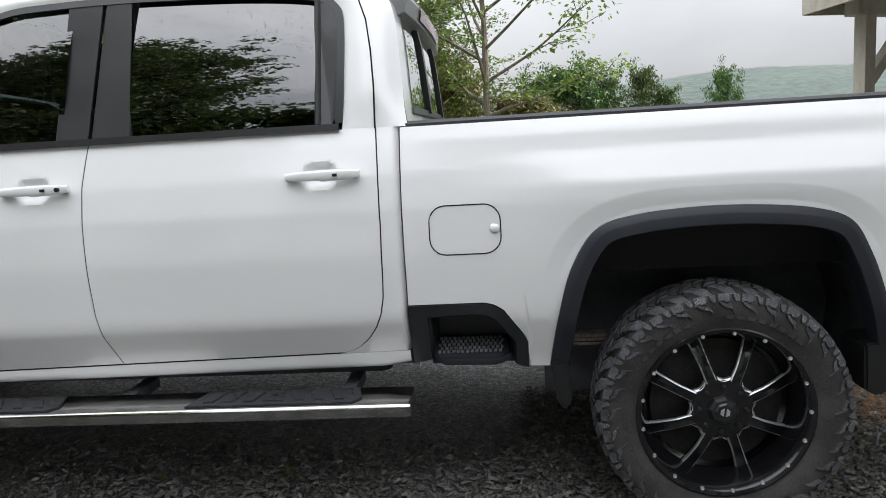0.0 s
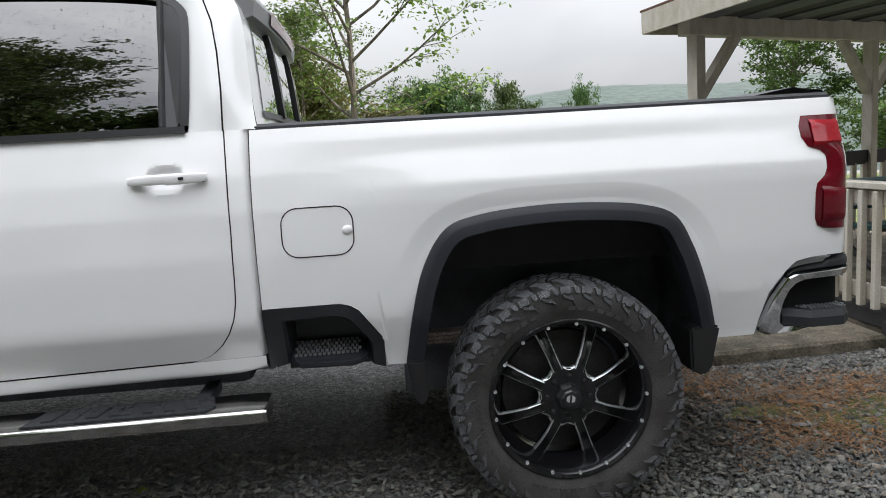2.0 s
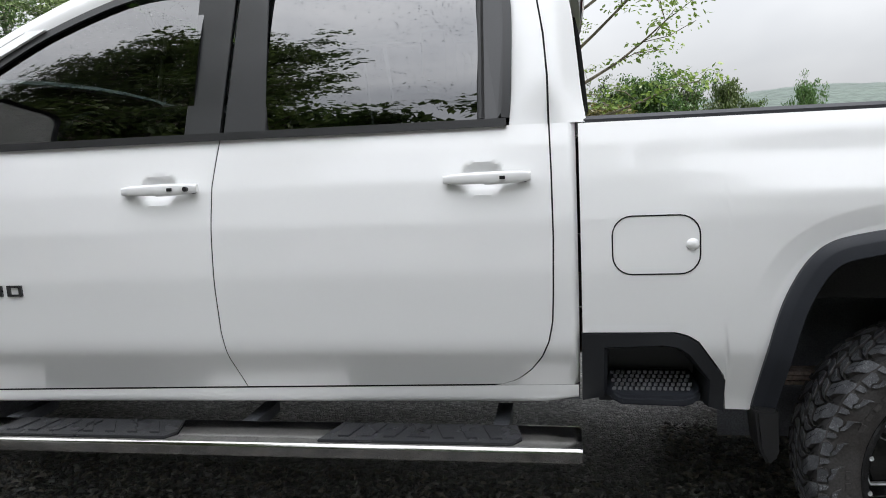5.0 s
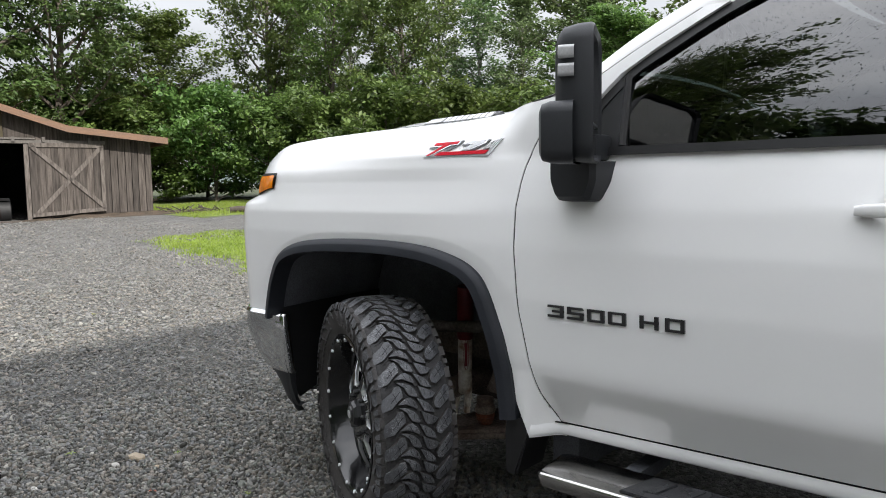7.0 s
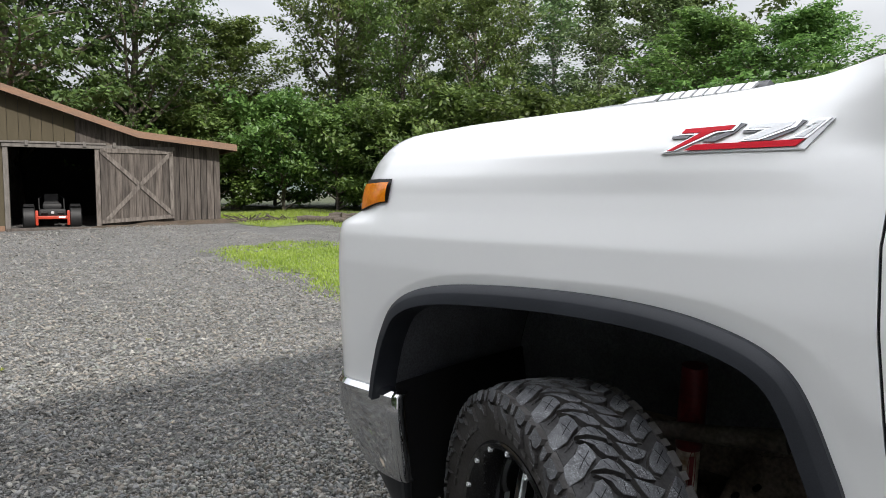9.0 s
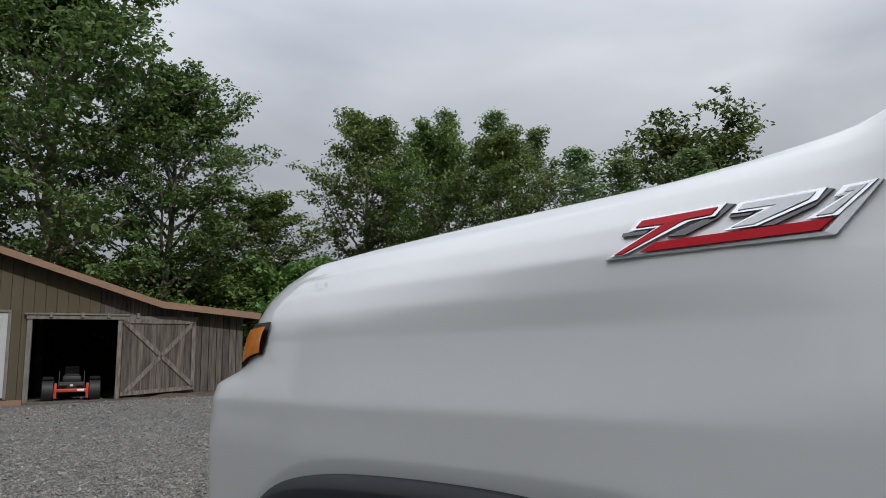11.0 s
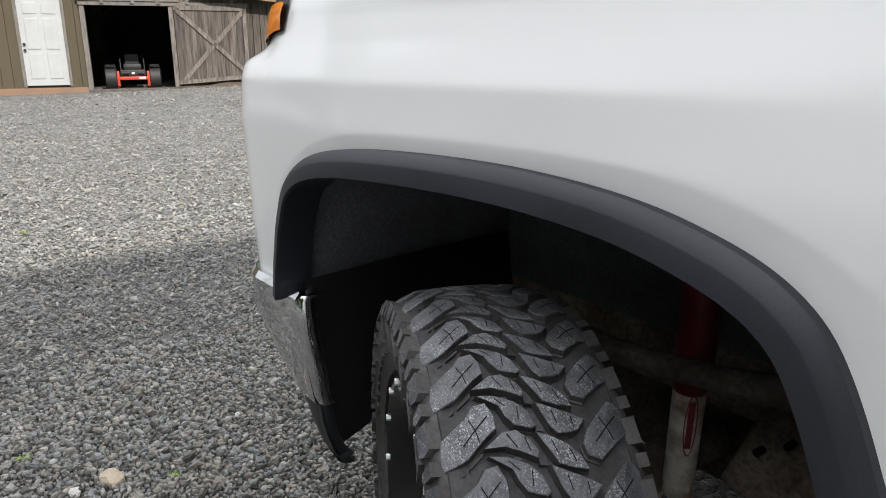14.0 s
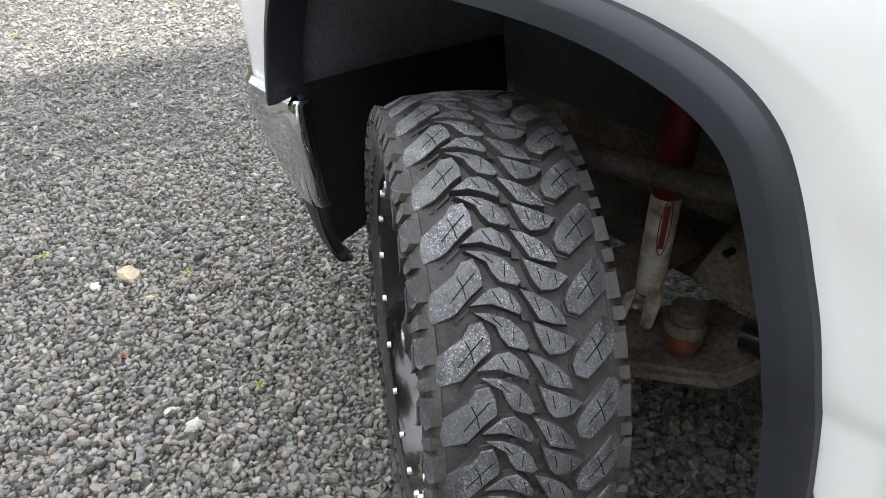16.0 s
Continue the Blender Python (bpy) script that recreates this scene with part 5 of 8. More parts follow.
def build_wheel():
    bm = bmesh.new()
    prof = [(0.298, 0.130), (0.285, 0.120), (0.262, 0.10), (0.252, 0.02), (0.252, -0.026), (0.258, -0.050), (0.272, -0.095), (0.281, -0.122), (0.290, -0.136), (0.303, -0.140), (0.309, -0.137), (0.309, -0.128), (0.300, -0.120)]
    add_ring_profile(bm, prof, 80)
    rim = part("wheel", bm, RIMB, truck, "black deep-dish wheel with milled spoke edges")
    part("tyre", sidewall_mesh(), RUBBER, rim, "black mud-terrain tyre sidewall", sharp=30)
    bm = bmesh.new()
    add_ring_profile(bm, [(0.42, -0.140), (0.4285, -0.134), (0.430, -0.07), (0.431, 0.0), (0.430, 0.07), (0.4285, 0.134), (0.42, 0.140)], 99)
    part("tread_base", bm, GROOVE, rim, "rubber between the tread blocks, darkened with groove shade")
    part("tread", tread_mesh(), TREAD, rim, "chunky mud-terrain tread blocks, tops grey with dust, sides coloured darker as shade", smooth=False).data.materials.append(RUBBER)
    tagged(part("tread_ridge", ridges_mesh(), GROOVE, rim, "", smooth=False), "small rubber ridges between tread blocks", kind="stuff")
    tagged(part("sipe", sipes_mesh(), SEAM, rim, "", smooth=False), "thin dark sipes cut in the tread blocks", kind="stuff")
    for ob in rim.children:      # the outer shoulder stands a little inside the rim's lip
        for v in ob.data.vertices:
            if v.co.y < 0 and math.hypot(v.co.x, v.co.z) > 0.304:
                v.co.y *= 0.93
    # spokes
    n = 8
    spoke = milled = None
    for k in range(n):
        t = 2 * math.pi * (k + 0.5) / n + radians(5)
        turn = Matrix.Rotation(-t, 4, "Y")
        if spoke is None:
            bm = bmesh.new()
            prof_s = [(0.060, 0.021, -0.088), (0.105, 0.019, -0.090), (0.16, 0.018, -0.078), (0.21, 0.020, -0.056), (0.256, 0.023, -0.030)]
            rows = [[(r, y + 0.045, -w * 0.7), (r, y + 0.010, -w), (r, y + 0.003, -w * 0.95), (r, y, -w * 0.75), (r, y + 0.004, 0), (r, y, w * 0.75), (r, y + 0.003, w * 0.95), (r, y + 0.010, w), (r, y + 0.045, w * 0.7)] for r, w, y in prof_s]
            add_grid(bm, rows)
            spoke = part("spoke", bm, RIMB, rim, "gloss black spoke", sharp=25)
            base = spoke
            bm = bmesh.new()
            for s in (-1, 1):
                a = [[(r, y - 0.0005, s * w * 0.78), (r, y + 0.0035, s * w * 1.0), (r, y + 0.016, s * w * 1.03)] for r, w, y in prof_s[1:]]
                add_grid(bm, a)
            milled = part("spoke_edge", bm, MILLED, rim, "milled bright spoke edge", smooth=False)
            sm, mm = spoke.data, milled.data
        else:
            spoke, milled = new("spoke", sm), new("spoke_edge", mm)
            spoke.parent = milled.parent = rim
            tagged(spoke, "gloss black spoke"); tagged(milled, "milled bright spoke edge")
        spoke.matrix_local = turn
        milled.matrix_local = turn
    # window roots between the spokes: bright U ends near the hub
    rv = None
    for k in range(n):
        if rv is None:
            rows = []
            for s in np.linspace(-1, 1, 7):
                r, a = 0.112 - 0.010 * (1 - s * s), s * 0.20
                rows.append([(r * math.cos(a), -0.0905, r * math.sin(a)), ((r + 0.007) * math.cos(a), -0.086, (r + 0.007) * math.sin(a)), ((r + 0.008) * math.cos(a), -0.07, (r + 0.008) * math.sin(a))])
            bm = bmesh.new()
            add_grid(bm, rows)
            o = part("window_root", bm, MILLED, rim, "milled bright edge at the hub")
            rv = o.data
        else:
            o = new("window_root", rv); o.parent = rim
            tagged(o, "milled bright edge at the hub")
        o.matrix_local = Matrix.Rotation(-(2 * math.pi * k / n + radians(5)), 4, "Y")
    bm = bmesh.new()
    add_ring_profile(bm, [(0.001, -0.092), (0.108, -0.089), (0.110, -0.08), (0.105, -0.04)], 48)
    hub = part("hub", bm, RIMB, rim, "gloss black wheel hub")
    bm = bmesh.new()
    add_ring_profile(bm, [(0.001, -0.128), (0.028, -0.128), (0.034, -0.122), (0.044, -0.120), (0.052, -0.108), (0.056, -0.088)], 8)
    part("hub_cap", bm, PILLAR, hub, "dark grey faceted hub cap", smooth=False)
    bm = bmesh.new()
    for s in (-1, 1):
        add_poly(bm, [(s * 0.004, -0.1285, -0.014), (s * 0.016, -0.1285, -0.008), (s * 0.016, -0.1285, 0.008), (s * 0.004, -0.1285, 0.016)], (0, -0.0015, 0))
    part("cap_emblem", bm, MILLED, hub, "bright hub cap emblem", smooth=False)
    rv = None
    for k in range(8):
        t = 2 * math.pi * k / 8 + radians(5)
        if rv is None:
            bm = bmesh.new()
            add_ring_profile(bm, [(0.0005, -0.012), (0.006, -0.011), (0.010, -0.004), (0.010, 0.02)], 8)
            o = part("lug_nut", bm, PILLAR, hub, "dark lug nut")
            rv = o.data
        else:
            o = new("lug_nut", rv); o.parent = hub
            tagged(o, "dark lug nut")
        o.matrix_local = Matrix.Translation((0.082 * math.cos(t), -0.094, 0.082 * math.sin(t)))
    rv = None
    for k in range(17):
        t = 2 * math.pi * (k + 0.35) / 17
        if rv is None:
            bm = bmesh.new()
            add_ring_profile(bm, [(0.0005, -0.003), (0.0033, -0.0035), (0.0040, -0.005), (0.0064, -0.005), (0.0073, -0.002), (0.0077, 0.004)], 8)
            o = part("rivet", bm, MILLED, rim, "bright rim rivet")
            rv = o.data
        else:
            o = new("rivet", rv); o.parent = rim
            tagged(o, "bright rim rivet")
        o.matrix_local = Matrix.Translation((0.2885 * math.cos(t), -0.134, 0.2885 * math.sin(t)))
    # brake behind the spokes
    bm = bmesh.new()
    add_ring_profile(bm, [(0.001, -0.02), (0.09, -0.022), (0.10, 0.0), (0.19, 0.004), (0.235, 0.012), (0.240, 0.03), (0.10, 0.06), (0.001, 0.07)], 40)
    part("brake_disc", bm, DARKST, rim, "dull brake disc behind the spokes")
    return rim


STEER = -25.5
wheel = build_wheel()
WHEEL_Y, NARROW = 0.083, Matrix.Diagonal((0.967, 0.88, 0.967, 1))
FX, FY = AXLE_F - 0.033, -0.008
wheel.matrix_basis = pose(AXLE_R, WHEEL_Y, 0.455) @ Matrix.Rotation(radians(8), 4, "Y") @ NARROW
for m in (pose(FX, FY, 0.553, 0, 0, STEER), pose(AXLE_R, 2 * MID - WHEEL_Y, 0.455, 0, 0, 180), pose(FX, 2 * MID - FY, 0.553, 0, 0, 180 + STEER)):
    copy_thing(wheel, Matrix.Identity(4)).matrix_basis = m @ NARROW


def underbody():
    for y in (0.62, 2 * MID - 0.62):
        bm = bmesh.new()
        add_box(bm, -4.7, 0.95, y - 0.04, y + 0.04, 0.64, 0.80, 0.01)
        part("frame_rail", bm, RUSTY, truck, "black steel frame rail")
    bm = bmesh.new()
    add_box(bm, -3.45, -1.10, 0.12, 2 * MID - 0.12, 0.62, 0.66)
    part("cab_floor", bm, LINER, truck, "dark cab underside")
    bm = bmesh.new()
    add_box(bm, -4.60, -3.45, 0.60, 2 * MID - 0.60, 0.47, 1.30)
    part("engine_bay", bm, RUSTD, truck, "dark engine bay")
    bm = bmesh.new()
    add_tube(bm, [(AXLE_R, 0.18, 0.447), (AXLE_R, 2 * MID - 0.18, 0.447)], 0.055, 14)
    add_tube(bm, [(AXLE_R, 0.80, 0.447), (AXLE_R, 0.92, 0.447), (AXLE_R, 1.16, 0.447), (AXLE_R, 1.28, 0.447)], [0.06, 0.17, 0.17, 0.06], 18)
    part("rear_axle", bm, RUSTY, truck, "rusty rear axle with its differential")
    for dz in (0, 0.016, 0.032):
        bm = bmesh.new()
        add_box(bm, -0.62 + dz, -0.20, 0.34, 0.41, 0.60 + dz, 0.612 + dz)
        part("leaf_spring", bm, RUSTY, truck, "steel leaf spring")


underbody()
bm = bmesh.new()
add_box(bm, -3.58, -3.46, 0.40, 2 * MID - 0.40, 0.34, 0.66, 0.02)
add_box(bm, -3.50, -1.30, 0.80, 2 * MID - 0.80, 0.36, 0.62, 0.05)
part("gearbox_guard", bm, LINER, truck, "dark gearbox and cross member under the cab")


def front_suspension(mirrored):
    def f(*pts):
        return [tuple(p) for p in flip(pts, mirrored)]
    bm = bmesh.new()
    add_tube(bm, f((-3.980, 0.379, 0.556), (-3.976, 0.374, 0.59), (-3.950, 0.345, 0.790)), 0.0285, 20)
    s = part("shock_absorber", bm, SHOCKW, truck, "dirty white shock absorber with a red boot")
    bm = bmesh.new()
    add_tube(bm, f((-3.950, 0.345, 0.786), (-3.949, 0.344, 0.797), (-3.944, 0.339, 0.84), (-3.93, 0.325, 0.94), (-3.925, 0.318, 1.00)), [0.030, 0.0335, 0.0335, 0.033, 0.030], 20)
    part("shock_boot", bm, SHOCKR, s, "red plastic shock boot")
    axis = (Vector((-3.950, 0.345, 0.790)) - Vector((-3.976, 0.374, 0.59)))
    out = Vector((0.56, -0.83, 0.0)); out -= axis * out.dot(axis) / axis.length_squared; out.normalize()
    across = axis.normalized().cross(out)

    def on_shock(a, t, r):
        return tuple(Vector((-3.976, 0.374, 0.59)) + axis * t + (out * math.cos(a) + across * math.sin(a)) * r)
    bm = bmesh.new()
    add_grid(bm, [f(*[on_shock(a + 0.30, t, 0.0291) for a in (-0.26, -0.12, 0.02, 0.12)]) for t in (0.44, 0.56, 0.68, 0.80, 0.93)])
    oval = [on_shock(0.27 + 0.36 * math.cos(a), 0.68 + 0.32 * math.sin(a), 0.0290) for a in np.linspace(0, 2 * math.pi, 25)]
    add_tube(bm, f(*oval), 0.0011, 4, caps=False)
    part("shock_mark", bm, SHOCKR, s, "unreadable red maker's mark", smooth=False)
    bm = bmesh.new()
    add_tube(bm, f((-3.960, 0.368, 0.61), (-3.955, 0.368, 0.55), (-3.965, 0.368, 0.475)), [0.010, 0.016, 0.013], 8)
    add_tube(bm, f((-4.03, 0.40, 0.53), (-4.04, 0.38, 0.45)), [0.008, 0.012], 8)
    part("shock_fork", bm, SHOCKW, s, "rust-streaked lower shock mount")
    bm = bmesh.new()
    add_tube(bm, f((-4.13, 0.29, 0.822), (-4.05, 0.282, 0.832), (-3.96, 0.280, 0.842), (-3.86, 0.285, 0.852), (-3.70, 0.31, 0.87)), [0.030, 0.024, 0.021, 0.023, 0.028], 12)
    add_tube(bm, f((-4.125, 0.29, 0.78), (-4.125, 0.29, 0.838), (-4.125, 0.29, 0.850)), [0.030, 0.030, 0.018], 12)
    part("upper_arm", bm, RUSTD, truck, "rusty upper suspension arm")
    bm = bmesh.new()
    pts = [(-3.975, 0.50, 0.53), (-3.80, 0.50, 0.52), (-3.72, 0.52, 0.56), (-3.70, 0.55, 0.68), (-3.74, 0.57, 0.76), (-3.86, 0.55, 0.74), (-3.93, 0.53, 0.66)]
    add_poly(bm, f(*pts), (0, -0.03 if mirrored else 0.03, 0))
    bmesh.ops.bevel(bm, geom=bm.edges[:], offset=0.008, segments=2, affect="EDGES")
    k = part("crossmember_plate", bm, RUSTY, truck, "rust-brown steel plate with two holes")
    for x, z in ((-3.90, 0.628), (-3.845, 0.665)):
        bm = bmesh.new()
        add_tube(bm, f((x, 0.497, z), (x, 0.52, z)), 0.0075, 12)
        part("plate_hole", bm, SEAM, k, "dark round hole")
    bm = bmesh.new()
    add_tube(bm, f((-3.906, 0.415, 0.535), (-3.906, 0.415, 0.505)), 0.034, 18)
    add_tube(bm, f((-3.906, 0.415, 0.505), (-3.906, 0.415, 0.485), (-3.906, 0.415, 0.475)), [0.038, 0.043, 0.038], 18)
    part("bump_stop_cup", bm, RUSTY, truck, "rusty bump stop cup")
    bm = bmesh.new()
    add_tube(bm, f(*[(-3.906, 0.415, z) for z in (0.475, 0.462, 0.458, 0.446, 0.442, 0.43)]), [0.037, 0.040, 0.034, 0.037, 0.032, 0.029], 18)
    part("bump_stop", bm, COPPER, truck, "rust-orange ribbed bump stop")
    bm = bmesh.new()
    add_poly(bm, f((-4.14, 0.22, 0.42), (-3.95, 0.30, 0.415), (-3.80, 0.42, 0.42), (-3.76, 0.62, 0.43), (-3.98, 0.64, 0.43), (-4.10, 0.40, 0.42)), (0, 0, -0.04))
    bmesh.ops.bevel(bm, geom=bm.edges[:], offset=0.012, segments=2, affect="EDGES")
    part("lower_arm", bm, RUSTY, truck, "rusty lower suspension arm")
    bm = bmesh.new()
    add_tube(bm, f((-3.83, 0.50, 0.47), (-3.40, 0.60, 0.50)), 0.026, 14)
    part("torsion_bar", bm, PILLAR, truck, "dark steel torsion bar")
    bm = bmesh.new()
    add_tube(bm, f((AXLE_F, 0.20, 0.553), (AXLE_F, 0.62, 0.56)), 0.045, 12)
    part("half_shaft", bm, RUSTY, truck, "rusty half shaft")


front_suspension(False)
front_suspension(True)


def wing_mirror(mirrored):
    pivot = np.array((-2.145, -1.857, 1.406))

    def out_on_arm(P, mirrored):
        return flip(pivot + 1.06 * (np.array(P, float) - pivot), mirrored)
    # bracket on the door
    rows = []
    for t, (cx, hx, z0, z1) in zip((0, 0.35, 0.7, 0.93, 1.0), ((-3.150, 0.074, 1.350, 1.455), (-3.156, 0.076, 1.345, 1.455), (-3.164, 0.073, 1.346, 1.455), (-3.170, 0.068, 1.350, 1.455), (-3.175, 0.060, 1.362, 1.454))):
        y = lerp(0.05, -0.150, t)
        h = z1 - z0
        rows.append([(cx + hx * a, y, z0 + h * b) for a, b in ((-1, 1), (-1.0, 0.72), (-0.99, 0.52), (-0.94, 0.38), (-0.78, 0.10), (-0.68, 0.02), (-0.5, 0.0), (0.5, 0.0), (0.68, 0.02), (0.78, 0.10), (0.94, 0.38), (0.99, 0.52), (1.0, 0.72), (1, 1))])
    bm = bmesh.new()
    V = add_grid(bm, out_on_arm(rows, mirrored), close_v=True)
    bm.faces.new(V[-1])
    b = part("mirror_bracket", bm, BLACK, truck, "black mirror bracket on the door", sharp=25)
    bm = bmesh.new()
    add_box(bm, -3.195, -3.165, *((-0.02, 0.07) if not mirrored else (2 * MID - 0.07, 2 * MID + 0.02)), 1.46, 1.535, 0.012)
    part("mirror_foot", bm, BLACK, b, "black mirror foot")
    # housing: a shell open to the rear, turned towards the driver
    o, wx, dx = np.array((-3.115, -0.093)), np.array((0.416, -0.909)), np.array((-0.909, -0.416))

    def at(d, w, z):
        p = o + wx * w + dx * d
        return (p[0], p[1], z)

    def ring(d, k, w0, w1, z0, z1, r=0.045):
        return [at(d, w, z) for w, z in rounded_rect((w0 + w1) / 2, (z0 + z1) / 2, (w1 - w0) / 2 * k, (z1 - z0) / 2 * k, r * k, 5)]
    A = (0.0, 0.268, 1.448, 1.778)
    rows = [ring(0.090, 0.66, *A), ring(0.084, 0.84, *A), ring(0.067, 0.95, *A), ring(0.035, 0.99, *A), ring(0.004, 1.0, *A), ring(-0.004, 0.975, *A), ring(0.004, 0.92, *A), ring(0.03, 0.90, *A)]
    bm = bmesh.new()
    V = add_grid(bm, out_on_arm(rows, mirrored), close_v=True)
    bm.faces.new(V[0])
    h = part("mirror_housing", bm, BLACK, truck, "black towing mirror housing", sharp=35)
    bm = bmesh.new()
    bm.faces.new([bm.verts.new(p) for p in out_on_arm(ring(0.014, 0.93, 0.0, 0.268, 1.545, 1.778, 0.03), mirrored)])
    part("mirror_glass", bm, MIRROR, h, "mirror glass", smooth=False)
    bm = bmesh.new()
    bm.faces.new([bm.verts.new(p) for p in out_on_arm(ring(0.016, 0.92, 0.0, 0.268, 1.452, 1.540, 0.02), mirrored)])
    part("spotter_glass", bm, MIRROR, h, "small wide-angle mirror glass", smooth=False)
    bm = bmesh.new()
    add_tube(bm, out_on_arm([at(0.012, 0.02, 1.545), at(0.012, 0.250, 1.545)], mirrored), 0.009, 8)
    part("glass_divider", bm, BLACK, h, "black bar between the glasses")
    # lower corner cover and the turn lamps on the outer edge
    bm = bmesh.new()
    V = add_grid(bm, out_on_arm([ring(d, k, 0.095, 0.300, 1.447, 1.592, 0.03) for d, k in ((0.122, 0.76), (0.115, 0.92), (0.096, 1.0), (0.04, 1.02))], mirrored), close_v=True)
    bm.faces.new(V[0])
    part("corner_cover", bm, BLACK, h, "black corner cover of the mirror", sharp=30)
    for a, b in (((0.190, 1.600), (0.190, 1.722)), ((0.142, 1.662), (0.190, 1.662)), ((0.142, 1.704), (0.190, 1.704))):
        bm = bmesh.new()
        add_tube(bm, out_on_arm([at(0.0905, *a), at(0.0905, *b)], mirrored), 0.0017, 6)
        part("housing_seam", bm, SEAM, h, "dark joint in the mirror housing")
    for z in (1.664, 1.706):
        bm = bmesh.new()
        V = add_grid(bm, out_on_arm([ring(d, k, 0.214, 0.276, z - 0.0155, z + 0.0155, 0.009) for d, k in ((0.079, 0.84), (0.077, 0.97), (0.070, 1.0), (0.040, 1.0))], mirrored), close_v=True)
        bm.faces.new(V[0])
        part("turn_lamp", bm, CLEAR, h, "clear turn lamp lens")


wing_mirror(False)
wing_mirror(True)


# ---- badges ----
def stroke(bm, pts, off, depth):
    add_poly(bm, [(x, float(side_y(x, z)) - off, z) for x, z in pts], (0, depth, 0))


def badge_text():
    """3500 HD in wide square letters, each cut from straight strokes."""
    w, hgt, tx, tz = 0.054, 0.0365, 0.0112, 0.0070
    bars = {"top": (0, w, hgt - tz, hgt), "mid": (0, w, hgt / 2 - tz / 2, hgt / 2 + tz / 2), "low": (0, w, 0, tz), "left": (0, tx, 0, hgt), "right": (w - tx, w, 0, hgt),
            "left_up": (0, tx, hgt / 2, hgt), "right_low": (w - tx, w, 0, hgt / 2), "mid_short": (w * 0.28, w, hgt / 2 - tz / 2, hgt / 2 + tz / 2)}
    letters = {"3": ("top", "mid_short", "low", "right"), "5": ("top", "left_up", "mid", "right_low", "low"), "0": ("top", "low", "left", "right"), "H": ("left", "right", "mid"), "D": ("top", "low", "left", "right")}
    for ch, x0 in (("3", 0.0), ("5", 0.067), ("0", 0.1335), ("0", 0.200), ("H", 0.295), ("D", 0.368)):
        bm = bmesh.new()
        for i, k in enumerate(letters[ch]):
            a0, a1, z0, z1 = bars[k]
            c = 0.006 if k in ("top", "low") else 0.0
            pts = [(a0, z0), (a1, z0), (a1, z1), (a0, z1)]
            if c and ch != "H":
                pts = [(a0 + (c if k == "low" and ch == "0" else 0), z0), (a1 - (c if k == "low" else 0), z0), (a1, z0 + (c if k == "low" else 0)), (a1, z1 - (c if k == "top" else 0)), (a1 - (c if k == "top" else 0), z1), (a0 + (c if k == "top" and ch == "0" else 0), z1)]
            stroke(bm, [(-3.320 + x0 + px, 1.000 + pz) for px, pz in pts], 0.0062 + 0.0003 * i, 0.007)
        part("letter", bm, BADGED, truck, "dark chrome raised letter of 3500 HD", smooth=False)


badge_text()


def fender_badge():
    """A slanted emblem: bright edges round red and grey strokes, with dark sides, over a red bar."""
    def q(u, h):
        return (-3.860 + 0.298 * u, 1.491 + 0.052 * h)
    lip = [(0.0, 0.0), (0.045, 0.055), (0.85, 0.07), (0.985, 1.03), (1.02, 1.03), (0.885, -0.02)]
    bm = bmesh.new()
    stroke(bm, [q(*p) for p in lip], 0.005, 0.007)
    b = part("emblem", bm, BADGEG, truck, "chrome and red slanted fender emblem", smooth=False)
    for pts, m, nm, o in (([(0.475, 1.06), (0.508, 1.02), (0.455, 0.70), (0.34, 0.40), (0.26, 0.42), (0.40, 0.74)], BADGED, "dark_side", 0.0050),
                          ([(0.045, 0.68), (0.17, 0.69), (0.15, 0.57), (0.045, 0.58)], BADGED, "dark_side", 0.0050),
                          ([(0.83, 1.05), (0.862, 1.00), (0.81, 0.68), (0.68, 0.36), (0.59, 0.37), (0.78, 0.80)], BADGED, "dark_side", 0.0050),
                          ([(0.505, 0.78), (0.60, 0.79), (0.58, 0.67), (0.50, 0.68)], BADGED, "dark_side", 0.0050),
                          ([(0.02, 0.07), (0.095, 0.09), (0.345, 0.74), (0.445, 0.77), (0.475, 1.07), (0.105, 1.01), (0.075, 0.71), (0.205, 0.70)], BADGEC, "bright_edge", 0.0066),
                          ([(0.49, 0.37), (0.62, 0.38), (0.815, 0.80), (0.84, 1.06), (0.53, 1.03), (0.505, 0.77), (0.635, 0.76)], BADGEC, "bright_edge", 0.0066),
                          ([(0.785, 0.38), (0.89, 0.39), (1.005, 1.05), (0.895, 1.03), (0.865, 0.80), (0.905, 0.80)], BADGEC, "bright_edge", 0.0066),
                          ([(0.045, 0.11), (0.085, 0.12), (0.325, 0.80), (0.428, 0.83), (0.446, 1.0), (0.122, 0.95), (0.104, 0.78), (0.235, 0.77)], BADGER, "red_stroke", 0.0076),
                          ([(0.525, 0.42), (0.605, 0.43), (0.785, 0.84), (0.805, 0.99), (0.55, 0.97), (0.533, 0.83), (0.675, 0.83)], BADGEG, "grey_stroke", 0.0076),
                          ([(0.82, 0.43), (0.872, 0.44), (0.975, 0.98), (0.915, 0.97), (0.90, 0.87), (0.935, 0.87)], BADGEG, "grey_stroke", 0.0076),
                          ([(0.16, 0.10), (0.225, 0.31), (0.875, 0.34), (0.835, 0.11)], BADGER, "red_bar", 0.0070)):
        bm = bmesh.new()
        stroke(bm, [q(*p) for p in pts], o, 0.005)
        part(nm, bm, m, b, smooth=False)


fender_badge()


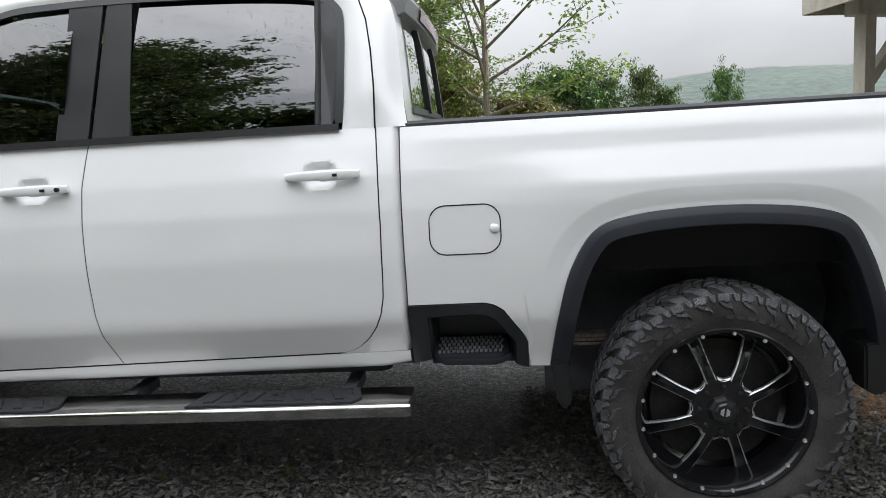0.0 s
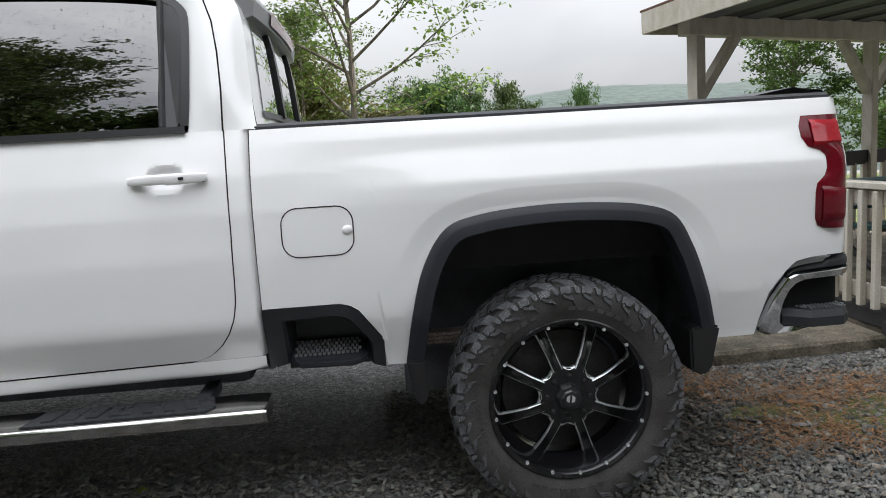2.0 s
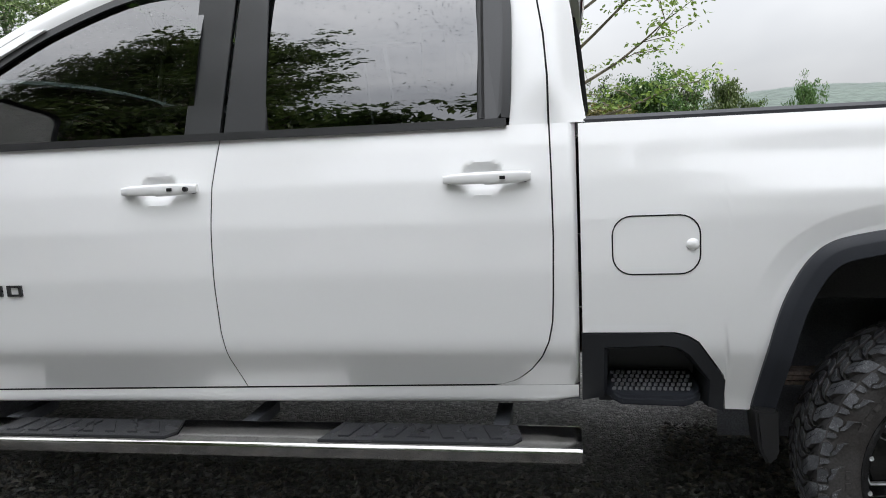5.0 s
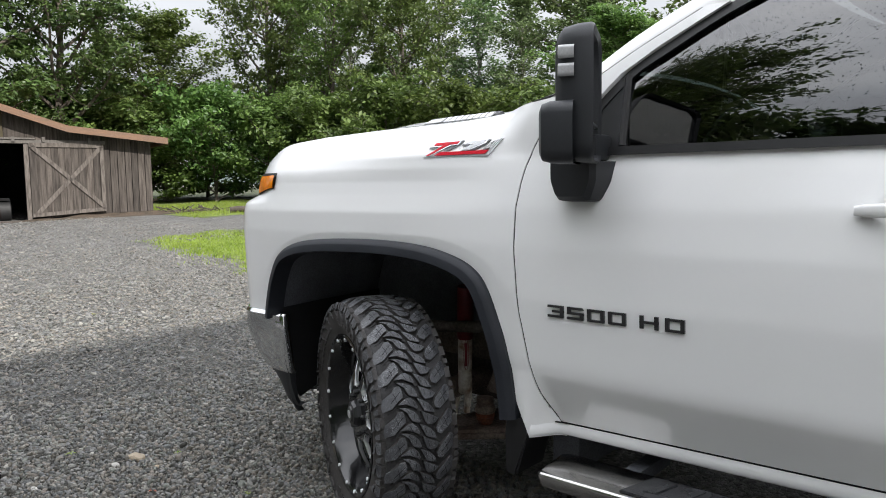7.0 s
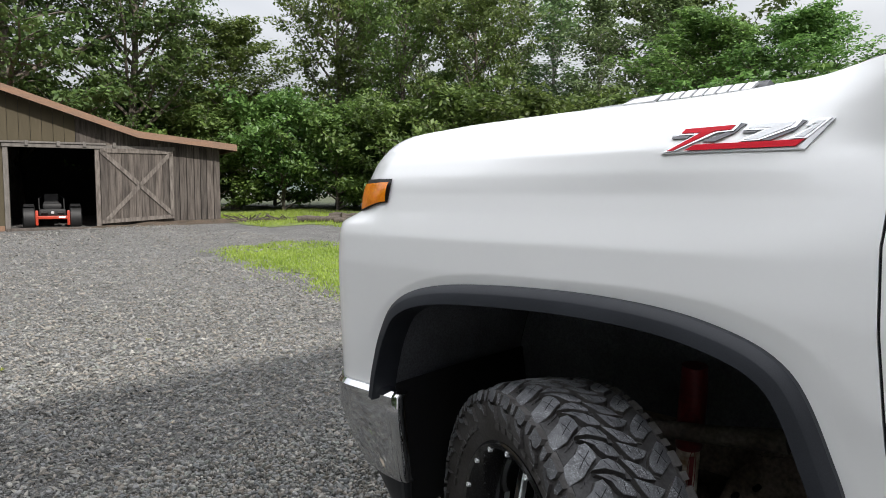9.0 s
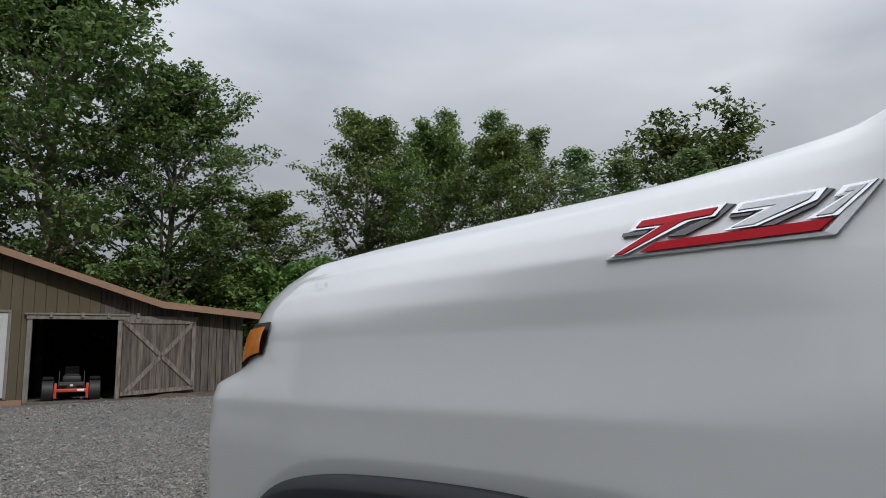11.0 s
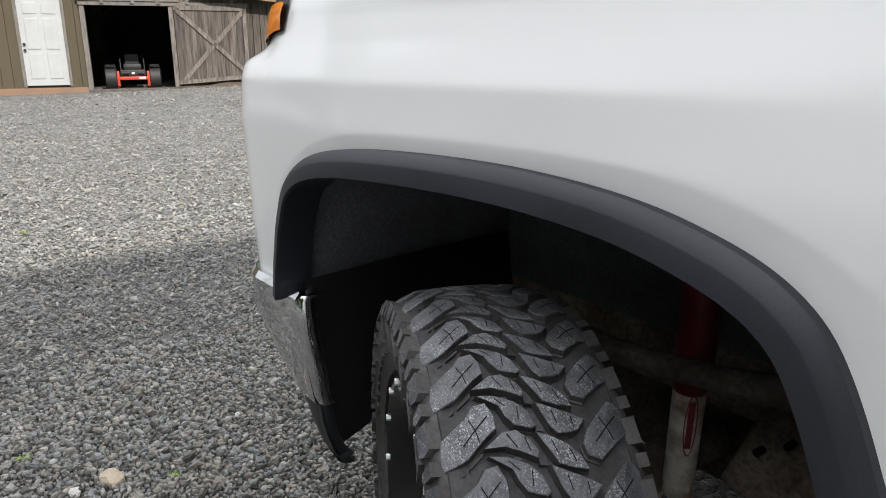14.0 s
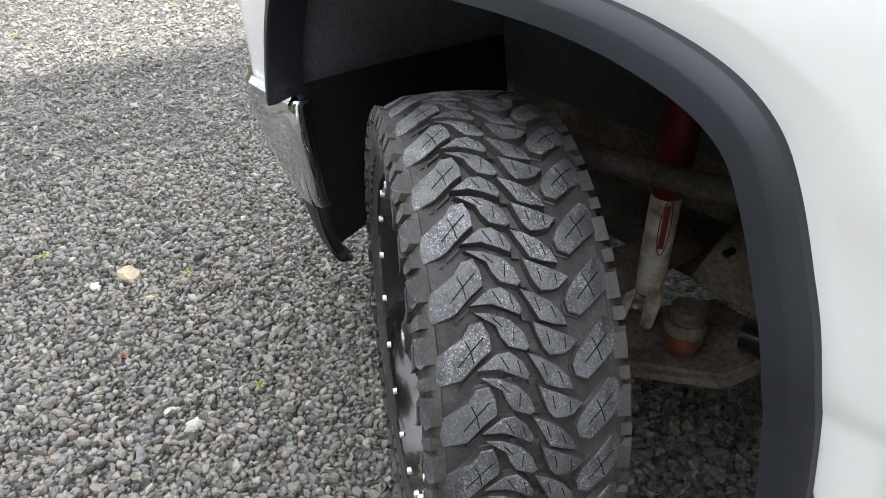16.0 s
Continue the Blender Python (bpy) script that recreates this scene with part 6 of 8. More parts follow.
def hood_badge():
    bm = bmesh.new()
    def hp(u, v):
        x = lerp(-4.24, -3.80, u)
        return (x + 0.02, 0.36 + 0.050 * v, hood_z(x, 0.36) - 0.004 + 0.032 * v * min(1, u / 0.12) * min(1, (1 - u) / 0.06))
    add_grid(bm, [[hp(u, v) for v in (0, 0.5, 1)] for u in np.r_[0.0, 0.06, np.linspace(0.12, 0.94, 8), 0.97, 1]])
    bmesh.ops.solidify(bm, geom=bm.faces[:], thickness=0.012)
    b = part("hood_vent_badge", bm, PILLAR, truck, "dark hood vent plate with pale lettering bars")
    for k in range(8):
        u0 = 0.36 + k * 0.068
        bm = bmesh.new()
        p = [hp(u0, 0.25), hp(u0 + 0.052, 0.25), hp(u0 + 0.060, 0.86), hp(u0 + 0.008, 0.86)]
        add_poly(bm, [(x, y - 0.014, z + 0.002) for x, y, z in p], (0, 0.006, -0.003))
        part("lettering_bar", bm, BADGEW, b, smooth=False)
    bm = bmesh.new()
    p = [hp(0.12, 0.30), hp(0.33, 0.30), hp(0.345, 0.82), hp(0.18, 0.70)]
    add_poly(bm, [(x, y - 0.014, z + 0.002) for x, y, z in p], (0, 0.006, -0.003))
    part("lettering_bar", bm, BADGEW, b, smooth=False)


hood_badge()


def interior():
    for x, y in ((-2.55, 0.55), (-2.55, 1.52), (-1.62, 0.55), (-1.62, 1.04), (-1.62, 1.52)):
        bm = bmesh.new()
        add_box(bm, x - 0.08, x + 0.10, y - 0.25, y + 0.25, 1.00, 1.62, 0.05, None)
        add_box(bm, x - 0.55, x + 0.06, y - 0.25, y + 0.25, 0.90, 1.08, 0.05)
        s = part("seat", bm, SEAT, truck, "dark cloth seat")
        bm = bmesh.new()
        add_box(bm, x + 0.0, x + 0.10, y - 0.13, y + 0.13, 1.65, 1.84, 0.04)
        part("headrest", bm, SEAT, s, "dark headrest")
    bm = bmesh.new()
    add_box(bm, -3.45, -3.10, 0.15, 2 * MID - 0.15, 1.0, 1.50, 0.05)
    part("dashboard", bm, SEAT, truck, "dark dashboard")
    bm = bmesh.new()
    d = [(-3.02 + 0.05 * math.cos(a), 0.55 + 0.19 * math.sin(a), 1.45 + 0.17 * math.cos(a)) for a in np.linspace(0, 2 * math.pi, 25)]
    add_tube(bm, d, 0.016, 8, caps=False)
    part("steering_wheel", bm, SEAT, truck, "dark steering wheel")


interior()

# ---- outdoor materials ----


def stone_ground(name, dark, light, warm, scale=34.0):
    """Loose gravel past the built stones: cells of varied grey with relief."""
    m = bpy.data.materials.new(name)
    m.use_nodes = True
    n, l = m.node_tree.nodes, m.node_tree.links
    b = n["Principled BSDF"]
    tc = n.new("ShaderNodeTexCoord")
    nz = n.new("ShaderNodeTexNoise"); nz.inputs["Scale"].default_value = 14.0; nz.inputs["Detail"].default_value = 3
    wob = n.new("ShaderNodeMix"); wob.data_type = "VECTOR"; wob.inputs[0].default_value = 0.035
    l.new(tc.outputs["Object"], nz.inputs["Vector"]); l.new(tc.outputs["Object"], wob.inputs[4]); l.new(nz.outputs["Color"], wob.inputs[5])
    v1 = n.new("ShaderNodeTexVoronoi"); v1.inputs["Scale"].default_value = scale
    v2 = n.new("ShaderNodeTexVoronoi"); v2.feature = "DISTANCE_TO_EDGE"; v2.inputs["Scale"].default_value = scale
    for v in (v1, v2):
        l.new(wob.outputs[1], v.inputs["Vector"])
    sep = n.new("ShaderNodeSeparateColor"); l.new(v1.outputs["Color"], sep.inputs["Color"])
    r = n.new("ShaderNodeValToRGB")
    e = r.color_ramp.elements
    e[0].position, e[0].color = 0.0, (*dark, 1)
    e[1].position, e[1].color = 1.0, (*light, 1)
    k = e.new(0.93); k.color = (*[lerp(a, c, 0.7) for a, c in zip(dark, light)], 1)
    k = e.new(0.55); k.color = (*warm, 1)
    l.new(sep.outputs["Red"], r.inputs["Fac"])
    big = n.new("ShaderNodeTexNoise"); big.inputs["Scale"].default_value = 1.6; big.inputs["Detail"].default_value = 9; big.inputs["Roughness"].default_value = 0.68
    l.new(tc.outputs["Object"], big.inputs["Vector"])
    mr = n.new("ShaderNodeMapRange"); mr.inputs["From Min"].default_value = 0.3; mr.inputs["From Max"].default_value = 0.7
    mr.inputs["To Min"].default_value = 0.72; mr.inputs["To Max"].default_value = 1.36
    l.new(big.outputs["Fac"], mr.inputs["Value"])
    sc = n.new("ShaderNodeVectorMath"); sc.operation = "SCALE"
    l.new(r.outputs["Color"], sc.inputs[0]); l.new(mr.outputs["Result"], sc.inputs["Scale"])
    l.new(sc.outputs["Vector"], b.inputs["Base Color"])
    cl = n.new("ShaderNodeMapRange"); cl.inputs["From Max"].default_value = 0.22
    l.new(v2.outputs["Distance"], cl.inputs["Value"])
    ad = n.new("ShaderNodeMath"); ad.operation = "MULTIPLY_ADD"; ad.inputs[1].default_value = 0.6
    l.new(sep.outputs["Green"], ad.inputs[0]); l.new(cl.outputs["Result"], ad.inputs[2])
    bp = n.new("ShaderNodeBump"); bp.inputs["Strength"].default_value = 1.0; bp.inputs["Distance"].default_value = 0.016
    l.new(ad.outputs["Value"], bp.inputs["Height"]); l.new(bp.outputs["Normal"], b.inputs["Normal"])
    b.inputs["Roughness"].default_value = 0.85
    return m


def leaf_mat(name, c0, c1, thin=0.35):
    m = bpy.data.materials.new(name)
    m.use_nodes = True
    n, l = m.node_tree.nodes, m.node_tree.links
    n.clear()
    out, di, tr, gl, mx, mg = (n.new("ShaderNode" + k) for k in ("OutputMaterial", "BsdfDiffuse", "BsdfTranslucent", "BsdfGlossy", "MixShader", "MixShader"))
    geo = n.new("ShaderNodeNewGeometry")
    oi = n.new("ShaderNodeObjectInfo")
    tc = n.new("ShaderNodeTexCoord")
    nz = n.new("ShaderNodeTexNoise"); nz.inputs["Scale"].default_value = 0.7; nz.inputs["Detail"].default_value = 3
    l.new(tc.outputs["Object"], nz.inputs["Vector"])
    ma = n.new("ShaderNodeMath"); ma.operation = "MULTIPLY_ADD"; ma.inputs[1].default_value = 0.55
    l.new(geo.outputs["Random Per Island"], ma.inputs[0])
    mb = n.new("ShaderNodeMath"); mb.operation = "MULTIPLY_ADD"; mb.inputs[1].default_value = 0.9; mb.inputs[2].default_value = -0.25
    l.new(nz.outputs["Fac"], mb.inputs[0]); l.new(mb.outputs["Value"], ma.inputs[2])
    r = n.new("ShaderNodeValToRGB")
    r.color_ramp.elements[0].position, r.color_ramp.elements[0].color = 0.1, (*c0, 1)
    r.color_ramp.elements[1].position, r.color_ramp.elements[1].color = 0.9, (*c1, 1)
    l.new(ma.outputs["Value"], r.inputs["Fac"])
    hs = n.new("ShaderNodeHueSaturation")
    h1 = n.new("ShaderNodeMapRange"); h1.inputs["To Min"].default_value = 0.47; h1.inputs["To Max"].default_value = 0.52
    h2 = n.new("ShaderNodeMapRange"); h2.inputs["To Min"].default_value = 0.75; h2.inputs["To Max"].default_value = 1.25
    l.new(oi.outputs["Random"], h1.inputs["Value"]); l.new(oi.outputs["Random"], h2.inputs["Value"])
    l.new(h1.outputs["Result"], hs.inputs["Hue"]); l.new(h2.outputs["Result"], hs.inputs["Value"])
    l.new(r.outputs["Color"], hs.inputs["Color"])
    l.new(hs.outputs["Color"], di.inputs["Color"]); l.new(hs.outputs["Color"], tr.inputs["Color"])
    gl.inputs["Roughness"].default_value = 0.45
    gl.inputs["Color"].default_value = (0.5, 0.5, 0.5, 1)
    mx.inputs["Fac"].default_value = thin
    mg.inputs["Fac"].default_value = 0.05
    l.new(di.outputs["BSDF"], mx.inputs[1]); l.new(tr.outputs["BSDF"], mx.inputs[2])
    l.new(mx.outputs["Shader"], mg.inputs[1]); l.new(gl.outputs["BSDF"], mg.inputs[2])
    l.new(mg.outputs["Shader"], out.inputs["Surface"])
    return m


GRAVEL = stone_ground("gravel", (0.072, 0.071, 0.068), (0.325, 0.316, 0.302), (0.168, 0.163, 0.155), 64.0)
STONE = mat("gravel_stone", (0.210, 0.207, 0.198), 0.80, var=0.12, scale=40, fine=260, bump=0.3, bump_d=0.002, isl=0.1, spec=0.35)


def stone_tints(m):
    """Gives each loose stone its own grey, from cool to brown."""
    n, l = m.node_tree.nodes, m.node_tree.links
    b = n["Principled BSDF"]
    src = b.inputs["Base Color"].links[0].from_socket
    r, geo, mx = n.new("ShaderNodeValToRGB"), n.new("ShaderNodeNewGeometry"), n.new("ShaderNodeMix")
    r.color_ramp.interpolation = "CONSTANT"
    r.color_ramp.elements[0].color = (0.40, 0.39, 0.36, 1)
    for k, c in enumerate(((0.66, 0.66, 0.64), (1.0, 0.93, 0.83), (0.60, 0.62, 0.61), (0.90, 0.91, 0.90), (1.18, 1.11, 1.01), (0.74, 0.77, 0.80), (1.05, 0.95, 0.86), (0.80, 0.74, 0.67), (0.88, 0.93, 0.86), (1.0, 1.0, 0.97), (0.55, 0.54, 0.51), (1.32, 1.29, 1.20), (0.85, 0.85, 0.87), (1.75, 1.70, 1.60))):
        e = r.color_ramp.elements.new(0.07 + k * 0.0675 + (0.03 if k == 13 else 0))
        e.color = (*c, 1)
    r.color_ramp.elements[-1].position = 0.975
    mx.data_type, mx.blend_type = "RGBA", "MULTIPLY"
    mx.inputs[0].default_value = 1.0
    l.new(geo.outputs["Random Per Island"], r.inputs["Fac"])
    l.new(src, mx.inputs[6]); l.new(r.outputs["Color"], mx.inputs[7]); l.new(mx.outputs[2], b.inputs["Base Color"])


stone_tints(STONE)
PALE = mat("pale_stone", (0.33, 0.32, 0.295), 0.8, var=0.1, scale=30, fine=200, bump=0.3, bump_d=0.002, isl=0.25)
TAN = mat("tan_stone", (0.29, 0.24, 0.175), 0.8, var=0.1, scale=30, fine=200, bump=0.3, bump_d=0.002, isl=0.25)
CORAL = mat("coral_leaf", (0.55, 0.22, 0.15), 0.7, var=0.1, scale=30, fine=200, bump=0.2, bump_d=0.001)
GRASSG = mat("lawn", (0.15, 0.205, 0.04), 0.9, var=0.2, scale=3, fine=60, bump=0.8, bump_d=0.03, col2=(0.10, 0.115, 0.04))
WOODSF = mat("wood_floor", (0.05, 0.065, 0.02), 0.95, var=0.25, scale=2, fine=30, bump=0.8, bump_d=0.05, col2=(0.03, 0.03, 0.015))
BLADE = leaf_mat("grass_blade", (0.13, 0.20, 0.025), (0.34, 0.43, 0.07), 0.4)
LEAF_A = leaf_mat("maple_leaf", (0.040, 0.074, 0.022), (0.140, 0.205, 0.058), 0.42)
LEAF_B = leaf_mat("aspen_leaf", (0.070, 0.112, 0.045), (0.205, 0.275, 0.11), 0.38)
LEAF_C = leaf_mat("underwood_leaf", (0.050, 0.102, 0.026), (0.180, 0.285, 0.070), 0.45)
LEAF_S = leaf_mat("bank_shrub_leaf", (0.022, 0.048, 0.012), (0.085, 0.14, 0.035), 0.3)
LEAF_D = leaf_mat("sparse_leaf", (0.061, 0.102, 0.02), (0.194, 0.245, 0.061), 0.4)
LEAF_R = leaf_mat("rusty_shrub_leaf", (0.07, 0.085, 0.02), (0.20, 0.17, 0.06), 0.35)
BARK = mat("bark", (0.16, 0.135, 0.11), 0.9, var=0.2, scale=6, fine=40, bump=0.9, bump_d=0.02, col2=(0.07, 0.06, 0.05), stretch=(1, 1, 0.3))
BARKD = mat("dead_bark", (0.072, 0.058, 0.045), 0.9, var=0.2, scale=8, fine=50, bump=0.9, bump_d=0.012, col2=(0.05, 0.040, 0.032), stretch=(1, 1, 0.5))
SOIL = mat("brown_soil", (0.085, 0.060, 0.040), 0.95, var=0.25, scale=4, fine=50, bump=0.9, bump_d=0.02, col2=(0.045, 0.034, 0.022))
BARKP = mat("pale_bark", (0.42, 0.40, 0.36), 0.85, var=0.2, scale=5, fine=40, bump=0.6, bump_d=0.01, col2=(0.18, 0.16, 0.14), stretch=(1, 1, 0.6))
BOARD = mat("weathered_boards", (0.108, 0.092, 0.080), 0.9, var=0.16, scale=4.0, fine=60, bump=0.7, bump_d=0.004, col2=(0.040, 0.032, 0.027), stretch=(6, 6, 0.45), rnd=0.38)
OLIVE = mat("olive_siding", (0.060, 0.049, 0.028), 0.85, var=0.09, scale=2.2, fine=70, bump=0.5, bump_d=0.003, col2=(0.063, 0.050, 0.028), stretch=(4, 4, 0.6), rnd=0.06)
FASCIA = mat("weathered_fascia", (0.165, 0.106, 0.074), 0.85, var=0.16, scale=3, fine=60, bump=0.5, bump_d=0.003, col2=(0.20, 0.115, 0.07), stretch=(0.6, 0.6, 4))
GREYW = mat("grey_timber", (0.145, 0.132, 0.12), 0.85, var=0.15, scale=5, fine=80, bump=0.5, bump_d=0.003, stretch=(3, 3, 0.7))
BRACEW = mat("weathered_brace", (0.155, 0.136, 0.12), 0.88, var=0.15, scale=6, fine=80, bump=0.5, bump_d=0.003, col2=(0.07, 0.058, 0.05), stretch=(3, 3, 0.7))
ROOFM = mat("brown_roof_metal", (0.17, 0.09, 0.06), 0.7, metal=0.2, var=0.2, scale=3, fine=50, bump=0.3, bump_d=0.003)
DOORW = mat("white_door_paint", (0.33, 0.34, 0.34), 0.5, var=0.04, scale=3, fine=100, bump=0.1, bump_d=0.001)
CREAM = mat("cream_paint", (0.55, 0.515, 0.45), 0.7, var=0.10, scale=5, fine=90, bump=0.35, bump_d=0.002, col2=(0.44, 0.395, 0.32), stretch=(2, 2, 0.8))
PEEL = mat("peeling_cream_paint", (0.60, 0.57, 0.50), 0.75, var=0.16, scale=9, fine=110, bump=0.8, bump_d=0.004, col2=(0.27, 0.20, 0.14), stretch=(2.2, 2.2, 0.6))
# dark timber of the pavilion; in the barn its colour holds the interior shade
DARKW = mat("dark_timber_and_shade", (0.036, 0.035, 0.036), 0.85, var=0.15, scale=6, fine=90, bump=0.4, bump_d=0.003)
STRIPE = mat("grey_underside_board", (0.12, 0.127, 0.135), 0.8, var=0.12, scale=6, fine=90, bump=0.3, bump_d=0.002)
CONC = mat("mossy_concrete", (0.165, 0.138, 0.104), 0.9, var=0.30, scale=5.5, fine=70, bump=0.8, bump_d=0.008, col2=(0.048, 0.042, 0.027))
ORANGE = mat("orange_enamel", (0.42, 0.045, 0.02), 0.35, var=0.08, scale=10, fine=100, bump=0.1, bump_d=0.001, coat=0.4)
MBLACK = mat("machine_black", (0.013, 0.013, 0.014), 0.62, var=0.1, scale=10, fine=100, bump=0.2, bump_d=0.001)
TEAL = mat("teal_paint", (0.03, 0.085, 0.085), 0.6, var=0.1, scale=6, fine=80, bump=0.2, bump_d=0.001)
# greyed, bluish green: the ridge's distance haze is mixed into its colour
HILLM = mat("hazy_wooded_hillside", (0.066, 0.088, 0.076), 0.95, var=0.10, scale=0.02, fine=0.10, bump=0.35, bump_d=6.0, col2=(0.055, 0.074, 0.066))
HOUSEM = mat("house_siding", (0.62, 0.61, 0.58), 0.8, var=0.08, scale=2, fine=40, bump=0.3, bump_d=0.003)
NEEDLE = mat("brown_needles", (0.25, 0.13, 0.055), 0.9, var=0.15, scale=20, fine=90, bump=0.3, bump_d=0.002, isl=0.4)
MOSS = mat("moss", (0.085, 0.10, 0.025), 0.95, var=0.2, scale=14, fine=120, bump=0.8, bump_d=0.008, col2=(0.05, 0.06, 0.018))

rng = np.random.default_rng(7)


def mesh_np(name, V, F, material, smooth=False):
    """A mesh from arrays of points and of equal-sided faces."""
    V, F = np.asarray(V, np.float32), np.asarray(F, np.int32)
    me = bpy.data.meshes.new(name)
    k = F.shape[1]
    me.vertices.add(len(V)); me.vertices.foreach_set("co", V.ravel())
    me.loops.add(F.size); me.loops.foreach_set("vertex_index", F.ravel())
    me.polygons.add(len(F)); me.polygons.foreach_set("loop_start", np.arange(0, F.size, k, dtype=np.int32))
    me.update(calc_edges=True)
    me.validate()
    me.polygons.foreach_set("use_smooth", np.full(len(me.polygons), smooth))
    me.materials.append(material)
    return me


# ---- ground: one sheet to the horizon, rising gently to the barn and falling away to the valley ----
def ground_z(x, y):
    x, y = np.asarray(x, float), np.asarray(y, float)
    a = np.interp(x, [-60, -23, -8.0, -1.0, 0.5], [0.60, 0.46, 0.205, 0.030, 0.0])
    b = 0.030 * np.clip(y - 3.0, -4, 10) * smoothstep(-8.0, -19.0, x)
    valley = -0.10 * np.maximum(0, y - 16) * smoothstep(-14, 2, x)
    return a + b + np.maximum(valley, -34) + 0.012 * np.sin(1.3 * x + 0.7 * y) * smoothstep(6, 14, np.hypot(x + 2, y))


gx = np.unique(np.r_[np.linspace(-40, 14, 110), -np.geomspace(40, 1500, 18), np.geomspace(14, 1500, 20)])
gy = np.unique(np.r_[np.linspace(-14, 40, 110), -np.geomspace(14, 1500, 16), np.geomspace(40, 1500, 20)])
GX, GY = np.meshgrid(gx, gy)
bm = bmesh.new()
add_grid(bm, np.stack([GX, GY, ground_z(GX, GY)], -1))
solid("ground", bm, GRAVEL, "grey crushed-stone gravel yard", "ground", kind="structure")


def lawn(name, x0, x1, y0, y1, step, inside, material, label, lift=0.008):
    xs, ys = np.arange(x0, x1, step), np.arange(y0, y1, step)
    idx, V, F = {}, [], []

    def vid(i, j):
        if (i, j) not in idx:
            x, y = xs[0] + i * step, ys[0] + j * step
            x2 = x + 0.45 * step * noise.noise((x * 1.7, y * 1.7, 3.0))
            y2 = y + 0.45 * step * noise.noise((x * 1.7, y * 1.7, 9.0))
            idx[i, j] = len(V)
            V.append((x2, y2, float(ground_z(x2, y2)) + lift + 0.005 * noise.noise((x, y, 1.0))))
        return idx[i, j]
    for i in range(len(xs)):
        for j in range(len(ys)):
            x, y = xs[i] + step / 2, ys[j] + step / 2
            if inside(x + 0.35 * noise.noise((x * 0.9, y * 0.9, 5.0)), y + 0.35 * noise.noise((x * 0.9, y * 0.9, 7.0))):
                F.append((vid(i, j), vid(i + 1, j), vid(i + 1, j + 1), vid(i, j + 1)))
    return tagged(new(name, mesh_np(name, V, F, material, True)), label, "lawn", kind="structure")


def in_island(x, y):
    return -15.6 < x < -5.5 and y > 3.72 + 0.20 * max(0, -9.9 - x) and y < 7.6 - 0.10 * max(0, -9 - x)


def in_far(x, y):
    if x > 3.2:
        return y > 6.2
    return y > 9.4 + 0.0 * x if x > -19.5 else y > 8.2 + 0.22 * (-19.5 - x)


lawn("lawn", -16.5, -5.0, 3.2, 8.0, 0.09, lambda x, y: in_island(x, y - 0.30) and in_island(x, y + 0.25) and in_island(x - 0.5, y), GRASSG, "bright green grass patch beside the gravel")
lawn("lawn", -60, 40, 6, 46, 0.6, in_far, GRASSG, "mown grass towards the trees", 0.010)
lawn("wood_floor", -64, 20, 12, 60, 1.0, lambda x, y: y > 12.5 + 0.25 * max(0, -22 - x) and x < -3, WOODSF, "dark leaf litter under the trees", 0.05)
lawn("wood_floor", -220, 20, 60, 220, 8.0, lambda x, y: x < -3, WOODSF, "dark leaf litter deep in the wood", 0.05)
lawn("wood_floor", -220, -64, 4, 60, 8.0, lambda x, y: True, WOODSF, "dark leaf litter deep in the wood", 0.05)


def blades(name, n, spot, h, label):
    pts = np.array([spot() for _ in range(n)])
    a = rng.uniform(0, 2 * math.pi, n)
    hh = h * rng.uniform(0.5, 1.3, n)
    z = ground_z(pts[:, 0], pts[:, 1])
    w = 0.006 + 0.004 * rng.random(n)
    dx, dy = np.cos(a) * w, np.sin(a) * w
    lx, ly = rng.normal(0, 0.35, n) * hh, rng.normal(0, 0.35, n) * hh
    V = np.empty((n, 3, 3))
    V[:, 0] = np.stack([pts[:, 0] - dx, pts[:, 1] - dy, z], 1)
    V[:, 1] = np.stack([pts[:, 0] + dx, pts[:, 1] + dy, z], 1)
    V[:, 2] = np.stack([pts[:, 0] + lx, pts[:, 1] + ly, z + hh], 1)
    return tagged(new(name, mesh_np(name, V.reshape(-1, 3), np.arange(3 * n).reshape(-1, 3), BLADE)), label, "grass", kind="stuff")


def island_spot():
    while True:
        x, y = rng.uniform(-16, -5.2), rng.uniform(3.3, 7.6)
        if in_island(x + 0.5 * noise.noise((x * 1.3, y * 1.3, 1)), y + 0.5 * noise.noise((x * 1.3, y * 1.3, 4)) + 0.16 * rng.normal()):
            return x, y


blades("grass", 42000, island_spot, 0.050, "short bright green grass blades")


def far_spot():
    while True:
        x, y = rng.uniform(-26, -8), rng.uniform(8, 14)
        if in_far(x, y):
            return x, y


blades("grass", 26000, far_spot, 0.09, "longer grass at the wood's edge")


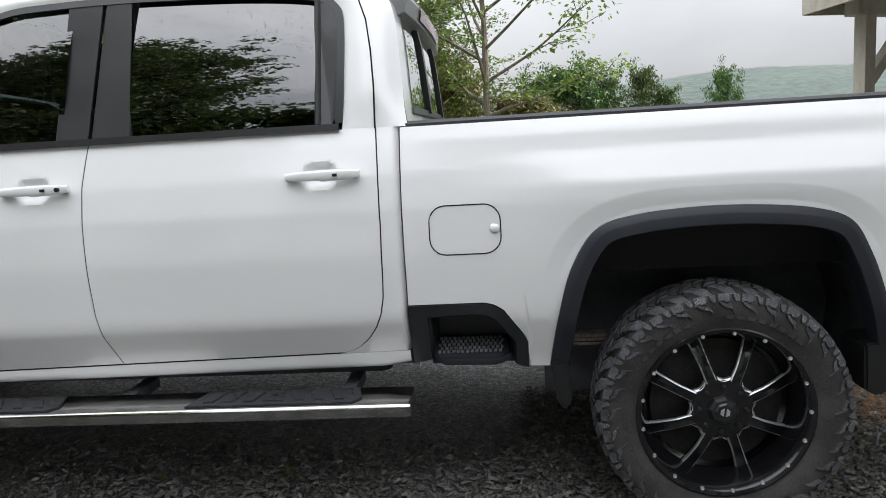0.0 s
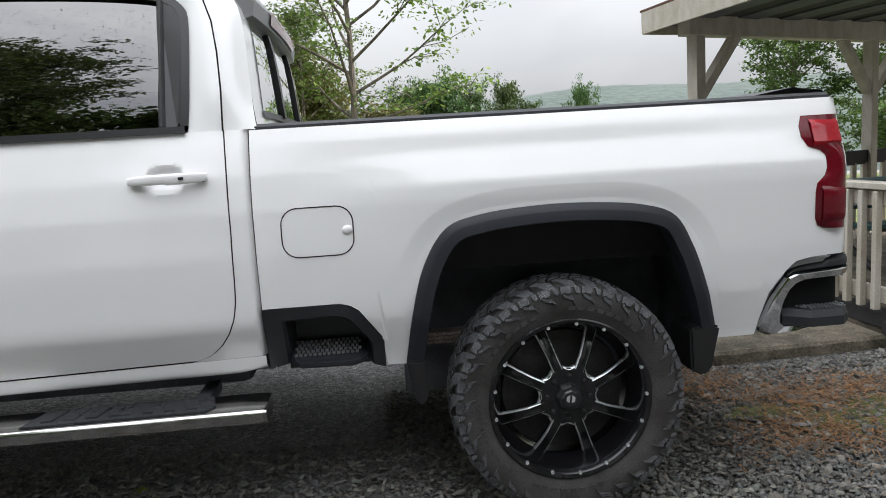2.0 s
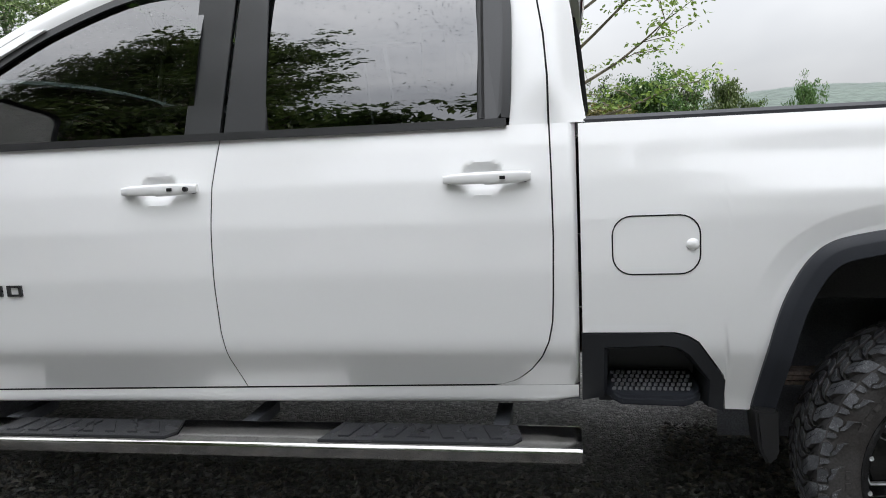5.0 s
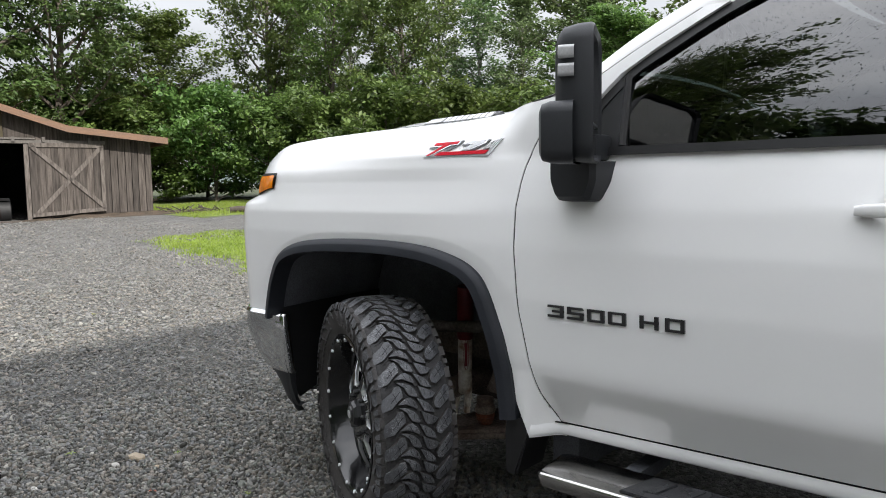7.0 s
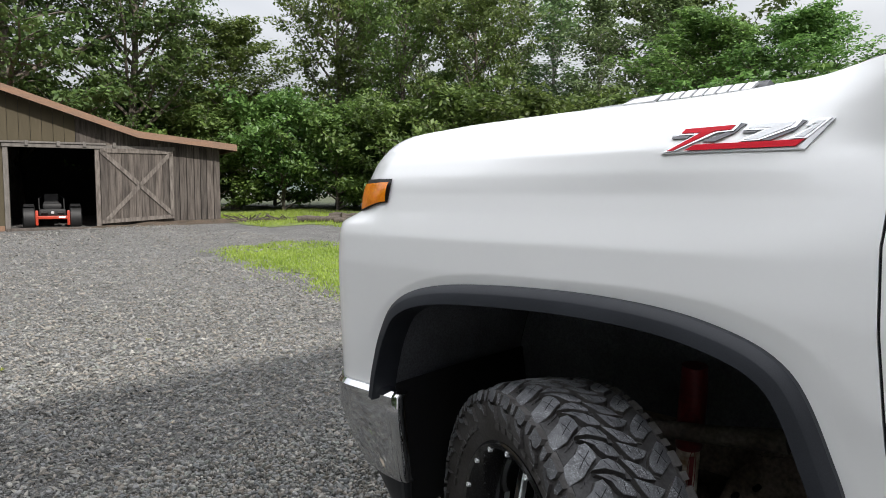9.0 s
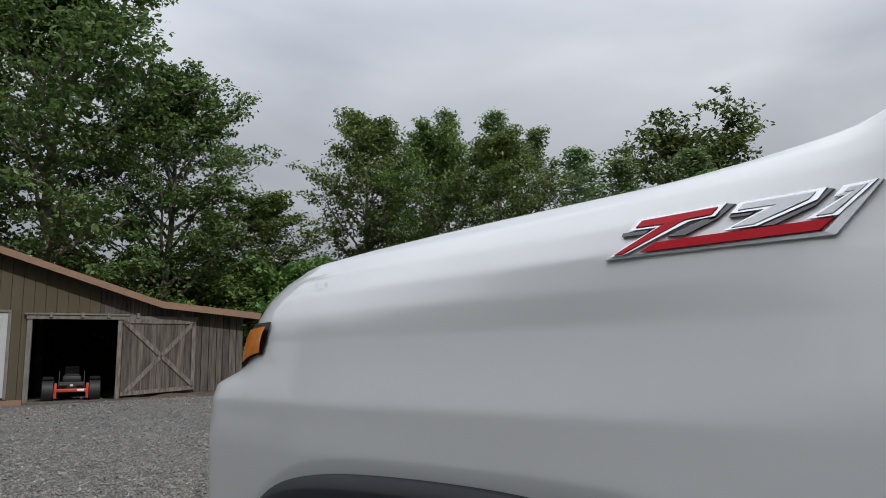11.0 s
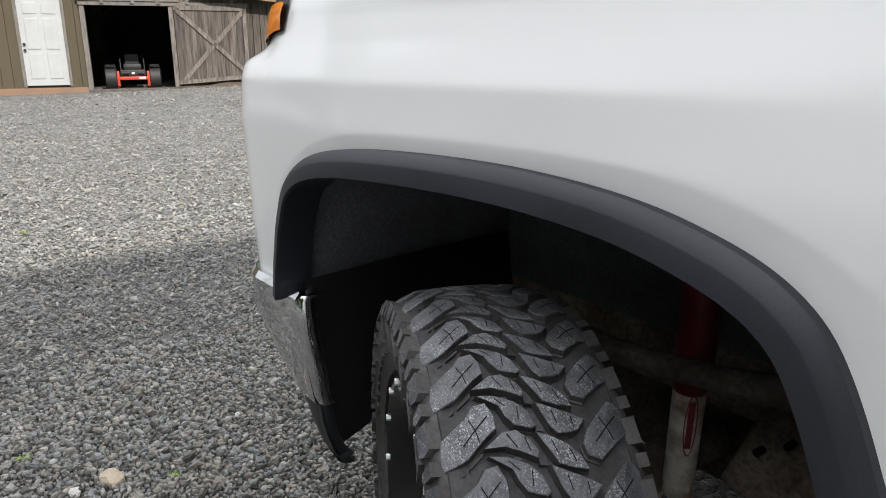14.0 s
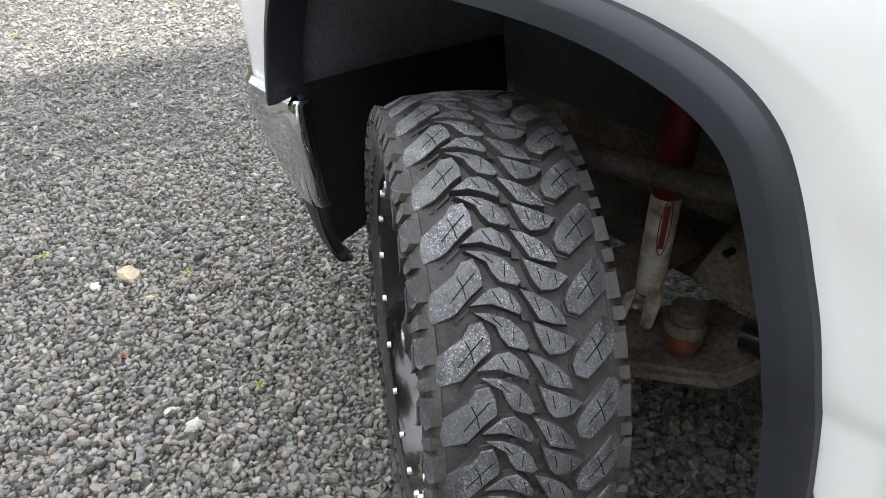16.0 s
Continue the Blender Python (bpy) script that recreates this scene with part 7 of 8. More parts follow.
def gravel_field(name, boxes, label):
    """Loose angular stones lying close together."""
    ring = [(math.cos(a), math.sin(a)) for a in np.arange(6) * math.pi / 3]
    hexa = np.array([(0.96 * a, 0.96 * b, -1.5) for a, b in ring] + [(a, b, 0.25) for a, b in ring] + [(0.66 * a, 0.66 * b, 0.95) for a, b in ring], float)
    walls = [(k, (k + 1) % 6, 6 + (k + 1) % 6, 6 + k) for k in range(6)]
    tops = [(6 + k, 6 + (k + 1) % 6, 12 + (k + 1) % 6, 12 + k) for k in range(6)] + [(12, 13, 14, 15), (15, 16, 17, 12)]
    coarse = [(6, 7, 13, 12), (7, 9, 15, 13), (9, 10, 16, 15), (10, 6, 12, 16), (12, 13, 15, 16)]
    Vs, Fs, base = [], [], 0
    for x0, x1, y0, y1, pitch, size in boxes:
        nx, ny = int((x1 - x0) / pitch), int((y1 - y0) / pitch)
        X, Y = np.meshgrid(np.arange(nx), np.arange(ny))
        n = X.size
        x = x0 + (X.ravel() + rng.uniform(-0.36, 0.36, n) + 0.5 * (Y.ravel() % 2)) * pitch
        y = y0 + (Y.ravel() + rng.uniform(-0.36, 0.36, n)) * pitch
        s = size * np.clip(rng.lognormal(0, 0.30, n), 0.55, 1.9) * 0.5
        J = rng.normal(0, 0.17, (n, 6, 3))
        P = hexa[None] + np.concatenate([J, J + rng.normal(0, 0.05, (n, 6, 3)), J + rng.normal(0, 0.10, (n, 6, 3))], 1)
        P *= s[:, None, None] * np.stack([rng.uniform(0.95, 1.35, n), rng.uniform(0.70, 1.0, n), rng.uniform(0.45, 0.75, n)], 1)[:, None]
        a, t, q = rng.uniform(0, 2 * math.pi, n), rng.normal(0, 0.20, n), rng.normal(0, 0.20, n)
        P[..., 2] += P[..., 0] * t[:, None] + P[..., 1] * q[:, None]
        c, sn = np.cos(a)[:, None], np.sin(a)[:, None]
        P[..., 0], P[..., 1] = P[..., 0] * c - P[..., 1] * sn, P[..., 0] * sn + P[..., 1] * c
        P += np.stack([x, y, ground_z(x, y) + s * rng.uniform(0.55, 1.15, n)], 1)[:, None]
        Vs.append(P.reshape(-1, 3)); Fs.append((np.array(walls + tops if pitch < 0.016 else tops if pitch < 0.02 else coarse)[None] + (np.arange(n) * 18)[:, None, None] + base).reshape(-1, 4))
        base += n * 18
    return tagged(new(name, mesh_np(name, np.concatenate(Vs), np.concatenate(Fs), STONE)), label, "gravel", kind="stuff")


gravel_field("gravel", [(-6.3, -3.5, -1.1, 0.7, 0.0150, 0.0150), (-8.6, -6.3, -2.2, 2.4, 0.0230, 0.0205), (-6.3, -4.6, 0.7, 2.2, 0.0195, 0.0185), (-6.3, -3.6, -1.9, -1.1, 0.0185, 0.0178), (-11.0, -8.6, -2.2, 3.8, 0.0300, 0.0225), (-14.5, -11.0, -2.5, 4.2, 0.044, 0.024), (-22.5, -14.5, -3.5, 7.2, 0.085, 0.030), (-3.5, -0.7, -0.6, 0.8, 0.0225, 0.0210), (-0.7, 2.9, -0.6, 1.47, 0.0195, 0.0192)], "loose grey crushed stones")


def stone(x, y, size, material, label):
    bm = bmesh.new()
    bmesh.ops.create_icosphere(bm, subdivisions=2, radius=1)
    for v in bm.verts:
        k = 1 + 0.22 * noise.noise(v.co * 1.3 + Vector((x * 9, y * 9, 0)))
        v.co = Vector((v.co.x * size * 0.62 * k, v.co.y * size * 0.40 * k, v.co.z * size * 0.26 * k))
    bmesh.ops.rotate(bm, cent=(0, 0, 0), matrix=Matrix.Rotation(x * 7, 3, "Z"), verts=bm.verts[:])
    bmesh.ops.translate(bm, vec=(x, y, float(ground_z(x, y)) + size * 0.10), verts=bm.verts[:])
    solid("stone", bm, material, label, "stone", group="odd stones in the gravel", smooth=False)


stone(-5.377, -0.33, 0.085, TAN, "flat tan stone lying in the gravel")
stone(-5.379, -0.431, 0.045, PALE, "pale flat stone lying in the gravel")
stone(-4.709, -0.422, 0.036, PALE, "pale stone among the grey gravel")
stone(-4.631, -0.394, 0.050, PALE, "pale stone among the grey gravel")
bm = bmesh.new()
for a0, r0 in ((0.3, 0.026), (1.5, 0.018), (2.9, 0.024), (4.4, 0.017)):
    p = [(0, 0, 0.004), (0.5 * r0 * math.cos(a0 + 0.5), 0.5 * r0 * math.sin(a0 + 0.5), 0.009), (r0 * math.cos(a0), r0 * math.sin(a0), 0.005), (0.5 * r0 * math.cos(a0 - 0.5), 0.5 * r0 * math.sin(a0 - 0.5), 0.010)]
    bm.faces.new([bm.verts.new((-4.985 + q[0], -0.458 + q[1], float(ground_z(-4.985, -0.458)) + 0.008 + q[2])) for q in p])
bmesh.ops.solidify(bm, geom=bm.faces[:], thickness=0.001)
solid("fallen_leaf", bm, CORAL, "small coral-coloured fallen leaf on the gravel", "leaf", smooth=False)
for _ in range(26):
    stone(rng.uniform(-7.2, -4.2), rng.uniform(-1.6, 0.8), rng.uniform(0.022, 0.038), PALE if rng.random() < 0.7 else TAN, "pale stone among the grey gravel")
for _ in range(8):
    stone(rng.uniform(0.5, 2.6), rng.uniform(-0.5, 1.2), rng.uniform(0.03, 0.07), TAN if rng.random() < 0.5 else PALE, "pale stone among the grey gravel")


def weed(x, y, s):
    bm = bmesh.new()
    for k in range(7):
        a = k * 0.9 + x * 5
        r = s * (0.6 + 0.4 * ((k * 7) % 5) / 5)
        p = [(0, 0, 0), (0.35 * r * math.cos(a + 0.3), 0.35 * r * math.sin(a + 0.3), 0.35 * r), (r * math.cos(a), r * math.sin(a), 0.30 * r), (0.35 * r * math.cos(a - 0.3), 0.35 * r * math.sin(a - 0.3), 0.35 * r)]
        bm.faces.new([bm.verts.new((x + q[0], y + q[1], float(ground_z(x, y)) + 0.012 + q[2])) for q in p])
    solid("weed", bm, BLADE, "small green weed growing in the gravel", "weed", group="weeds in the gravel", smooth=False)


for x, y, s in ((-5.634, -0.519, 0.04), (-5.28, -0.182, 0.03), (-4.659, -0.212, 0.03), (-1.72, 0.42, 0.06), (-8.6, -0.1, 0.06), (-8.9, 1.0, 0.05), (-2.25, 0.36, 0.05), (1.9, 0.3, 0.05), (2.2, 0.9, 0.06)):
    weed(x, y, s)


# needles and moss by the step
def litter():
    n = 5200
    c = np.array([(1.35, 0.85), (0.95, 1.15), (1.75, 0.95), (1.2, 0.45), (2.3, 0.35), (1.7, 0.2), (0.75, 1.30), (2.6, 0.8)])
    k = rng.integers(0, len(c), n)
    x = c[k, 0] + rng.normal(0, 0.20, n)
    y = np.minimum(c[k, 1] + rng.normal(0, 0.13, n), 1.44)
    a = rng.uniform(0, math.pi, n)
    ln, w = rng.uniform(0.012, 0.035, n), 0.0022
    z = ground_z(x, y) + 0.018 + 0.008 * rng.random(n)
    t = rng.normal(0, 0.15, n) * ln
    dx, dy, px, py = np.cos(a) * ln, np.sin(a) * ln, -np.sin(a) * w, np.cos(a) * w
    V = np.stack([np.stack([x - dx - px, y - dy - py, z - t], 1), np.stack([x + dx - px, y + dy - py, z + t], 1), np.stack([x + dx + px, y + dy + py, z + t], 1), np.stack([x - dx + px, y - dy + py, z - t], 1)], 1)
    tagged(new("pine_needles", mesh_np("pine_needles", V.reshape(-1, 3), np.arange(4 * n).reshape(-1, 4), NEEDLE)), "brown fallen pine needles on the gravel", "needles", kind="stuff")
    for cx, cy, r in ((1.5, 0.55, 0.22), (2.0, 0.30, 0.26), (1.15, 0.75, 0.15), (2.35, 0.05, 0.22), (1.75, 0.75, 0.14)):
        bm = bmesh.new()
        rows = []
        for i in range(5):
            rr = r * i / 4
            rows.append([(cx + 1.5 * rr * (1 + 0.35 * noise.noise((math.cos(a) * 2 + cx, math.sin(a) * 2, 1))) * math.cos(a), min(1.44, cy + 0.7 * rr * (1 + 0.35 * noise.noise((math.cos(a) * 2 + cx, math.sin(a) * 2, 6))) * math.sin(a)), 0.0165 - 0.006 * (i / 4) ** 3) for a in np.linspace(0, 2 * math.pi, 24, endpoint=False)])
        add_grid(bm, rows, close_v=True)
        solid("moss_patch", bm, MOSS, "patch of green moss on the gravel", "moss", group="moss by the step")


litter()


# ---- trees ----
def tree_parts(seed, H, crown_r, trunk_r, n_leaf, leaf, first=0.22, limbs=18, up=0.55, clump=0.55, taper=1.0, droop=0.0):
    """Trunk and limbs as one bark mesh, leaves as another."""
    r = np.random.default_rng(seed)
    bm = bmesh.new()
    n = 9
    trunk = [np.array((0.0, 0.0, -0.15))]
    for i in range(1, n):
        p = trunk[-1] + np.array((r.normal(0, 0.035 * H / n * 1.4), r.normal(0, 0.035 * H / n * 1.4), H * 0.94 / (n - 1)))
        trunk.append(p)
    T = np.array(trunk)
    add_tube(bm, T, [trunk_r * (1.25 if i == 0 else 1) * (1 - 0.9 * i / (n - 1)) + 0.012 for i in range(n)], 9)
    centres = []
    for k in range(limbs):
        f = first + (0.97 - first) * (k + r.uniform(0, 0.9)) / limbs
        s = f * (n - 1)
        i = min(int(s), n - 2)
        p = T[i] + (T[i + 1] - T[i]) * (s - i)
        az = k * 2.399 + r.normal(0, 0.3)
        env = math.sin(math.pi * min(1, (f - first) / (1 - first) * 0.80 + 0.20)) ** 0.75 if taper else 1.0
        L = crown_r * max(0.25, env) * r.uniform(0.75, 1.15)
        el = up * r.uniform(0.6, 1.3) + 0.5 * (f - first)
        d = np.array((math.cos(az) * math.cos(el), math.sin(az) * math.cos(el), math.sin(el)))
        path = [p]
        for j in range(5):
            d = d + np.array((r.normal(0, 0.10), r.normal(0, 0.10), r.normal(0.05, 0.08) - droop * j * 0.10))
            d /= np.linalg.norm(d)
            path.append(path[-1] + d * L / 5)
        r0 = trunk_r * (1 - 0.85 * f) * 0.55 + 0.010
        add_tube(bm, path, [r0 * (1 - 0.85 * j / 5) for j in range(6)], 6, caps=False)
        P = np.array(path)
        for j in range(2, 6):
            centres.append(P[j])
            for _ in range(2):
                a2 = r.uniform(0, 2 * math.pi)
                d2 = d * 0.5 + np.array((math.cos(a2), math.sin(a2), r.uniform(-0.12, 0.30))) * 0.8
                d2 /= np.linalg.norm(d2)
                q = P[j] + d2 * L * r.uniform(0.20, 0.42)
                add_tube(bm, [P[j], (P[j] + q) / 2 + r.normal(0, 0.03 * L, 3), q], [r0 * 0.35 * (1 - 0.12 * j), r0 * 0.22, 0.006], 4, caps=False)
                centres += [q, (P[j] + q) / 2]
    centres += [T[-1], T[-2] + r.normal(0, 0.2, 3)]
    C = np.array(centres)
    k = r.integers(0, len(C), n_leaf)
    dirs = r.normal(0, 1, (n_leaf, 3)); dirs /= np.linalg.norm(dirs, axis=1)[:, None]
    rad = clump * r.random(n_leaf) ** 0.45 * (0.7 + 0.6 * r.random(len(C)))[k]
    pos = C[k] + dirs * rad[:, None] * np.array((1.12, 1.12, 0.40))
    nrm = dirs * 0.4 + r.normal(0, 0.5, (n_leaf, 3)) + np.array((0, 0, 0.85))
    nrm /= np.linalg.norm(nrm, axis=1)[:, None]
    ax = np.cross(nrm, r.normal(0, 1, (n_leaf, 3))); ax /= np.linalg.norm(ax, axis=1)[:, None] + 1e-9
    bx = np.cross(nrm, ax)
    sz = leaf * r.uniform(0.65, 1.35, n_leaf)[:, None]
    V = np.stack([pos - ax * sz * 0.55, pos + bx * sz * 0.30 + ax * sz * 0.05, pos + ax * sz * 0.55 - nrm * sz * 0.12, pos - bx * sz * 0.30 + ax * sz * 0.05], 1)
    return bm, V.reshape(-1, 3), np.arange(4 * n_leaf).reshape(-1, 4)


def make_tree(name, label, category, leaf_m, bark_m, at, group="", **kw):
    bm, V, F = tree_parts(**kw)
    t = thing(name, label, category, (0, 0, 0), group)
    part("trunk", bm, bark_m, t, "rough bark trunk and limbs")
    c = new("crown", mesh_np("crown", V, F, leaf_m))
    c.parent = t
    tagged(c, "leafy crown with gaps")
    t.matrix_basis = at
    return t


def place(x, y, s=1.0, rz=0.0, sz=None, dz=0.0):
    return Matrix.LocRotScale((x, y, float(ground_z(x, y)) + dz), Euler((0, 0, radians(rz))), None) @ Matrix.Diagonal((s, s, sz or s, 1))


def put_copy(t, m):
    """A copy of a tree at a pose with its own scale."""
    o = copy_thing(t, Matrix.Identity(4))
    o.matrix_basis = m
    return o


WOOD_GROUP = "trees at the wood's edge"
maple = make_tree("maple_tree", "tall leafy maple tree behind the barn", "tree", LEAF_A, BARK, place(-31.2, 5.6, 1.0, 20), WOOD_GROUP, seed=3, H=16.2, crown_r=5.6, trunk_r=0.26, n_leaf=34000, leaf=0.21, first=0.12, limbs=40, up=0.55, clump=0.66)
green = make_tree("broadleaf_tree", "dense green broadleaf tree at the wood's edge", "tree", LEAF_C, BARK, place(-27.7, 16.6, 0.82, 0, 0.99), WOOD_GROUP, seed=11, H=11.6, crown_r=3.5, trunk_r=0.17, n_leaf=24000, leaf=0.165, first=0.08, limbs=34, up=0.42, clump=0.50)
aspen = make_tree("aspen_tree", "slender aspen tree with a pale trunk", "tree", LEAF_B, BARKP, place(-27.6, 21.2, 1.0), WOOD_GROUP, seed=23, H=12.8, crown_r=2.1, trunk_r=0.11, n_leaf=9000, leaf=0.14, first=0.24, limbs=24, up=0.8, clump=0.42)
oak = make_tree("oak_tree", "broad dark green oak tree", "tree", LEAF_A, BARK, place(-20.4, 29.8, 1.12, 0, 1.04), WOOD_GROUP, seed=31, H=10.6, crown_r=4.8, trunk_r=0.24, n_leaf=16000, leaf=0.22, first=0.22, limbs=24, up=0.5, clump=0.60)
bush = make_tree("understorey_bush", "dense green bush under the trees", "bush", LEAF_C, BARK, place(-24.5, 14.2, 1.0), WOOD_GROUP, seed=43, H=3.6, crown_r=2.1, trunk_r=0.05, n_leaf=7500, leaf=0.16, first=0.05, limbs=18, up=0.5, clump=0.42)

for t, x, y, s, sz, rz in (
        (maple, -34.5, 1.5, 0.95, 1.0, 120), (maple, -36, -4.5, 0.9, 0.9, 210), (maple, -30.2, 9.4, 0.72, 0.76, 250), 
        (green, -24.2, 17.0, 0.72, 0.87, 70), (green, -20.9, 17.6, 0.72, 0.79, 160), (green, -29.3, 12.8, 0.85, 0.66, 200), (green, -15.0, 22.5, 0.9, 0.62, 30),
        (green, -11.5, 22.0, 0.8, 0.60, 130),
        (aspen, -25.9, 22.2, 1.0, 0.98, 90), (aspen, -24.4, 23.6, 1.0, 0.92, 170), (aspen, -22.0, 24.0, 1.05, 0.80, 260), (aspen, -19.8, 23.4, 1.0, 0.70, 20), (aspen, -17.2, 25.0, 1.1, 0.72, 300), (aspen, -29.4, 18.8, 1.0, 0.90, 140), (aspen, -33.4, 12.4, 0.9, 0.6, 10),
        (bush, -28.4, 11.6, 1.1, 1.0, 30), (bush, -26.8, 13.4, 1.1, 1.15, 80), (bush, -22.6, 15.0, 1.0, 1.0, 130), (bush, -20.4, 16.2, 1.1, 1.1, 170), (bush, -18.2, 17.4, 1.15, 1.05, 220), (bush, -15.8, 18.6, 1.1, 1.0, 260), (bush, -13.2, 19.4, 1.2, 1.1, 300),
        (bush, -26.0, 17.2, 1.2, 1.0, 60), (bush, -22.8, 19.5, 1.2, 1.0, 110), (bush, -19.6, 20.0, 1.2, 1.0, 150), (bush, -16.4, 21.4, 1.2, 1.0, 200), (bush, -32.0, 9.6, 1.2, 1.2, 240), (bush, -34.5, 7.0, 1.4, 1.4, 280), (bush, -10.0, 20.4, 1.3, 1.2, 320), (bush, -31.0, 21.0, 1.6, 1.3, 15), (bush, -26.5, 25.5, 1.7, 1.3, 75), (bush, -21.5, 26.5, 1.7, 1.3, 140), (bush, -17.0, 27.5, 1.7, 1.3, 190), (bush, -12.5, 26.0, 1.7, 1.3, 250), (bush, -36.0, 15.0, 1.7, 1.4, 300), (bush, -30.5, 13.5, 1.3, 1.2, 45), (bush, -32.5, 16.5, 1.4, 1.3, 95), (bush, -29.0, 18.5, 1.4, 1.3, 155), (bush, -35.5, 11.5, 1.4, 1.3, 215)):
    put_copy(t, place(x, y, s, rz, sz))

# trees beyond the bed and round the pavilion
sparse = make_tree("sparse_tree", "thin young tree with sparse leaves and long limbs", "tree", LEAF_D, BARK, place(-0.95, 12.6, 1.0, 0), "", seed=52, H=8.2, crown_r=3.2, trunk_r=0.075, n_leaf=9000, leaf=0.105, first=0.24, limbs=22, up=0.62, clump=0.42)
put_copy(sparse, place(-2.1, 13.8, 0.62, 150, 0.55))
shrub = make_tree("shrub", "green shrub on the bank behind the yard", "shrub", LEAF_S, BARK, place(1.27, 17.5, 0.72, 0, 1.04), "shrubs on the bank", seed=61, H=3.1, crown_r=1.9, trunk_r=0.05, n_leaf=12000, leaf=0.10, first=0.06, limbs=18, up=0.5, clump=0.36)
yellow = make_tree("yellowing_shrub", "yellow-green shrub on the bank", "shrub", LEAF_R, BARK, place(-0.2, 14.6, 1.0), "shrubs on the bank", seed=67, H=2.2, crown_r=1.4, trunk_r=0.04, n_leaf=6000, leaf=0.10, first=0.06, limbs=14, up=0.6, clump=0.32)
for t, x, y, s, sz, rz in ((shrub, 3.55, 20.0, 0.46, 1.02, 60), (shrub, 4.25, 20.3, 0.36, 0.86, 150), (shrub, 10.05, 34.0, 0.58, 1.72, 20), (shrub, 0.45, 18.2, 0.50, 0.92, 110), (shrub, 2.1, 18.0, 0.45, 0.86, 200), (shrub, -3.2, 17.0, 1.0, 1.0, 300),
                          (yellow, -0.2, 15.8, 0.8, 1.0, 40), (yellow, -1.9, 15.0, 1.0, 1.35, 120), (yellow, -2.7, 14.8, 1.1, 1.6, 200), (yellow, 0.5, 16.2, 0.7, 0.9, 250)):
    put_copy(t, place(x, y, s, rz, sz, 0.0 if y < 17 else 0.3))
for x, y, s, rz in ((8.2, 12.4, 0.42, 0), (10.4, 11.6, 0.50, 100), (12.2, 14.0, 0.55, 200), (14.5, 13.0, 0.6, 300)):
    put_copy(green, place(x, y, s, rz, s * 0.9))

# the wood behind the camera, which the windows mirror
backwood = make_tree("broadleaf_tree", "tall broadleaf tree across the yard", "tree", LEAF_A, BARK, place(-36.0, -18.0), WOOD_GROUP, seed=71, H=13.5, crown_r=4.4, trunk_r=0.22, n_leaf=6500, leaf=0.40, first=0.10, limbs=26, up=0.5, clump=0.70)
for k, x in enumerate(range(-31, 18, 5)):
    s = (1.0, 0.88, 1.1, 0.94)[k % 4]
    put_copy(backwood, place(x + 1.2 * math.sin(k * 2.1), -18.0 + 1.6 * math.cos(k * 1.7), s, k * 67, s * (1.0 + 0.12 * math.sin(k * 1.3))))
put_copy(maple, place(-11.9, -11.2, 0.98, 75, 1.16))
put_copy(maple, place(-12.6, -12.4, 1.0, 200, 1.18))
put_copy(oak, place(-10.6, -12.0, 1.0, 20, 1.45))
for k in range(9):
    put_copy(bush, place(-34 + 6 * k, -16.2 + 0.8 * math.sin(k * 2.3), 1.7, k * 71, 2.0))

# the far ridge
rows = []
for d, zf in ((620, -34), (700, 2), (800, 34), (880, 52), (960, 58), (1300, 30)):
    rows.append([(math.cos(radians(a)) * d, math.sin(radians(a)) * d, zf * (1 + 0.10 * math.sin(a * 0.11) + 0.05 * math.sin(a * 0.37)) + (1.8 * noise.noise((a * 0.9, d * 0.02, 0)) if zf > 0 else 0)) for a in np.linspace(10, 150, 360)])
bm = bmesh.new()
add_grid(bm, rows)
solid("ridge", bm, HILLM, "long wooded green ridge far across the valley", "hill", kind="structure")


# ---- the barn ----
BU, BN = Vector((0.250, 0.968, 0)), Vector((0.968, -0.250, 0))     # along the front, out of the front
B0 = Vector((-23.514, 3.568, 0))
BARN_M = Matrix(((BU.x, BN.x, 0, B0.x), (BU.y, BN.y, 0, B0.y), (0, 0, 1, 0), (0, 0, 0, 1)))
barn = thing("barn", "old wooden barn with olive siding, sliding plank door and open doorway", "barn")


def bpart(name, bm, material, parent=None, label="", smooth=False):
    bmesh.ops.transform(bm, matrix=BARN_M, verts=bm.verts[:])
    return part(name, bm, material, parent or barn, label, smooth)


def roof_z(s):
    return float(np.interp(s, [-12, -5.0, 2.95, 5.6], [3.6, 5.60, 2.92, 2.64]))


def foot_z(s):
    return float(np.interp(s, [-8, -2, 0, 2.0, 5.1], [0.36, 0.44, 0.48, 0.56, 0.64]))


def plank(s0, s1, z0, z1a, z1b, y0, y1):
    bm = bmesh.new()
    pts = [(s0, y1, z0), (s1, y1, z0), (s1, y1, z1b), (s0, y1, z1a)]
    add_poly(bm, pts, (0, y0 - y1, 0))
    return bm


# olive siding left of and above the doorway, in grooved boards
WL, WR, WT = -1.47, -0.53, 2.71          # the entry door
s = -11.0
while s < -0.001:
    s1 = min(s + 0.25, 0.0)
    z0 = foot_z(s) + 0.10
    if s1 <= WL - 0.07 or s >= WR + 0.07:
        spans = [(s, s1, z0, None)]
    else:
        spans = [(s, s1, WT + 0.07, None)]
        if s < WL - 0.08:
            spans.append((s, WL - 0.07, z0, WT + 0.07))
        if s1 > WR + 0.08:
            spans.append((WR + 0.07, s1, z0, WT + 0.07))
    for a, b, lo, hi in spans:
        bpart("siding_board", plank(a + 0.005, b - 0.005, lo, hi or roof_z(a) - 0.03, hi or roof_z(b) - 0.03, -0.05, 0.0), OLIVE)
    s = s1
s = 0.0
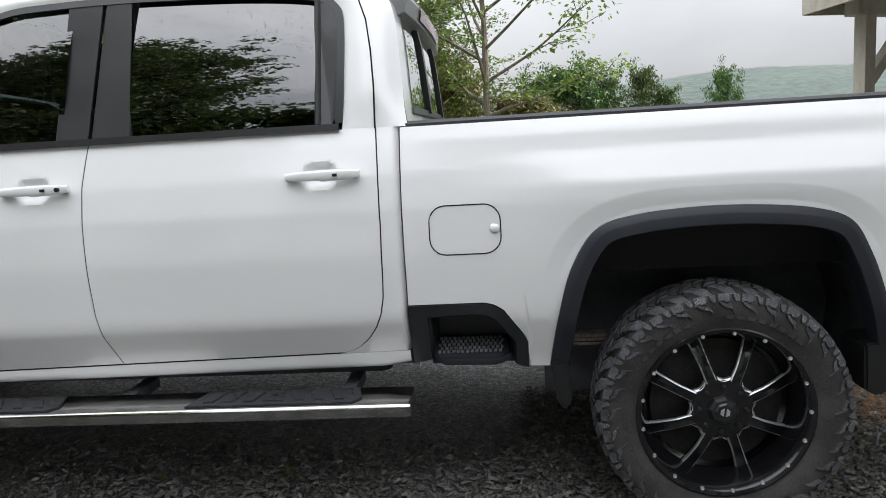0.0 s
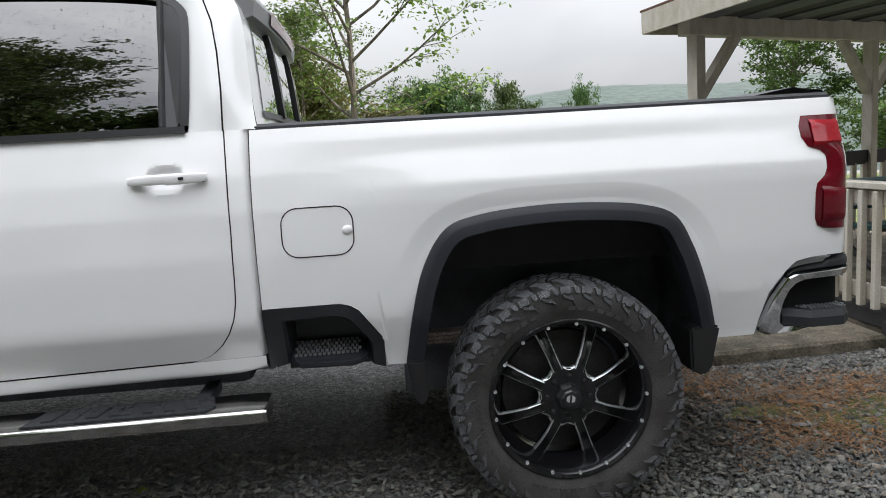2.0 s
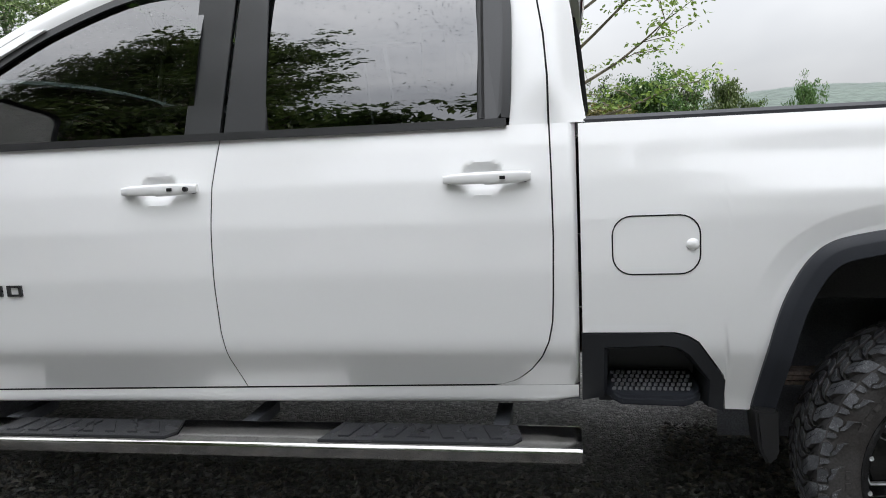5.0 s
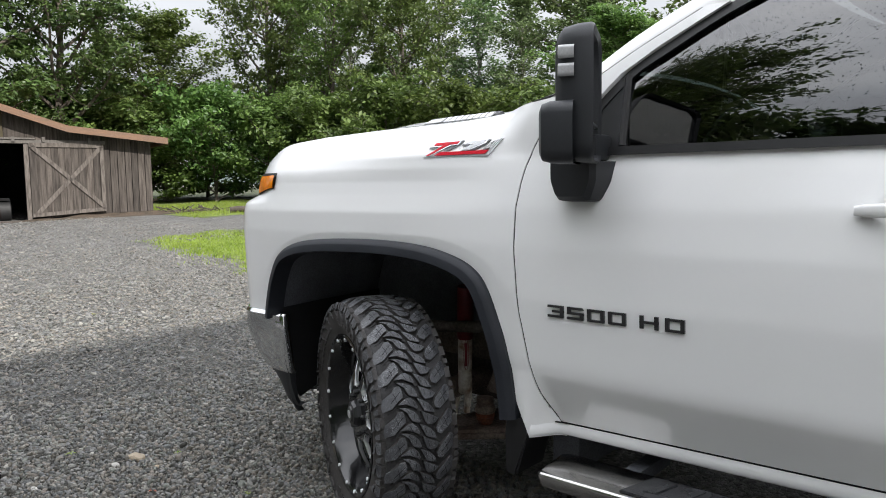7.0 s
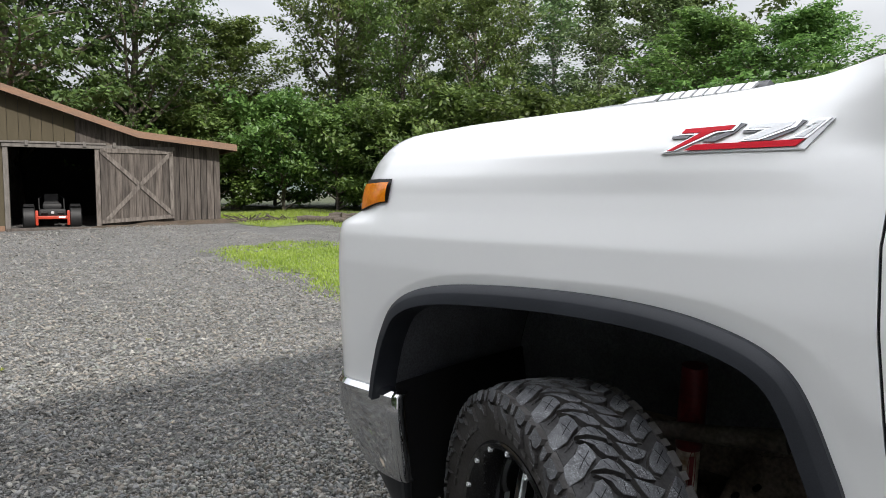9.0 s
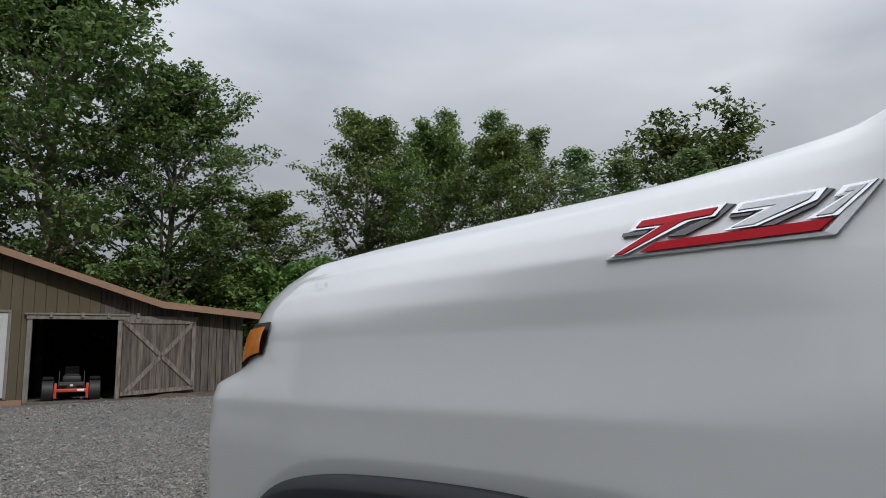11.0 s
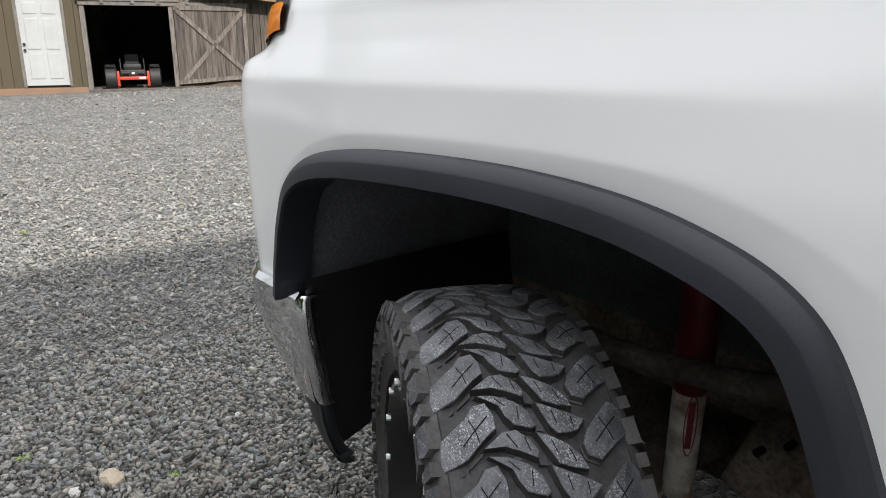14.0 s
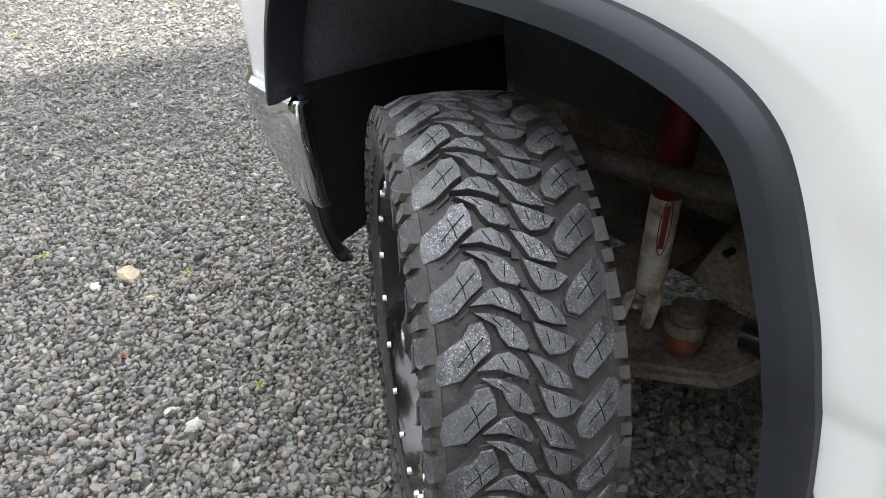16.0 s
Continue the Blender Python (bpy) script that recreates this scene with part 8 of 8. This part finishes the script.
while s < 1.45:
    bpart("siding_board", plank(s + 0.005, s + 0.245, 2.68, roof_z(s) - 0.03, roof_z(s + 0.25) - 0.03, -0.05, 0.0), OLIVE)
    s += 0.25
bpart("gable_board", plank(1.51, 2.94, 2.70, roof_z(1.51) - 0.03, roof_z(2.94) - 0.03, -0.06, -0.012), BOARD, None, "dark weathered gable boards")
# weathered planks right of the doorway, behind and beside the sliding door
s = 2.02
while s < 5.06:
    w = 0.15 + 0.05 * ((s * 37) % 1)
    s1 = min(s + w, 5.07)
    bpart("wall_plank", plank(s + 0.007, s1 - 0.009, foot_z(s) + 0.02 + 0.05 * ((s * 13) % 1), roof_z(s) - 0.02, roof_z(s1) - 0.02, -0.04, 0.0 + 0.008 * ((s * 29) % 1)), BOARD)
    s = s1
# near-black sheets paint the shade seen through the gaps between boards
bpart("dark_backing", plank(-11, 0.0, 0.3, roof_z(-11) - 0.1, roof_z(0) - 0.1, -0.10, -0.06), DARKW, None, "dark sheet for the shade behind the siding")
bpart("dark_backing", plank(2.04, 5.03, 0.4, roof_z(2.04) - 0.1, roof_z(5.03) - 0.1, -0.10, -0.06), DARKW, None, "dark sheet for the shade behind the planks")
bpart("dark_backing", plank(0.0, 2.04, 2.62, roof_z(0) - 0.1, roof_z(2.04) - 0.1, -0.10, -0.06), DARKW, None, "dark sheet for the shade behind the boards over the doorway")
# rail over the doorway, jambs, sill, sliding door
bm = bmesh.new(); add_box(bm, -0.14, 3.9, 0.0, 0.09, 2.56, 2.66, 0.01)
bpart("door_rail", bm, GREYW, None, "grey timber door rail")
bm = bmesh.new(); add_box(bm, -0.18, 2.2, 0.02, 0.12, 2.665, 2.71, 0.005)
bpart("rail_cover", bm, GREYW, None, "weathered rail cover")
for s0 in (-0.12, 1.93):
    bm = bmesh.new(); add_box(bm, s0, s0 + 0.11, -0.08, 0.06, 0.40, 2.57, 0.008)
    bpart("door_jamb", bm, GREYW if s0 < 0 else BRACEW, None, "weathered timber jamb")
bm = bmesh.new(); add_box(bm, -0.1, 2.4, -0.25, 0.18, 0.42, 0.54, 0.015)
bpart("door_sill", bm, BOARD, None, "worn timber sill")
bm = bmesh.new(); add_box(bm, 2.05, 3.84, 0.04, 0.055, 0.74, 2.58)
slide = bpart("sliding_door", bm, BOARD, None, "weathered plank sliding door with crossed braces")
s = 2.05
while s < 3.83:
    w = 0.14 + 0.05 * ((s * 53) % 1)
    s1 = min(s + w, 3.85)
    bpart("door_plank", plank(s + 0.006, s1 - 0.007, lerp(0.62, 0.74, (s - 2.05) / 1.8), 2.58, 2.58, 0.055, 0.078 + 0.006 * ((s * 31) % 1)), BOARD, slide)
    s = s1
for pts in ([(2.08, 2.44), (2.15, 2.52), (3.82, 0.92), (3.75, 0.84)], [(2.12, 0.74), (2.21, 0.68), (3.82, 2.44), (3.73, 2.50)], [(2.05, 0.62), (3.85, 0.74), (3.85, 0.84), (2.05, 0.72)], [(2.05, 2.47), (3.85, 2.47), (3.85, 2.58), (2.05, 2.58)], [(3.75, 0.8), (3.85, 0.8), (3.85, 2.5), (3.75, 2.5)]):
    bm = bmesh.new(); add_poly(bm, [(a, 0.112, b) for a, b in pts], (0, -0.025, 0))
    bpart("door_brace", bm, BRACEW, slide, "grey diagonal brace")
for a in (0.4, 1.1, 1.7, 2.4, 3.5):
    bm = bmesh.new(); add_box(bm, a - 0.04, a + 0.04, 0.09, 0.13, 2.60, 2.73, 0.01)
    bpart("rail_hanger", bm, GREYW, None, "metal rail hanger")
# white six-panel door with a grey frame
ZD = foot_z(-1.0) + 0.20
bm = bmesh.new(); add_box(bm, WL, WR, -0.06, 0.0, ZD, WT, 0.004)
wd = bpart("entry_door", bm, DOORW, None, "white six-panel entry door")
for i in range(2):
    for z0, z1 in ((0.82, 1.42), (1.52, 2.24), (2.34, 2.60)):
        bm = bmesh.new()
        a = WL + 0.12 + i * 0.40
        add_box(bm, a, a + 0.30, -0.008, 0.014, z0, z1, 0.012)
        bpart("door_panel", bm, DOORW, wd)
for z in (1.50, 1.64):
    bm = bmesh.new(); add_tube(bm, [(WL + 0.06, 0.0, z), (WL + 0.06, 0.05, z)], 0.032, 10)
    bpart("door_knob", bm, MBLACK, wd, "black door knob")
for b in ((WL - 0.07, WL, ZD - 0.04, WT + 0.07), (WR, WR + 0.07, ZD - 0.04, WT + 0.07)):
    bm = bmesh.new(); add_box(bm, b[0], b[1], -0.05, 0.03, b[2], b[3], 0.005)
    bpart("door_casing", bm, GREYW, None, "grey door casing")
bm = bmesh.new(); add_box(bm, WL - 0.07, WR + 0.07, -0.05, 0.032, WT + 0.004, WT + 0.07, 0.005)
bpart("door_casing", bm, GREYW, None, "grey door casing")
bm = bmesh.new(); add_box(bm, -8, -0.13, -0.06, 0.015, 0.30, 0.60, 0.005)
bpart("skirt_board", bm, FASCIA, None, "brown skirt board")
# body, roof, fascia
bm = bmesh.new(); add_box(bm, 5.03, 5.11, -8.0, 0.0, 0.4, 2.62)
bpart("side_wall", bm, BOARD, None, "weathered plank side wall")
# back wall and floor carry the unlit interior's darkness in their colour
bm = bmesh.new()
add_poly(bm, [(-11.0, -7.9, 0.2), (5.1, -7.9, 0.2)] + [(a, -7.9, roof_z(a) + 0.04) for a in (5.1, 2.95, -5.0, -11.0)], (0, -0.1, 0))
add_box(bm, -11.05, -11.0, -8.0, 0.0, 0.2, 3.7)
bpart("back_wall", bm, DARKW, None, "barn back wall coloured dark as the unlit interior")
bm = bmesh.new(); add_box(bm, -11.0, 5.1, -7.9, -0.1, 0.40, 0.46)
bpart("barn_floor", bm, DARKW, None, "barn floor coloured dark as the unlit interior")
bm = bmesh.new()
add_grid(bm, [[(a, y, roof_z(a) + 0.10) for y in (-8.3, 0.38)] for a in (-12, -5.0, 2.95, 5.48)])
add_grid(bm, [[(a, y, roof_z(a) + 0.05) for y in (-8.3, 0.38)] for a in (-12, -5.0, 2.95, 5.48)])
bpart("roof", bm, ROOFM, None, "brown barn roof")
for a, b in ((-5.0, 2.95), (2.95, 5.50), (-12.0, -5.0)):
    bm = bmesh.new()
    add_poly(bm, [(a, 0.42, roof_z(a) - 0.06), (b, 0.42, roof_z(b) - 0.06), (b, 0.42, roof_z(b) + 0.115), (a, 0.42, roof_z(a) + 0.115)], (0, -0.04, 0))
    bpart("fascia", bm, FASCIA, None, "weathered brown fascia board")
bm = bmesh.new(); add_box(bm, 5.47, 5.51, -8.2, 0.40, 2.58, 2.74)
bpart("fascia", bm, FASCIA, None, "weathered brown fascia board")


# orange riding mower in the doorway
def mower():
    m = thing("riding_mower", "orange and black riding mower parked in the barn doorway", "mower")

    def mp(name, bm, material, parent=None, label="", smooth=True):
        bmesh.ops.transform(bm, matrix=BARN_M @ Matrix.Translation((0.94, -0.85, 0.47)) @ Matrix.Scale(0.88, 4), verts=bm.verts[:])
        return part(name, bm, material, parent or m, label, smooth)
    for x, r, w, y in ((-0.62, 0.345, 0.34, -0.1), (0.62, 0.345, 0.34, -0.1), (-0.50, 0.17, 0.14, 0.85), (0.50, 0.17, 0.14, 0.85)):
        bm = bmesh.new()
        add_tube(bm, [(x - w / 2, -0.2 if r > 0.2 else -1.1, r), (x - w / 2 + 0.03, -0.2 if r > 0.2 else -1.1, r), (x + w / 2 - 0.03, -0.2 if r > 0.2 else -1.1, r), (x + w / 2, -0.2 if r > 0.2 else -1.1, r)], [r * 0.8, r, r, r * 0.8], 22)
        mp("tyre", bm, MBLACK, None, "black mower tyre")
    bm = bmesh.new(); add_box(bm, -0.42, 0.42, 0.02, 0.09, 0.30, 0.40, 0.025)
    mp("bumper", bm, ORANGE, None, "orange rear bumper")
    for x in (-0.46, 0.38):
        bm = bmesh.new(); add_box(bm, x, x + 0.08, -0.02, 0.09, 0.12, 0.56, 0.02)
        mp("bumper_upright", bm, ORANGE, None, "orange bumper upright")
    bm = bmesh.new(); add_box(bm, -0.36, 0.36, -0.75, 0.0, 0.40, 0.60, 0.05)
    engine = mp("engine_cover", bm, MBLACK, None, "black engine cover")
    bm = bmesh.new(); add_box(bm, -0.26, 0.26, -0.55, -0.05, 0.585, 0.78, 0.08)
    mp("air_cowl", bm, MBLACK, engine, "black air cowl")
    bm = bmesh.new(); add_tube(bm, [(-0.30, 0.01, 0.50), (-0.12, 0.03, 0.50)], 0.045, 12)
    mp("muffler", bm, DARKST, engine, "dull steel muffler")
    bm = bmesh.new(); add_tube(bm, [(0.14, 0.01, 0.49), (0.30, 0.03, 0.49)], 0.035, 12)
    mp("oil_filter", bm, DARKST, engine, "dull steel oil filter")
    bm = bmesh.new(); add_box(bm, -0.045, 0.045, 0.0, 0.03, 0.46, 0.53, 0.015)
    mp("lamp", bm, CLEAR, None, "small clear lamp")
    bm = bmesh.new(); add_box(bm, 0.16, 0.34, 0.088, 0.098, 0.33, 0.385, 0.004)
    mp("warning_label", bm, BADGEW, None, "small pale warning label")
    for x in (-0.62, 0.62):
        bm = bmesh.new()
        add_grid(bm, [[(x + w, -0.2 + r * math.cos(a), 0.345 + r * math.sin(a)) for w, r in ((-0.15, 0.37), (-0.13, 0.41), (0.13, 0.41), (0.15, 0.37))] for a in np.linspace(0.95, 2.6, 12)])
        mp("mudguard", bm, MBLACK, None, "black mudguard")
    bm = bmesh.new(); add_box(bm, -0.22, 0.22, -0.98, -0.52, 0.70, 0.80, 0.04); add_box(bm, -0.20, 0.20, -0.98, -0.89, 0.78, 1.06, 0.03)
    mp("seat", bm, SEAT, None, "black mower seat")
    for x in (-0.34, 0.34):
        bm = bmesh.new(); add_tube(bm, [(x, -0.72, 0.58), (x, -0.80, 0.92), (x * 0.75, -1.05, 0.98)], 0.018, 8)
        mp("control_lever", bm, MBLACK, None, "black control lever")


mower()
bm = bmesh.new()
for k in range(40):
    a = rng.uniform(5.3, 7.2); y = rng.uniform(-0.3, 0.9)
    add_tube(bm, [(a, y, foot_z(5.4) - 0.02 + 0.08 * rng.random()), (a + rng.uniform(-0.5, 0.5), y + rng.uniform(-0.4, 0.4), foot_z(5.4) + 0.02 + 0.22 * rng.random())], 0.014, 5)
bmesh.ops.transform(bm, matrix=BARN_M, verts=bm.verts[:])
bank = bmesh.new()
rows = []
for a in np.linspace(1.4, 7.6, 60):
    w = 0.75 * math.sin(math.pi * (a - 1.4) / 6.2) ** 0.5
    row = []
    for t in np.linspace(0, 1, 9):
        q = BARN_M @ Vector((a, 0.02 + w * (1.1 * t + 0.10 * noise.noise((a * 2.0, t, 0))), 0))
        row.append((q.x, q.y, float(ground_z(q.x, q.y)) - 0.01 + (0.11 + 0.09 * noise.noise((a * 1.7, t * 2.0, 3.0))) * w * (1 - t) ** 0.8 * (1 if t < 1 else 0)))
    rows.append(row)
add_grid(bank, rows)
solid("soil_bank", bank, SOIL, "low bank of brown soil along the barn's foot", "soil", kind="structure")
solid("brush_pile", bm, BARKD, "pile of dead brush beside the barn", "brush pile", kind="stuff")


def fallen_log(x, y, length, r, turn):
    """A felled trunk lying on the ground, with a stub of a limb."""
    bm = bmesh.new()
    d = Vector((math.cos(radians(turn)), math.sin(radians(turn)), 0))
    n = 9
    pts = []
    for k in range(n):
        q = Vector((x, y, 0)) + d * length * (k / (n - 1) - 0.5)
        pts.append((q.x, q.y, float(ground_z(q.x, q.y)) + r * 0.9 + 0.02 * math.sin(k * 1.9 + x)))
    add_tube(bm, pts, [r * (1 - 0.35 * k / (n - 1)) for k in range(n)], 12)
    m = Vector(pts[5])
    add_tube(bm, [m, m + Vector((0.10, -0.05, 0.16))], [r * 0.35, r * 0.22], 7)
    solid("fallen_log", bm, BARKD, "felled log lying in the grass at the wood's edge", "log", group="felled logs by the wood")


for a in ((-19.5, 10.4, 1.9, 0.10, 44), (-19.0, 10.9, 1.7, 0.08, 50), (-19.4, 11.1, 1.5, 0.12, 30), (-18.6, 10.6, 1.3, 0.075, 62)):
    fallen_log(*a)


# ---- an unseen house, added so that its shadow lies over the truck (outside every view) ----
house = thing("house", "unseen tall house added to shade the truck and yard", "house")
bm = bmesh.new(); add_box(bm, 4.2, 11.0, -4.0, 2.2, 0.0, 8.8)
part("wall", bm, HOUSEM, house, "pale house siding", smooth=False)
bm = bmesh.new()
add_grid(bm, [[(x, y, z) for y in (-4.3, 2.35)] for x, z in ((3.95, 8.6), (5.4, 10.5), (11.4, 8.6))])
part("roof", bm, ROOFM, house, "brown house roof", smooth=False)


# ---- pavilion, step, railing ----
pav = thing("pavilion", "cream-painted timber pavilion with a dark roof underside", "pavilion")
P1, P2, P3 = (2.42, 4.28), (5.02, 5.46), (7.5, 6.6)
ang = math.atan2(P2[1] - P1[1], P2[0] - P1[0])
BEAM_Z = 2.27


def post(x, y, z0, z1, w=0.075, material=CREAM, rot=0.0, parent=pav, name="post"):
    bm = bmesh.new()
    add_box(bm, -w, w, -w, w, z0, z1, 0.006)
    bmesh.ops.transform(bm, matrix=Matrix.Translation((x, y, 0)) @ Matrix.Rotation(rot, 4, "Z"), verts=bm.verts[:])
    return part(name, bm, material, parent, "cream-painted timber post", smooth=False)


for p in (P1, P2, P3):
    post(*p, 0.0, BEAM_Z, 0.060, CREAM, ang)


def beam(a, b, z0, z1, w, material, name, parent=pav, label="", ext=(0.0, 0.0)):
    a, b = Vector((*a, 0)), Vector((*b, 0))
    d = (b - a).normalized()
    a, b = a - d * ext[0], b + d * ext[1]
    n = Vector((-d.y, d.x, 0)) * w / 2
    bm = bmesh.new()
    add_poly(bm, [(a + n) + Vector((0, 0, z0)), (b + n) + Vector((0, 0, z0)), (b - n) + Vector((0, 0, z0)), (a - n) + Vector((0, 0, z0))], (0, 0, z1 - z0))
    bmesh.ops.bevel(bm, geom=bm.edges[:], offset=0.004, segments=1, affect="EDGES")
    return part(name, bm, material, parent, label, smooth=False)


beam(P1, P3, BEAM_Z, BEAM_Z + 0.215, 0.15, CREAM, "beam", label="cream timber beam", ext=(0.16, 0.2))


def brace(p, q, w=0.09, material=CREAM):
    p, q = Vector(p), Vector(q)
    d = (q - p).normalized()
    side = Vector((0, 0, 1)).cross(d).normalized() * w / 2
    up = d.cross(side).normalized() * w / 2
    bm = bmesh.new()
    add_poly(bm, [p + side + up, p + side - up, p - side - up, p - side + up], q - p)
    part("brace", bm, material, pav, "diagonal timber brace", smooth=False)


ud = Vector((math.cos(ang), math.sin(ang), 0))
for p, k in ((P1, 1), (P2, -1), (P2, 1), (P3, -1)):
    base = Vector((*p, 0))
    brace(base + Vector((0, 0, 1.72)) + ud * k * 0.05, base + ud * k * 0.56 + Vector((0, 0, BEAM_Z + 0.02)))
# roof: a slope whose low edge runs towards the yard
E0, E1 = Vector((2.00, 4.48, 2.335)), Vector((2.62, 0.60, 2.335))
ed = (E1 - E0).normalized()
inn = Vector((-ed.y, ed.x, 0))
if inn.x < 0:
    inn = -inn
slope = inn * 6.0 + Vector((0, 0, 0.10))
rake = ud * 6.4 + Vector((0, 0, 0.10))
bm = bmesh.new()
add_poly(bm, [E0 + Vector((0, 0, 0.10)), E1 + Vector((0, 0, 0.10)), E1 + slope + Vector((0, 0, 0.10)), E0 + rake + Vector((0, 0, 0.10))], (0, 0, 0.09))
part("roof", bm, DARKW, pav, "dark board roof underside", smooth=False)
bm = bmesh.new()
o = -inn * 0.03
add_poly(bm, [E0 + o, E1 + o, E1 + o + Vector((0, 0, 0.20)), E0 + o + Vector((0, 0, 0.20))], inn * 0.03)
part("fascia", bm, CREAM, pav, "cream fascia board", smooth=False)
bm = bmesh.new()
e2 = -ed * 0.03
add_poly(bm, [E0 + e2, E0 + rake + e2, E0 + rake + e2 + Vector((0, 0, 0.2)), E0 + e2 + Vector((0, 0, 0.2))], ed * 0.03)
part("fascia", bm, CREAM, pav, "cream fascia board", smooth=False)
bm = bmesh.new()
add_poly(bm, [E0 + Vector((-0.03, 0.03, 0.205)), E1 + Vector((-0.03, 0, 0.205)), E1 + slope + Vector((0, 0, 0.205)), E0 + rake + Vector((0, 0.03, 0.205))], (0, 0, 0.02))
part("roofing", bm, ROOFM, pav, "brown roofing edge", smooth=False)
for k in range(9):
    a = E0 + rake * ((0.30 + k * 0.62) / 6.4)
    run = (E1 - E0) * 0.96
    bm = bmesh.new()
    add_poly(bm, [a + Vector((0, 0, 0.085)), a + ud * 0.30 + Vector((0, 0, 0.085)), a + ud * 0.30 + run + Vector((0, 0, 0.085)), a + run + Vector((0, 0, 0.085))], (0, 0, 0.012))
    part("underside_board", bm, STRIPE, pav, "grey underside board", smooth=False)
# floor
bm = bmesh.new()
add_poly(bm, [(2.42, 1.55, 0.10), (8.0, 1.9, 0.10), (8.0, 7.2, 0.10), (2.2, 4.5, 0.10)], (0, 0, -0.12))
part("floor_slab", bm, CONC, pav, "grey concrete pavilion floor", smooth=False)
post(2.50, 1.54, 0.14, 2.4, 0.085, PEEL, 0.1, name="peeling_post")
bm = bmesh.new(); add_box(bm, 2.38, 2.57, 1.43, 1.63, 0.0, 0.15, 0.01)
part("post_block", bm, DARKW, pav, "dark block under the post", smooth=False)

rail = thing("railing", "cream-painted wooden railing with worn square balusters", "railing")
beam((2.40, 1.56), (2.36, 4.20), 0.965, 1.005, 0.12, CREAM, "top_rail", rail, "cream top rail")
beam((2.40, 1.56), (2.36, 4.20), 0.86, 0.955, 0.035, CREAM, "upper_rail", rail, "cream upper rail")
beam((2.40, 1.56), (2.36, 4.20), 0.26, 0.36, 0.035, CREAM, "lower_rail", rail, "cream lower rail")
for k in range(19):
    y = 1.66 + k * 0.135
    bm = bmesh.new(); add_box(bm, 2.335 - 0.014 * (k / 19), 2.375 - 0.014 * (k / 19), y - 0.021, y + 0.021, 0.22, 0.955, 0.004)
    part("baluster", bm, CREAM, rail, smooth=False)
beam((2.44, 1.60), (2.40, 4.30), 0.10, 0.20, 0.10, DARKW, "kerb", rail, "dark timber kerb")
rail2 = thing("railing", "brown and cream railing on the far side of the pavilion", "railing")
beam(P2, P3, 0.90, 1.06, 0.05, DARKW, "top_rail", rail2, "dark brown top rail")
beam(P1, P2, 0.90, 1.06, 0.05, DARKW, "top_rail", rail2, "dark brown top rail")
for a, b in ((P1, P2), (P2, P3)):
    for k in range(14):
        t = (k + 0.5) / 14
        x, y = lerp(a[0], b[0], t), lerp(a[1], b[1], t)
        bm = bmesh.new(); add_box(bm, x - 0.025, x + 0.025, y - 0.025, y + 0.025, 0.15, 0.92)
        part("baluster", bm, CREAM, rail2, smooth=False)

step = thing("concrete_step", "low mossy concrete step with worn edges", "step", kind="structure")
bm = bmesh.new()
rows = []
for x in np.linspace(0.46, 2.36, 26):
    y0 = 1.470 + 0.045 * (x - 0.46) + 0.012 * noise.noise((x * 5, 0, 0))
    rows.append([(x, y0, -0.05), (x, y0 + 0.006, 0.058 + 0.01 * noise.noise((x * 6, 2, 0))), (x, y0 + 0.025, 0.076), (x, y0 + 0.5, 0.080), (x, 3.2, 0.085)])
add_grid(bm, rows)
for r in (rows[0], rows[-1]):
    bm.faces.new([bm.verts.new(p) for p in r + [(r[0][0], 3.2, -0.05)]])
part("slab", bm, CONC, step, "mossy concrete slab", smooth=False)


def picnic_table():
    t = thing("picnic_table", "dark teal picnic table on curved legs", "table")
    for k in range(4):
        bm = bmesh.new(); add_box(bm, 3.3, 4.9, 3.55 + k * 0.17, 3.70 + k * 0.17, 0.80, 0.84, 0.006)
        part("table_board", bm, TEAL, t, "teal table board", smooth=False)
    for y in (3.15, 4.60):
        bm = bmesh.new(); add_box(bm, 3.3, 4.9, y - 0.12, y + 0.12, 0.50, 0.54, 0.006)
        part("bench_board", bm, TEAL, t, "teal bench board", smooth=False)
    for x in (3.5, 4.7):
        for k in (-1, 1):
            bm = bmesh.new()
            add_tube(bm, [(x, 3.88 + k * 0.06, 0.80), (x, 3.88 + k * 0.12, 0.50), (x, 3.88 + k * 0.30, 0.28), (x, 3.88 + k * 0.62, 0.13)], 0.032, 8)
            part("leg", bm, MBLACK, t, "black curved table leg")
        bm = bmesh.new(); add_box(bm, x - 0.03, x + 0.03, 3.15, 4.60, 0.46, 0.50)
        part("cross_bar", bm, MBLACK, t, "black cross bar", smooth=False)


picnic_table()
